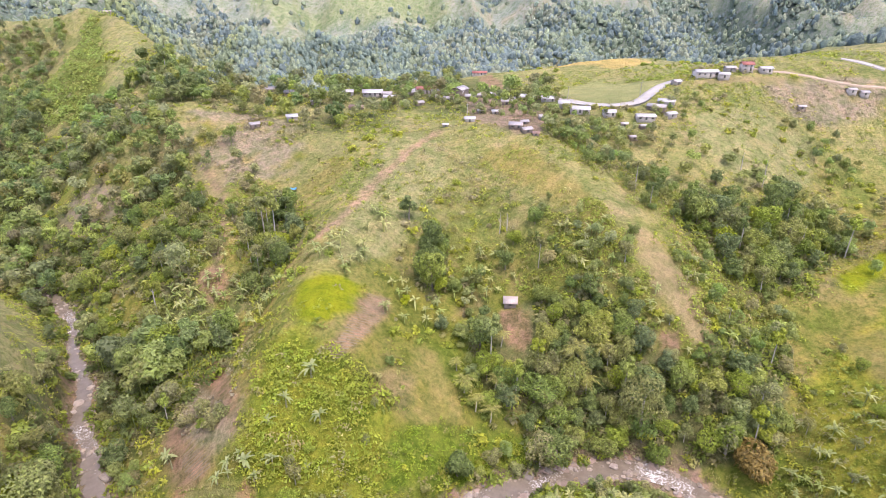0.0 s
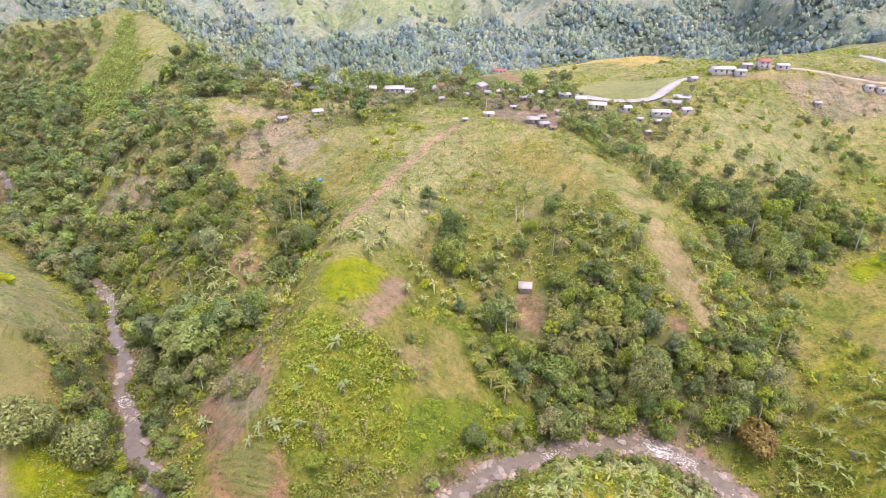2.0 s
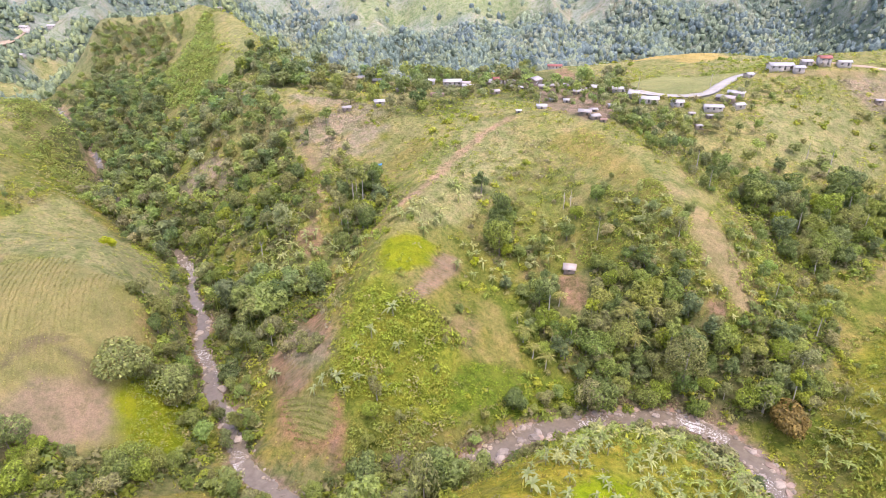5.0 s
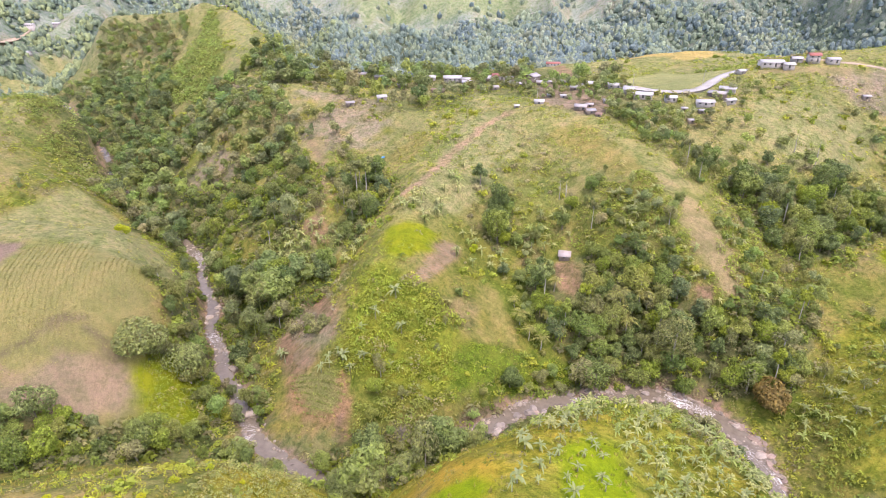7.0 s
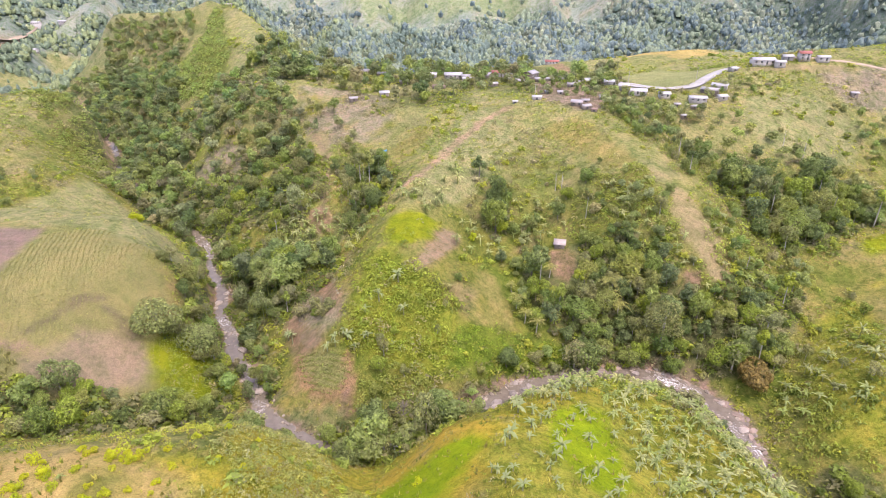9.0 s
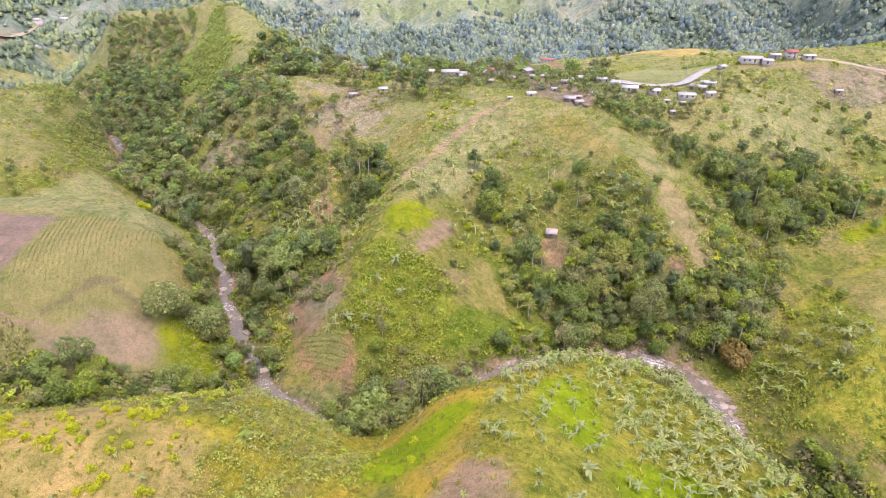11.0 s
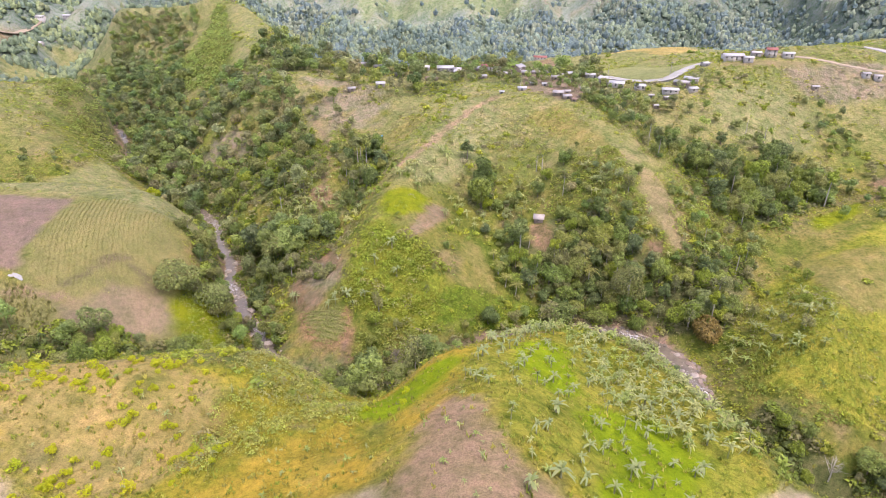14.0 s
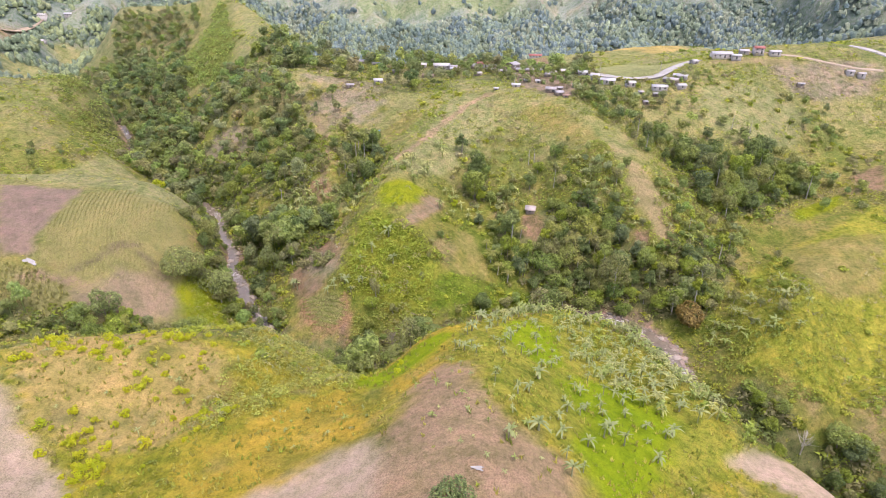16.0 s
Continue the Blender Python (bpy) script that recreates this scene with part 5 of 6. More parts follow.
# woods on the distant slopes: low crowns that close into a canopy
def canopy(name, rows, label):
    """Uneven domed crowns, each a few lobes round, as one mesh. rows: x, y, size and colour."""
    sides, n = 5, len(rows)
    a = np.arange(sides) * 2 * np.pi / sides
    ring = [(0.52, 0.86), (0.95, 0.45), (0.8, -0.1)]
    unit = np.array([(0, 0, 1.0)] + [(np.cos(q + 0.4 * k) * rr, np.sin(q + 0.4 * k) * rr, zz) for k, (rr, zz) in enumerate(ring) for q in a])
    v = unit[None] * rng.uniform(0.62, 1.38, (n, len(unit), 1))
    v[:, :, 0] *= rng.uniform(0.85, 1.2, (n, 1))
    turn = rng.uniform(0, 6.28, (n, 1))
    x, y = v[:, :, 0] * np.cos(turn) - v[:, :, 1] * np.sin(turn), v[:, :, 0] * np.sin(turn) + v[:, :, 1] * np.cos(turn)
    size = rows[:, 2:3]
    v = np.stack([x * 2.7 * size + rows[:, :1], y * 2.7 * size + rows[:, 1:2], v[:, :, 2] * rng.uniform(3.0, 5.6, (n, 1)) * size + height(rows[:, 0], rows[:, 1])[:, None]], -1)
    nxt = (np.arange(sides) + 1) % sides
    one = [np.c_[np.zeros(sides, int), 1 + np.arange(sides), 1 + nxt]]
    for p, q in ((1, 1 + sides), (1 + sides, 1 + 2 * sides)):
        one += [np.c_[p + np.arange(sides), q + np.arange(sides), q + nxt], np.c_[p + np.arange(sides), q + nxt, p + nxt]]
    one = np.concatenate(one)
    faces = (one[None] + (np.arange(n) * len(unit))[:, None, None]).reshape(-1, 3)
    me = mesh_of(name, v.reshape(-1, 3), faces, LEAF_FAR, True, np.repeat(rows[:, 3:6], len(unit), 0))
    return tagged(new(name, me), label, "vegetation", kind="stuff")


fx, fy = rng.uniform(-1300, 1100, 200000), 345 + 1000 * rng.uniform(0, 1, 200000) ** 1.1
keep = (fx > -fy * 0.99 - 110) & (fx < fy * 0.66 + 80) & (rng.uniform(0, 1, len(fx)) < np.clip(far_wood(fx, fy), 0.03, 1.0)) & (np.hypot(fx, fy - 120) > 400)
keep &= ~((fy < 425) & (fx > -70) & (fx < 260)) & ~inside(fx, fy, ((-400, 500), (-240, 460), (-200, 410), (-150, 335), (-240, 260), (-330, 260), (-420, 420)))
fx, fy = fx[keep][:42000], fy[keep][:42000]
# crown tones with distance haze put into the colour, less blue at near left
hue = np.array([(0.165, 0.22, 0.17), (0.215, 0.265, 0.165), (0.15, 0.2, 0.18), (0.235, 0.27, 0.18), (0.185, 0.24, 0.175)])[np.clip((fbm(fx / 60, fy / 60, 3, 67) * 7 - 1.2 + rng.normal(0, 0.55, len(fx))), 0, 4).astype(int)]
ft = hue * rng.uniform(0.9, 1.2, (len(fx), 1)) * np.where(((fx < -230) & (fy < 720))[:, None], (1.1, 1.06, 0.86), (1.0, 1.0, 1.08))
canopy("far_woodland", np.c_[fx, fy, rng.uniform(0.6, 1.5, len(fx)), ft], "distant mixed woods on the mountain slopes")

# ---------------------------------------------------------------- scrub on the open slopes
def open_ground(x, y):
    ok = cleared(x, y)
    for kind, outline in PATCHES:
        if kind in ("soil", "bare", "crest", "pale", "plough", "corn", "rows", "field", "fallow", "yard"):
            ok &= ~inside(x, y, outline)
    for line in (path_ridge, path_brush, path_loop, path_down, road, road_east):
        ok &= line_distance(x, y, line) > 2.2
    d = np.minimum(line_distance(x, y, STREAM_WEST), line_distance(x, y, STREAM_EAST))
    return ok & (d > bed_width(x, y) + 1.2)


def scrub_layer(name, count, xs, ys, leaf, palette, seed, label, low, high):
    """Low plants over a stretch of open slope, in drifts."""
    x, y = rng.uniform(*xs, count), ys[0] + (ys[1] - ys[0]) * rng.uniform(0, 1, count) ** 1.35
    dens = np.clip((fbm(x / 22, y / 22, 4, seed) - 0.34) * 3.0, 0.06, 0.95)
    for kind, outline in PATCHES:
        h = inside(x, y, outline)
        dens[h] *= {"dry": 0.35, "gold": 0.4, "lime": 0.3, "brush": 1.0, "lush": 2.0, "meadow": 0.55, "turf": 0.5, "spur": 0.6, "lea": 0.5, "dun": 0.25, "bright": 0.15}.get(kind, 0.1)
    keep = open_ground(x, y) & (rng.uniform(0, 1, count) < dens) & (np.abs(x) < 95 + (y + 80) * 0.80) & ~inside(x, y, WEST_FIELD)
    x, y = x[keep], y[keep]
    hue = fbm(x / 30, y / 30, 3, seed + 11) + rng.normal(0, 0.09, len(x))
    pick = np.clip(hue * 9 - 2.2, 0, 4).astype(int)
    # slightly lighter beyond y 150, where haze is put into the tint
    tint = palette[pick] * rng.uniform(0.75, 1.25, (len(x), 1)) * (1 + 0.06 * np.clip((y - 150) / 80, 0, 1))[:, None]
    for kind, outline in PATCHES:
        if kind == "brush":
            dead = inside(x, y, outline) & (rng.uniform(0, 1, len(x)) < 0.75)
            tint[dead] = np.array((0.34, 0.3, 0.2)) * rng.uniform(0.7, 1.2, (int(dead.sum()), 1))
    size = rng.uniform(0.3, 1.0, len(x)) ** 1.6 * (high - low) + low
    kinds = [mound_template(seed + 140 + k, *leaf) for k in range(6)]
    joined_crowns(name, np.c_[x, y, size, tint], kinds, label, -0.1)


pal = np.array([(0.25, 0.31, 0.06), (0.29, 0.34, 0.045), (0.34, 0.36, 0.045), (0.31, 0.30, 0.11), (0.33, 0.30, 0.165)])
gilt = np.array([(0.2, 0.235, 0.05), (0.28, 0.295, 0.045), (0.32, 0.3, 0.055), (0.31, 0.265, 0.09), (0.33, 0.29, 0.145)])
scrub_layer("scrub", 66000, (-330, 250), (72, 400), (16, 1.15, 0.85, 0.52), pal, 88, "low yellow-green scrub and ferns over the slopes", 0.22, 1.4)
scrub_layer("knoll_scrub", 5500, (-140, 130), (-45, 72), (24, 0.85, 0.7, 0.32), gilt, 89, "sparse gold and green scrub on the knolls", 0.25, 1.2)

# bigger shrubs, mostly on the river hill and along the gullies
N = 11000
sx, sy = rng.uniform(-300, 200, N), rng.uniform(20, 440, N)
dens = np.clip((fbm(sx / 26 + 9, sy / 26, 4, 188) - 0.50) * 8.0, 0.02, 0.9) * np.where(sy > 215, 0.6, 1.0)
for kind, outline in PATCHES:
    h = inside(sx, sy, outline)
    dens[h] *= {"dry": 0.3, "gold": 0.3, "lime": 0.15, "brush": 0.7, "lush": 1.5, "meadow": 0.35, "turf": 0.3, "spur": 0.7, "lea": 0.3, "dun": 0.1, "bright": 0.05}.get(kind, 0.0)
keep = open_ground(sx, sy) & ~inside(sx, sy, WEST_FIELD) & (rng.uniform(0, 1, N) < dens) & (np.abs(sx) < 95 + (sy + 80) * 0.80)
sx, sy = sx[keep], sy[keep]
pick = np.clip((fbm(sx / 40, sy / 40, 3, 199) + rng.normal(0, 0.12, len(sx))) * 9 - 2.4, 0, 4).astype(int)
st = pal[pick] * rng.uniform(0.95, 1.4, (len(sx), 1))
shrub_kinds = [crown_template(240 + k, 60, 1.4, 1.6, 1.6, 0.62, 7)[:180] for k in range(6)]
joined_crowns("shrubs", np.c_[sx, sy, rng.uniform(0.5, 1.5, len(sx)), st], shrub_kinds, "knee to head high mixed green shrubs on the hillsides", -0.15)

# tall grass, thickest on the two knolls that the flight ends over
N = 13000
gx, gy = rng.uniform(-150, 130, N), rng.uniform(-40, 120, N) ** 1.0
keep = (rng.uniform(0, 1, N) < np.clip(1.15 - (gy + 40) / 150, 0.15, 1)) & (np.abs(gx) < 75 + (gy + 60) * 0.9)
for kind, outline in PATCHES:
    if kind in ("pale", "plough", "soil", "corn", "rows"):
        keep &= ~inside(gx, gy, outline)
    if kind in ("bare", "crest"):
        keep &= ~inside(gx, gy, outline) | (rng.uniform(0, 1, N) < 0.15)
d = np.minimum(line_distance(gx, gy, STREAM_WEST), line_distance(gx, gy, STREAM_EAST))
keep &= d > 7
gx, gy = gx[keep], gy[keep]
gt = np.array((0.4, 0.36, 0.08)) * rng.uniform(0.7, 1.25, (len(gx), 1)) * np.where(rng.uniform(0, 1, (len(gx), 1)) < 0.4, (0.72, 0.92, 0.6), (1, 1, 1))


def tuft_template(seed):
    r = np.random.default_rng(seed)
    out = []
    for _ in range(7):
        a, l = r.uniform(0, 6.28), r.uniform(0.35, 0.75)
        d, s = np.array((np.cos(a), np.sin(a), 0)), np.array((-np.sin(a), np.cos(a), 0)) * 0.13
        o = r.normal(0, 0.18, 3) * (1, 1, 0)
        out += [o - s, o + s, o + d * l * 0.6 + (0, 0, l)]
    return np.array(out)


joined_crowns("tall_grass", np.c_[gx, gy, rng.uniform(0.6, 1.3, len(gx)), gt], [tuft_template(160 + k) for k in range(6)], "tufts of yellowing tall grass on the knolls")

# ---------------------------------------------------------------- bananas, bushes and trees that stand out
GAP = {"rim_bananas": 4.2, "crest_bananas": 2.9, "crest_bananas_west": 4.6, "slope_bananas": 6.0, "east_bananas": 4.4, "spur_bananas": 4.0, "mid_bananas": 4.4, "hut_bananas": 4.6, "brush_bananas": 5.0,
       "clearing_bananas": 4.0, "valley_foot_bananas": 4.4, "west_slope_bananas": 5.0, "valley_bananas": 4.6, "gully_bananas": 4.6, "east_slope_bananas": 5.0}


def banana_template(seed):
    """A banana plant as loose triangles: stem and arching leaves."""
    r = np.random.default_rng(seed)
    tall = r.uniform(1.6, 2.4)
    v, q = tube([(0, 0, -0.4), (0, 0, tall)], [0.16, 0.1], 4)
    out = [v[q[:, [0, 1, 2]]], v[q[:, [0, 2, 3]]]]
    for k in range(10):
        v, q = blade(r.uniform(2.0, 2.7), r.uniform(0.4, 0.55), r.uniform(0.45, 1.35), r.uniform(0.4, 1.1), 5)
        a = k * 2.4 + r.normal(0, 0.25)
        v = np.c_[v[:, 0] * np.cos(a) - v[:, 1] * np.sin(a), v[:, 0] * np.sin(a) + v[:, 1] * np.cos(a), v[:, 2] + tall]
        out += [v[q[:, [0, 1, 2]]], v[q[:, [0, 2, 3]]]]
    return np.concatenate(out).reshape(-1, 3)


single, massed = [], []
for name, outline in GROVES.items():
    p = clear_of_streams(scatter(outline, GAP[name], rng, 0.85), 1.0)
    for q in p:
        s = (0.95 if "crest" in name or name == "slope_bananas" else 1.3 if name in ("spur_bananas", "valley_foot_bananas", "west_slope_bananas") else 1.1) * rng.uniform(0.7, 1.2)
        (single if name in ("crest_bananas_west", "slope_bananas") or (name == "crest_bananas" and rng.uniform() < 0.3) else massed).append((q[0], q[1], s))
for outline, n in ((((-88, 8), (-70, 14), (-45, 18), (-38, 6), (-44, -10), (-60, -16), (-78, -6)), 24), (((-39, -12), (-20, 11), (-9, -2), (-16, -13)), 16), (((-6, -6), (-2, 15), (6, 13), (24, -10), (10, -24)), 36)):
    p = scatter(outline, 4.0, rng, 0.9)
    massed += [(a, b, rng.uniform(0.22, 0.5)) for a, b in p[rng.permutation(len(p))[:n]]]
single += [(x, y, 1.45 * rng.uniform(0.85, 1.15)) for x, y in ((-49.9, 97.2), (-52.4, 96.6), (-43.6, 96.9), (-39.6, 98.4), (-70.4, 108.5), (-42.2, 106.5), (-32, 99), (-33.4, 117), (-29.9, 107.4), (-38.4, 110), (-47.9, 100.3), (-43.4, 96), (-46, 98.5), (-50.5, 99), (-41, 99.5), (-68, 106), (-33.6, 97.5))]
single, massed = np.array(single), np.array(massed)
spread(banana, single[:, :2], single[:, 2], rng)
bt = np.array([(0.25, 0.285, 0.11), (0.285, 0.305, 0.13), (0.24, 0.29, 0.085), (0.31, 0.32, 0.125)])[rng.integers(0, 4, len(massed))] * rng.uniform(1.15, 1.45, (len(massed), 1))
joined_crowns("banana_grove", np.c_[massed, bt], [banana_template(400 + k) for k in range(6)], "many banana plants with grey-green leaves on the slopes")

# ferns and lush bushes in places of their own
lush = []
for outline, gap, low, high, tone in ((((-16.8, 103.9), (-0.9, 114.9), (17.5, 119.8), (28.3, 119.1), (24.6, 114.1), (8.7, 107.4), (-0.1, 104.3), (-13.0, 96.0)), 1.3, 0.4, 1.0, (0.25, 0.345, 0.03)),
                                      (((-104, 83), (-97.9, 101.3), (-90, 98), (-78, 84), (-85.0, 75.9), (-96, 73)), 1.3, 0.5, 1.2, (0.31, 0.36, 0.05)),
                                      (((-56, 36), (-52, 46), (-44, 56), (-32, 46), (-29, 26), (-38, 20), (-48, 26)), 1.2, 0.4, 1.0, (0.34, 0.35, 0.11)),
                                      (((-46, -4), (-45, 10), (-44, 22), (-40, 32), (-32, 38), (-24, 32), (-18, 14), (-26, 8), (-36, 1)), 1.35, 0.45, 1.25, (0.36, 0.375, 0.085)),
                                      (((84, 96), (96, 120), (118, 126), (140, 112), (120, 92), (98, 82)), 1.6, 0.3, 0.9, (0.31, 0.34, 0.06)),
                                      (((-258, 444), (-248, 440), (-232, 412), (-220, 385), (-203, 357), (-199, 337), (-203, 325), (-215, 326), (-229, 334), (-243, 343), (-264, 350), (-258, 372), (-244, 388), (-254, 412), (-253, 430)), 2.7, 1.2, 3.0, (0.28, 0.35, 0.085)),
                                      (((-50, 110), (-42, 130), (-32, 128), (-24, 120), (-12, 110), (-16, 98), (-24, 94), (-38, 95)), 1.5, 0.6, 2.0, (0.3, 0.35, 0.045)),
                                      (((-80, 30), (-66, 42), (-52, 46), (-50, 32), (-62, 24), (-76, 20)), 1.9, 0.35, 0.9, (0.42, 0.44, 0.05)),
                                      (((-88, 150), (-90, 166), (-72, 171), (-65, 158), (-76, 147)), 1.7, 0.4, 1.2, (0.29, 0.33, 0.07)),
                                      (((-42, 80), (-39, 97), (-14, 97), (-20, 86), (-34, 78)), 1.8, 0.6, 1.8, (0.28, 0.32, 0.07)),
                                      (((28, 182), (44, 190), (58, 170), (44, 150), (28, 160)), 2.4, 0.7, 1.7, (0.27, 0.32, 0.055)),
                                      (((40, 152), (36, 185), (52, 182), (64, 160), (62, 146)), 1.9, 0.7, 1.8, (0.33, 0.37, 0.07)),
                                      (((69, 172), (84, 168), (96, 158), (118, 166), (100, 142), (86, 139), (76, 148)), 2.0, 0.7, 1.9, (0.32, 0.36, 0.07)),
                                      (((42, 240), (57, 252), (72, 240), (89, 221), (91, 203), (72, 189), (60, 204), (49, 219)), 2.4, 0.7, 1.7, (0.29, 0.33, 0.07)),
                                      (((-21, 218), (-2, 214), (22, 221), (36, 224), (45, 187), (29, 189), (6, 196), (-8, 200)), 3.6, 0.6, 1.6, (0.3, 0.34, 0.06)),
                                      (((-6, 205), (6, 212), (30, 205), (28, 192), (10, 190), (-2, 196)), 2.4, 0.6, 1.5, (0.3, 0.33, 0.06)),
                                      (((-88, 222), (-70, 226), (-60, 216), (-62, 190), (-70, 180), (-78, 196)), 2.2, 0.6, 1.6, (0.27, 0.33, 0.06)),
                                      (((-96, 215), (-86, 210), (-82, 190), (-86, 170), (-96, 180)), 2.2, 0.6, 1.5, (0.3, 0.34, 0.08)),
                                      (((-300, 300), (-280, 292), (-262, 282), (-230, 250), (-205, 225), (-230, 225), (-270, 250), (-300, 270)), 2.3, 1.2, 3.0, (0.27, 0.315, 0.075)),
                                      (WEST_BANK, 3.4, 0.3, 0.9, (0.33, 0.34, 0.09)),
                                      (((-179, 200), (-162, 196), (-146, 179), (-127, 154), (-115, 134), (-103, 116), (-108, 112), (-121, 132), (-133, 150), (-151, 172), (-166, 189), (-180, 193)), 1.9, 0.6, 1.7, (0.33, 0.37, 0.06)),
                                      (((-170, 246), (-140, 239), (-134, 226), (-155, 221), (-172, 234)), 2.4, 0.5, 1.6, (0.31, 0.34, 0.09)),
                                      (((66, 210), (84, 214), (108, 170), (100, 140), (84, 150)), 2.6, 0.7, 1.7, (0.28, 0.32, 0.06))):
    q = clear_of_streams(scatter(outline, gap, rng, 0.75), 1.0)
    lush += [(a, b, rng.uniform(low, high), *(np.array(tone if rng.uniform() < 0.91 else (0.36, 0.34, 0.15)) * rng.uniform(0.88, 1.22) * rng.uniform(0.92, 1.08, 3))) for a, b in q]
joined_crowns("ferns", np.array(lush), [mound_template(440 + k, 36, 1.25, 1.2, 0.38) for k in range(6)], "bright green ferns and bushes in thick patches", -0.15)

KNOLL = ((-88, 8), (-70, 14), (-45, 18), (-38, 6), (-44, -10), (-60, -16), (-78, -6))
p = scatter(KNOLL, 3.2, rng, 0.8)
p = p[fbm(p[:, 0] / 12, p[:, 1] / 12, 2, 303) > 0.45]
spread(lime, p, rng.uniform(0.45, 0.9, len(p)), rng)
for cx, cy, n, wide in ((-64, -8, 18, 3.6), (-56, -15, 16, 3.2), (-78, 8, 12, 4), (-60, 20, 14, 5), (-84, 12, 10, 4), (-48, 2, 8, 3.5), (-70, 14, 10, 3)):
    p = np.array((cx, cy)) + rng.normal(0, wide, (n, 2)) * (1.0, 0.7)
    spread(lime, p, rng.uniform(0.5, 0.95, len(p)), rng)
CREST = ((-60, 30), (-45, 45), (-20, 30), (-8, 26), (-14, 8), (-40, 18))
p = scatter(CREST, 5.5, rng, 0.6)
spread(lime, p, rng.uniform(0.4, 0.9, len(p)), rng)


def stand(thing, x, y, turn=0, size=1.0, sink=0.0):
    thing.matrix_basis = pose(x, y, at(x, y) - sink, 0, 0, turn) @ Matrix.Diagonal((size, size, size, 1))
    return thing


stand(make_tree("lone_tree", 201, "lone dark tree with a bare lower trunk on the grass ridge", LEAF_DARK, BARK, 11.0, 3.2, 7.2, 840, 0.66, 8, 0.25), -12.1, 188.4)
stand(make_tree("spreading_tree", 202, "tall spreading tree with a grey-green crown above the river", LEAF_OLIVE, BARK_PALE, 19.0, 7.0, 13.0, 4200, 0.42, 24, 0.45), 54.7, 122.6)
stand(make_tree("rust_leaved_tree", 203, "rounded tree with ochre-brown leaves beside the river bend", LEAF_RUST, BARK, 10.5, 5.6, 9.0, 1600, 0.74, 12, 0.3), 81, 109.5)
stand(make_tree("bank_tree", 204, "rounded dark green tree at the water's edge", LEAF_DARK, BARK, 8.0, 4.2, 7.4, 1200, 0.62, 10, 0.25), 3.6, 107.5)
stand(make_tree("bank_tree", 205, "broad dark green tree near the meeting of the streams", LEAF_DARK, BARK, 9.0, 4.8, 8.0, 1300, 0.66, 11, 0.28), -34.6, 79.5)
stand(make_tree("olive_tree", 206, "olive-brown tree among bananas on the hillside", LEAF_OLIVE, BARK, 6.5, 3.3, 5.4, 840, 0.58, 8), 54, 86)
stand(make_tree("field_tree", 207, "wide flat-topped tree at the edge of the maize", LEAF_FIELD, BARK, 10.0, 7.2, 5.8, 2000, 0.66, 18, 0.3), -103, 90)
stand(make_tree("field_tree", 208, "wide leafy tree above the stream bank", LEAF_FIELD, BARK, 9.5, 6.2, 5.8, 1700, 0.64, 15, 0.3), -94, 94)
stand(make_tree("lime_bush", 209, "bright yellow-green bush on the ridge", LEAF_LIME, BARK, 3.4, 1.9, 3.1, 440, 0.39, 6, 0.1), -11.9, 155)
stand(make_tree("round_tree", 210, "small bright round tree on the shoulder", LEAF_LIME, BARK, 6.5, 3.2, 5.6, 640, 0.62, 7, 0.2), -143.8, 270.2)
stand(make_tree("crest_bush", 211, "dense dark bush on the bare crest", LEAF_DARK, BARK, 2.8, 2.9, 2.7, 1400, 0.33, 12, 0.1), 6.8, -25.5)
stand(make_tree("ridge_tree", 212, "tall pale-trunked tree on the skyline ridge", LEAF_BROAD, BARK_PALE, 17.0, 4.0, 8.0, 760, 0.78, 8, 0.3), -154, 328)
stand(make_tree("gully_tree", 213, "very tall thin pale tree rising from the gully", LEAF_OLIVE, BARK_PALE, 18.0, 2.8, 9.0, 660, 0.58, 8, 0.25), -66, 193)
stand(make_tree("pale_tree", 214, "tall tree with pale boughs and thin grey leaves", LEAF_OLIVE, BARK_PALE, 15.0, 4.0, 6.5, 600, 0.58, 8, 0.28), 86, 121.5)
stand(make_tree("pale_tree", 215, "pale-trunked tree on the river bank", LEAF_BROAD, BARK_PALE, 11.5, 3.6, 5.5, 760, 0.58, 9, 0.25), 75.5, 114.5)
for k, (x, y, tall) in enumerate(((-63, 202, 14.0), (-59, 199, 11.5), (-63, 173, 13.0), (74, 191, 12.0), (71, 200, 14.5), (107, 186, 13.5), (103, 190, 11.0))):
    stand(make_tree("slender_tree", 240 + k, "tall thin tree with a pale bare trunk on the slope", LEAF_DARK if k % 2 else LEAF_OLIVE, BARK_PALE, tall, 2.3, 5.6, 520, 0.5, 7, 0.2, group="slender trees"), x, y)
for k, (x, y, tall) in enumerate(((-67.9, 116.5, 5.5), (-64, 119, 5.0), (-58.8, 112, 4.2), (-56, 113, 4.0))):
    stand(make_tree("olive_tree", 260 + k, "small grey-green tree on the red bank", LEAF_OLIVE, BARK, tall, 2.6, 4.2, 700, 0.42, 8), x, y)
stand(make_tree("olive_tree", 265, "rounded pale olive bush in the bright grass above the river", LEAF_OLIVE, BARK, 4.4, 3.0, 4.0, 900, 0.4, 9), 12.8, 113)
stand(make_bare_tree("dead_tree", 220, "leafless bleached tree in the valley", BARK_PALE, 8.5, 4.6), 101.6, 59)
stand(make_bare_tree("dead_tree", 221, "grey leafless tree by the stream", BARK, 7.5, 4.6, 40), -25.5, 81.5)
stand(make_bare_tree("dead_tree", 222, "forked bleached dead trunk on the slope", BARK_PALE, 8.0, 1.5, 6), 20.0, 184.4)
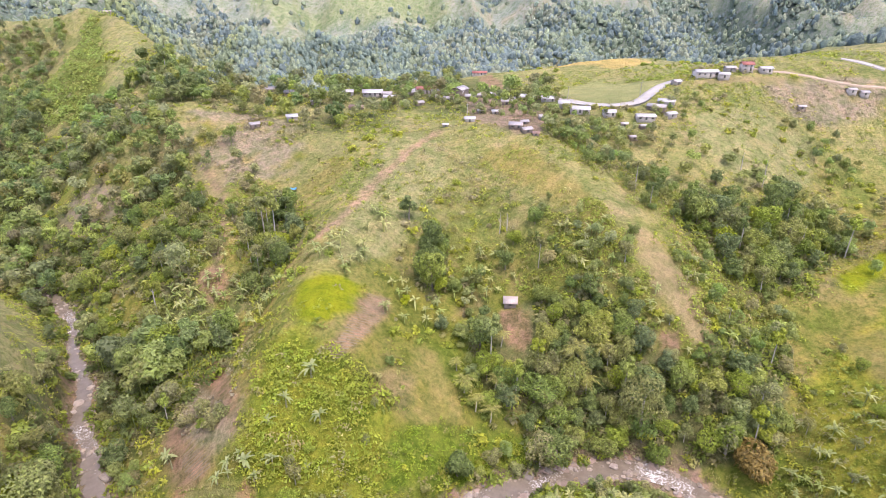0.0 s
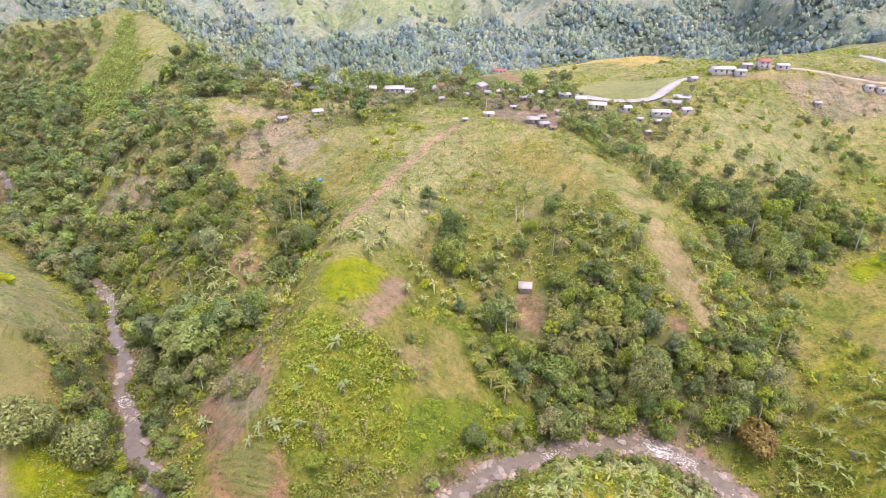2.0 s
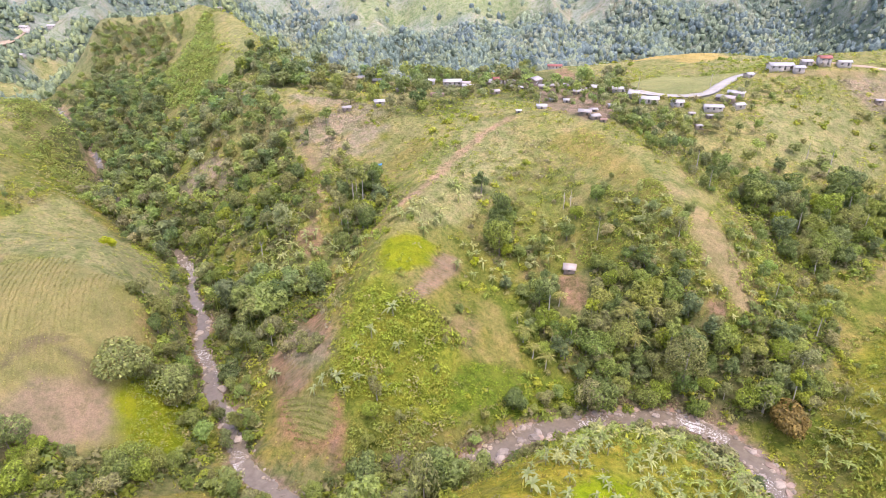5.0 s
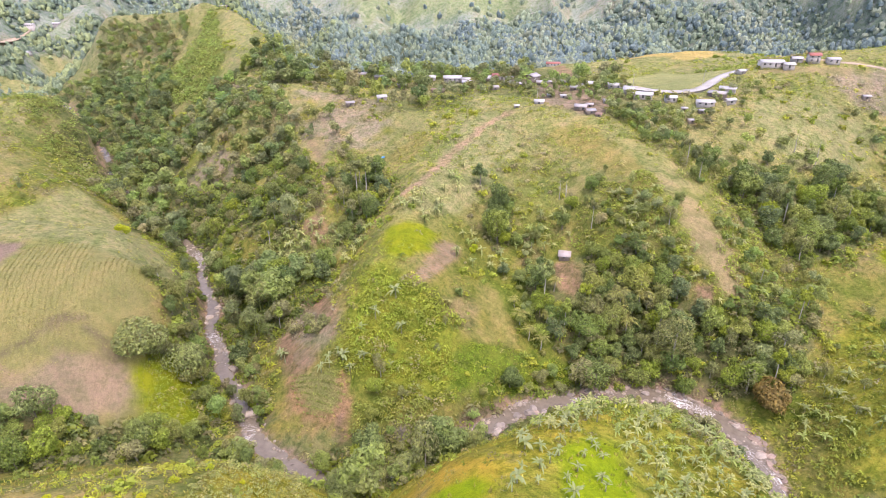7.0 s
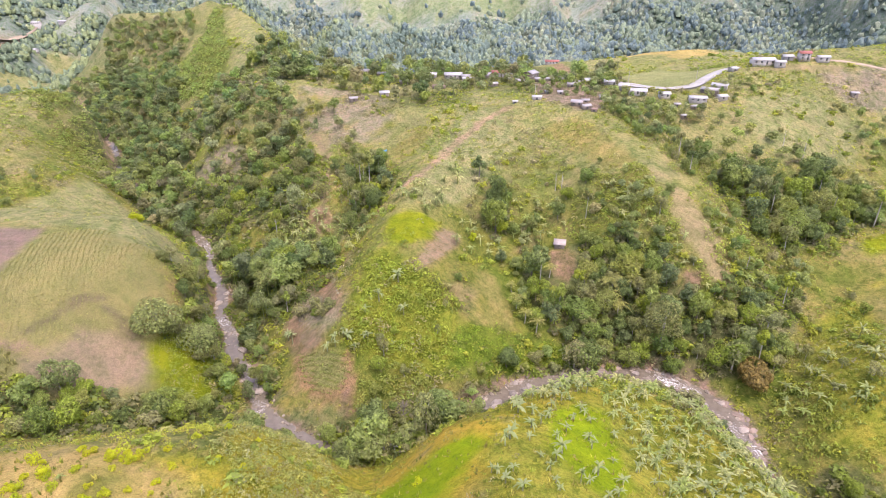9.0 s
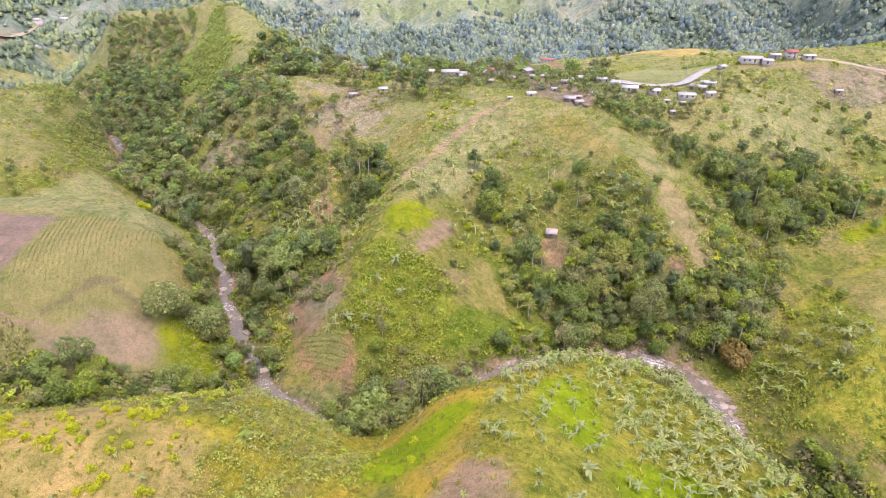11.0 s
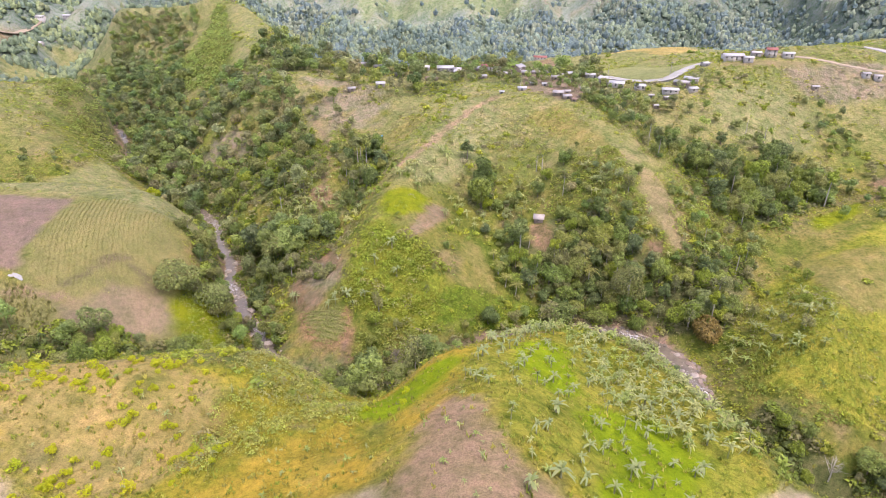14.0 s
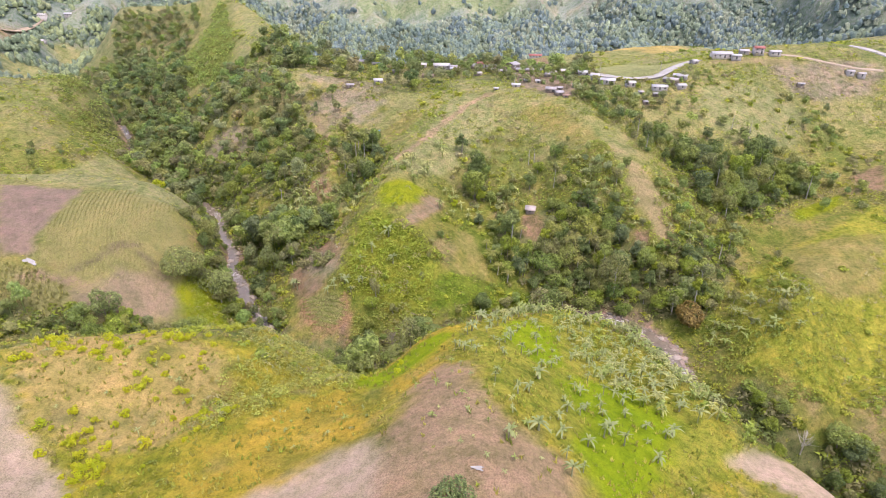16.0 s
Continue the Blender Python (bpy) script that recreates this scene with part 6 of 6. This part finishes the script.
stand(make_bare_tree("dead_tree", 223, "bleached dead trunk on the slope", BARK_PALE, 7.0, 1.5, 6), 22.5, 184.8)
stand(make_bare_tree("dead_tree", 224, "tall bleached dead trunk on the grassy hillside", BARK_PALE, 12.0, 0.9, 5), 129.1, 219)
stand(make_bare_tree("dead_tree", 225, "thin bleached dead trunk on the grassy hillside", BARK_PALE, 7.5, 0.7, 4), 122.5, 225.7)
stand(make_tree("lime_bush", 216, "large bright yellow-green bush on the edge of the field", LEAF_LIME, BARK, 4.6, 3.2, 4.2, 760, 0.51, 9, 0.12), -140, 140)
palm = make_palm(230, 4.6)
stand(palm, 13, 122)
for x, y, s in ((39.4, 135.6, 1.4), (44.6, 135.6, 1.4), (9, 124, 0.9), (6, 128, 1.0), (15, 130, 0.95), (10, 132, 0.8), (19, 126, 0.85), (4, 134, 0.7), (17.5, 143, 0.9), (38, 132, 1.25), (41, 130, 1.1), (46, 140, 1.1), (30, 140, 1.0)):
    copy_thing(palm, pose(x, y, at(x, y), 0, 0, x * 40) @ Matrix.Diagonal((s, s, s, 1)))

# ---------------------------------------------------------------- boulders in the streams
def make_boulder(seed):
    r = np.random.default_rng(seed)
    bm = bmesh.new()
    bmesh.ops.create_icosphere(bm, subdivisions=2, radius=1)
    for v in bm.verts:
        n = noise.noise(v.co * 1.3 + Vector((seed, 0, 0)))
        v.co *= 1 + 0.35 * n
        v.co.z *= 0.62
    me = bpy.data.meshes.new("boulder")
    bm.to_mesh(me)
    bm.free()
    me.materials.append(ROCK)
    return me


rocks = [make_boulder(300 + k) for k in range(5)]
for line, count in ((STREAM_WEST[3:], 130), (STREAM_EAST[:12], 150)):
    p = np.array(resampled(line, 1.0))[:, :2]
    for _ in range(count):
        i = int(rng.integers(1, len(p) - 1))
        d = p[i + 1] - p[i - 1]
        side = np.array((-d[1], d[0])) / np.hypot(*d)
        q = p[i] + side * rng.choice((-1, 1)) * abs(rng.normal(2.3, 1.0))
        s = 0.25 + 1.2 * rng.uniform(0, 1) ** 2.6
        ob = new("boulder", rocks[int(rng.integers(5))])
        ob.matrix_basis = pose(q[0], q[1], at(q[0], q[1]) + s * 0.12, 0, 0, rng.uniform(0, 360)) @ Matrix.Diagonal((s * 1.3, s, s, 1))
        tagged(ob, "pale worn boulder in the stream bed", "boulder", "stream boulders")

# flat reddish slabs along the bend of the river
slabs = [r.copy() for r in rocks]
for me in slabs:
    me.name = "flat_rock"
    me.materials[0] = SLAB
p = np.array(resampled(STREAM_EAST[3:10], 1.0))[:, :2]
for _ in range(60):
    i = int(rng.integers(1, len(p) - 1))
    d = p[i + 1] - p[i - 1]
    side = np.array((-d[1], d[0])) / np.hypot(*d)
    q = p[i] + side * rng.choice((-1, 1), p=(0.35, 0.65)) * rng.uniform(2.2, 4.6)
    s = rng.uniform(0.45, 1.25)
    ob = new("flat_rock", slabs[int(rng.integers(5))])
    ob.matrix_basis = pose(q[0], q[1], at(q[0], q[1]) + 0.1, rng.uniform(-8, 8), 0, rng.uniform(0, 360)) @ Matrix.Diagonal((s * 1.5, s, s * 0.55, 1))
    tagged(ob, "flat reddish rock on the river bank", "rock", "river rocks")

pebble = []
bm = bmesh.new()
bmesh.ops.create_icosphere(bm, subdivisions=1, radius=0.5)
ball = np.array([[v.co[:] for v in f.verts] for f in bm.faces]).reshape(-1, 3)
bm.free()
for line, count, wide in ((STREAM_WEST[2:], 800, 2.2), (STREAM_EAST[:12], 900, 2.9)):
    p = np.array(resampled(line, 1.0))[:, :2]
    i = rng.integers(1, len(p) - 1, size=count)
    d = p[i + 1] - p[i - 1]
    side = np.c_[-d[:, 1], d[:, 0]] / np.hypot(d[:, 0], d[:, 1])[:, None]
    q = p[i] + side * (rng.choice((-1, 1), count) * abs(rng.normal(wide, 0.9, count)))[:, None]
    pebble += [(a, b, 0.4 + 1.3 * rng.uniform() ** 2.5, *(np.array((0.235, 0.195, 0.155)) * rng.uniform(0.6, 1.3))) for a, b in q]
stones = joined_crowns("stream_stones", np.array(pebble), [ball * rng.uniform(0.7, 1.3, 3) * (1, 1, 0.7) for _ in range(5)], "countless brown and grey stones along the streams")
stones.data.materials[0] = STONES

# ---------------------------------------------------------------- ploughed plot and maize
def furrows(name, outline, turn, gap, label, wide=0.24):
    """Ridges of turned earth across an outline, each a part of the plot."""
    o = np.array(outline)
    c = o.mean(0)
    thing = tagged(new(name), label, "field")
    d, s = np.array((math.cos(turn), math.sin(turn))), np.array((-math.sin(turn), math.cos(turn)))
    for k in np.arange(-30, 30, gap):
        t = np.arange(-40, 40, 0.8)
        p = c + s * k + d * t[:, None] + s * (0.1 * np.sin(t[:, None] * 0.5 + k))
        p = p[inside(p[:, 0], p[:, 1], outline)]
        if len(p) < 4:
            continue
        top = height(p[:, 0], p[:, 1])
        jag = rng.uniform(0.05, 0.18, len(p))
        a, b = p + s * wide, p - s * wide
        v = np.stack([np.c_[a, height(a[:, 0], a[:, 1]) - 0.12], np.c_[p, top + jag], np.c_[b, height(b[:, 0], b[:, 1]) - 0.12]], 1).reshape(-1, 3)
        i = np.arange(len(v)).reshape(-1, 3)
        q = np.stack([i[:-1, :-1], i[:-1, 1:], i[1:, 1:], i[1:, :-1]], -1).reshape(-1, 4)
        part("furrow", mesh_of("furrow", v, q, EARTH_ROW), thing)
    return thing


furrows("turned_plot", [(-67.3, 111.7), (-56.7, 104.7), (-55, 98.9), (-61.2, 100.1), (-65.4, 105.4)], 0.35, 1.1, "small brown turned plot beside the banana clump", 0.3)
furrows("ploughed_plot", [o for kind, o in PATCHES if kind == "soil"][0], 0.3, 0.9, "small ploughed plot with reddish-brown furrows on the spur")


def crop_rows(name, outline, turn, gap, step, size, colour, label):
    o = np.array(outline)
    c = o.mean(0)
    d, s = np.array((math.cos(turn), math.sin(turn))), np.array((-math.sin(turn), math.cos(turn)))
    k, t = np.meshgrid(np.arange(-60, 60, gap), np.arange(-60, 60, step))
    p = c + s * k.reshape(-1, 1) + d * t.reshape(-1, 1) + rng.normal(0, 0.12, (k.size, 2))
    p = p[inside(p[:, 0], p[:, 1], outline)]
    for kind, bald in PATCHES:
        if kind in ("fallow", "plough"):
            p = p[~inside(p[:, 0] + rng.normal(0, 1.5, len(p)), p[:, 1] + rng.normal(0, 1.5, len(p)), bald)]
    p = p[(rng.uniform(0, 1, len(p)) < 0.88) & (fbm(p[:, 0] / 9, p[:, 1] / 9, 3, 63) > 0.3)]
    tint = np.array(colour) * rng.uniform(0.75, 1.25, (len(p), 1))
    joined_crowns(name, np.c_[p, rng.uniform(0.8, 1.3, len(p)) * size, tint], [tuft_template(180 + j) for j in range(5)], label)


crops = [o for kind, o in PATCHES if kind == "corn"]
crop_rows("young_maize", crops[0], 2.0, 1.45, 0.5, 0.5, (0.285, 0.275, 0.085), "rows of young maize on the western hill")
crop_rows("maize_strip", crops[1], 2.0, 1.9, 0.7, 1.5, (0.3, 0.29, 0.1), "strip of taller maize below the field")
plot = [o for kind, o in PATCHES if kind == "rows"][0]
crop_rows("vegetable_rows", plot, -0.2, 1.5, 0.35, 0.75, (0.27, 0.31, 0.08), "green vegetable rows in a small plot")

# ---------------------------------------------------------------- houses
def box(sx, sy, sz, cx=0.0, cy=0.0, cz=0.0):
    v = np.array([(x, y, z) for x in (-0.5, 0.5) for y in (-0.5, 0.5) for z in (-0.5, 0.5)]) * (sx, sy, sz) + (cx, cy, cz)
    return v, np.array([(0, 1, 3, 2), (4, 6, 7, 5), (0, 4, 5, 1), (2, 3, 7, 6), (0, 2, 6, 4), (1, 5, 7, 3)])


def sheet_roof(w, d, z, pitch, over=0.45, thick=0.07):
    """A gable roof of two sloping sheets, ridge along x."""
    rise = d / 2 * pitch
    out = []
    for s in (-1, 1):
        y0, y1 = 0.0, s * (d / 2 + over)
        z0, z1 = z + rise, z - over * pitch
        x = w / 2 + over
        v = np.array([(-x, y0, z0), (x, y0, z0), (x, y1, z1), (-x, y1, z1)])
        v = np.r_[v, v + (0, 0, thick)]
        out.append((v, np.array([(0, 1, 2, 3), (7, 6, 5, 4), (0, 4, 5, 1), (1, 5, 6, 2), (2, 6, 7, 3), (3, 7, 4, 0)])))
    return out


def make_house(name, x, y, turn, w, d, h, roof, wall, label, pitch=0.42, storeys=1):
    thing = tagged(new(name), label, "house", "village houses")
    z = min(at(x + a * w / 2, y + b * d / 2) for a in (-1, 1) for b in (-1, 1))
    zt = max(at(x + a * w / 2, y + b * d / 2) for a in (-1, 1) for b in (-1, 1))
    deep = (zt - z) / 2
    plinth = min(deep, 0.6)
    thing.matrix_basis = pose(x, y, (z + zt) / 2 - 0.1, 0, 0, turn)
    top = plinth + h
    v, q = box(w, d, top + deep + 0.4, 0, 0, (top - deep - 0.4) / 2)
    gable = []
    for s in (-1, 1):
        gx = s * w / 2
        g = np.array([(gx, -d / 2, top), (gx, d / 2, top), (gx, 0, top + d / 2 * pitch), (gx - s * 0.1, 0, top + d / 2 * pitch)])
        gable.append((g, np.array([(0, 1, 2, 3)])))
    part("wall", mesh_of("wall", *joined([(v, q)] + gable), wall), thing)
    for sheet in sheet_roof(w, d, top, pitch):
        part("roof", mesh_of("roof", *sheet, roof), thing)
    n = max(1, int(w / 2.6))
    for lev in range(storeys):
        for k in range(n):
            wx = (k + 0.5) / n * w - w / 2
            zc = plinth + h / storeys * (lev + 0.55)
            for face in (-1, 1):
                if k == n // 2 and lev == 0 and face == -1:
                    tall = min(1.9, h * 0.85)
                    v, q = box(0.85, 0.06, tall, wx, -d / 2 - 0.02, plinth + tall / 2)
                    part("door", mesh_of("door", v, q, DARK), thing)
                else:
                    v, q = box(1.0, 0.06, min(0.9, h / storeys * 0.4), wx, face * (d / 2 + 0.02), zc)
                    win = part("window", mesh_of("window", v, q, DARK), thing)
                    v, q = box(1.2, 0.1, 0.08, wx, face * (d / 2 + 0.05), zc - 0.5)
                    part("sill", mesh_of("sill", v, q, wall), win)
    return thing


def village(label, roof, wall, *rows):
    for x, y, turn, w, d, h in rows:
        make_house("house", x, y, turn, w * 0.8, d * 0.82, h * 0.55, roof, wall, label)


make_house("hillside_hut", 21.5, 157.5, -6, 3.8, 3.4, 1.1, ROOF_PINK, WALL_WOOD, "small hut with a sun-bleached sheet roof on the slope", 0.75)
village("small house with a white sheet roof among trees", ROOF_WHITE, WALL, (-71, 268, 20, 6, 5, 2.6), (-38, 314, 5, 13, 7, 3.6), (-52, 316, 5, 8, 6, 3.2), (-28, 303, -8, 7, 5, 3.2), (33, 293, -5, 8, 6, 3.4), (-22, 352, 0, 7, 5, 2.6),
        (8.5, 312, -20, 7, 6, 3.0), (25, 335, 0, 8, 5, 2.8), (1, 249.5, 10, 2.6, 2.2, 1.8), (12, 256, 0, 5.5, 4, 2.6), (18.5, 276, 0, 4, 3, 2.2), (25, 274, 0, 3.5, 3, 2.4),
        (40.5, 300, -5, 8.5, 6, 3.0), (46, 320, 0, 6, 5, 2.8), (46, 262, 10, 4.5, 3.5, 2.2))
village("roadside house with a pale sheet roof", ROOF_WHITE, WALL, (58, 276, -15, 6, 6, 3.6), (64, 268, -10, 11, 6, 3.2), (76, 262, 0, 6.5, 5, 2.8), (91, 256.5, -3, 10, 5, 2.8),
        (105, 271, -25, 9, 5, 3.0), (103, 259, 20, 6, 4, 2.6), (53, 290, -5, 9, 5, 2.8), (118, 296, 30, 5, 4, 2.8))
village("house with a grey weathered sheet roof", ROOF_GREY, WALL_WOOD, (-87, 262, 30, 5, 4, 2.6), (-98, 330, 0, 8, 6, 2.8), (-84, 318, 15, 7, 5, 2.6), (-17, 322, 25, 8, 5, 2.6), (-15, 312, 25, 8, 5, 2.6),
        (9, 313, 60, 10, 8, 5.6), (31, 241.5, -10, 6.5, 5, 2.6), (35, 237, 20, 5, 4, 2.4), (99, 266, -35, 10, 5, 2.6), (80.5, 252, 0, 3, 2.5, 2.0), (88, 250, 15, 3.2, 2.5, 2.0), (82, 242, 10, 4, 2.8, 1.8),
        (174, 279, 0, 4, 3, 2.2), (0, 345, 20, 8, 6, 2.8))
village("tiny tin-roofed shack between the trees", ROOF_GREY, WALL_WOOD, (-5, 300, 10, 5, 4, 2.4), (3, 296, -10, 6, 4, 2.6), (-12, 290, 30, 5, 4, 2.4), (14, 300, 0, 6, 5, 2.6), (20, 310, 20, 6, 4, 2.6),
        (-30, 312, 0, 6, 5, 2.6), (-36, 320, 15, 5, 4, 2.4), (32, 290, 0, 6, 4, 2.4), (-5, 318, 40, 6, 5, 2.8), (-66, 300, 10, 6, 4, 2.4), (30, 318, 0, 6, 5, 2.6), (36, 252, 10, 4, 3, 2.0))
village("low house with a rusted brown roof", ROOF_BROWN, WALL_WOOD, (-43.5, 290, -5, 8.5, 5, 2.6), (50, 296, -5, 5, 4, 2.6), (38.5, 234, 0, 3, 2.6, 1.8), (-20, 340, 10, 6, 5, 2.6))
village("house with a red sheet roof", ROOF_RED, WALL, (-11, 317, 15, 9, 6, 4.6), (27, 436, 0, 13, 6, 3.0))
village("small kiosk with a teal roof by the road", ROOF_TEAL, WALL_WOOD, (46, 298, -5, 4, 3.5, 2.4))
village("far white-roofed house on the distant hillside", ROOF_WHITE, WALL, (-612, 657, 10, 13, 9, 4.0), (-598, 652, -10, 11, 8, 3.8), (-567, 648, 20, 11, 8, 3.8), (-540, 560, 0, 10, 7, 3.6))
make_house("school", 135, 303, 2, 11.5, 6, 2.3, ROOF_WHITE, WALL, "long white school building with a white roof on the hilltop", 0.35)
make_house("school", 142.5, 299, -4, 5, 4.4, 2.0, ROOF_WHITE, WALL, "white school building with a white roof on the hilltop", 0.35)
make_house("school_shed", 149.5, 308, 0, 5, 3.6, 2.2, ROOF_WHITE, WALL, "open white shed on the hilltop")
make_house("hall", 157, 306, 0, 5.6, 4.2, 3.4, ROOF_RED, WALL, "two-storey hall with a red roof on the hilltop", 0.5, 2)
make_house("school_shed", 166, 304, 0, 6, 3.4, 2.0, ROOF_WHITE, WALL, "low white shed on the hilltop")
make_house("hilltop_hut", -243, 445, 10, 5, 3.6, 1.9, ROOF_PINK, WALL_WOOD, "small hut on the peak of the ridge")
for x, y in ((205, 292), (211, 291)):
    make_house("roadside_shed", x, y, 0, 3.8, 3, 1.5, ROOF_GREY, WALL, "low grey shed beside the hilltop road")


def make_tarp(name, x, y, turn, w, d, mat, label):
    """A sagging sheet on four poles."""
    thing = tagged(new(name), label, "shelter")
    thing.matrix_basis = pose(x, y, at(x, y), 0, 0, turn)
    u, t = np.meshgrid(np.linspace(-1, 1, 7), np.linspace(-1, 1, 5))
    z = 2.0 - 0.35 * (1 - u ** 2) - 0.5 * abs(t)
    v = np.c_[(u * w / 2).ravel(), (t * d / 2).ravel(), z.ravel()]
    i = np.arange(35).reshape(5, 7)
    q = np.stack([i[:-1, :-1], i[:-1, 1:], i[1:, 1:], i[1:, :-1]], -1).reshape(-1, 4)
    v2 = v - (0, 0, 0.04)
    part("sheet", mesh_of("sheet", *joined([(v, q), (v2, q[:, ::-1])]), mat, True), thing)
    for a in (-1, 1):
        for b in (-1, 1):
            pv, pq = tube([(a * w / 2, b * d / 2, -0.6), (a * w / 2, b * d / 2, 1.5)], [0.05, 0.05], 5)
            part("pole", mesh_of("pole", pv, pq, BARK), thing)


make_tarp("tarp_shelter", -60.3, 218.1, 15, 2.3, 1.9, TARP_BLUE, "blue tarpaulin shelter in the dry field")
make_tarp("tarp_shelter", -199.9, 295.6, 0, 3.2, 3.0, TARP_WHITE, "white sheet shelter on the wooded slope")


def make_heap(name, x, y, w, mat, label, seed):
    """A low crumpled sheet laid on the ground."""
    r = np.random.default_rng(seed)
    n = 9
    u, t = np.meshgrid(np.linspace(-1, 1, n), np.linspace(-1, 1, n))
    a = 1 + 0.25 * np.sin(3 * np.arctan2(t, u) + seed)
    px, py = x + u * w / 2 * a, y + t * w / 5 * a
    z = height(px, py) + 0.12 + r.uniform(0, 0.22, px.shape)
    v = np.c_[px.ravel(), py.ravel(), z.ravel()]
    i = np.arange(n * n).reshape(n, n)
    q = np.stack([i[:-1, :-1], i[:-1, 1:], i[1:, 1:], i[1:, :-1]], -1).reshape(-1, 4)
    v2 = v.copy()
    v2[:, 2] -= 0.35
    me = mesh_of(name, *joined([(v, q), (v2, q[:, ::-1])]), mat)
    return tagged(new(name, me), label, "plastic sheet")


make_heap("plastic_sheet", -141.5, 68.3, 3.6, TARP_WHITE, "white plastic sheet spread at the edge of the field", 3)
make_heap("plastic_sheet", 9.6, -19.7, 1.6, TARP_WHITE, "crumpled white plastic on the bare crest", 5)


def make_pole(x, y, tall=7.0):
    """A leaning utility pole with a crossarm and insulators."""
    thing = tagged(new("utility_pole"), "grey utility pole with a crossarm beside the village road", "pole", "utility poles")
    thing.matrix_basis = pose(x, y, at(x, y), 1.5, 1, 20)
    v, q = tube([(0, 0, -0.5), (0, 0, tall * 0.5), (0, 0, tall)], [0.14, 0.12, 0.09], 7)
    part("post", mesh_of("post", v, q, BARK_PALE, True), thing)
    v, q = box(1.6, 0.1, 0.1, 0, 0.1, tall - 0.5)
    arm = part("crossarm", mesh_of("crossarm", v, q, BARK_PALE), thing)
    for k in (-0.7, 0.0, 0.7):
        v, q = tube([(k, 0.1, tall - 0.46), (k, 0.1, tall - 0.25)], [0.05, 0.03], 5)
        part("insulator", mesh_of("insulator", v, q, DARK), arm)


for x, y in ((62, 288), (96, 283), (11, 262)):
    make_pole(x, y)
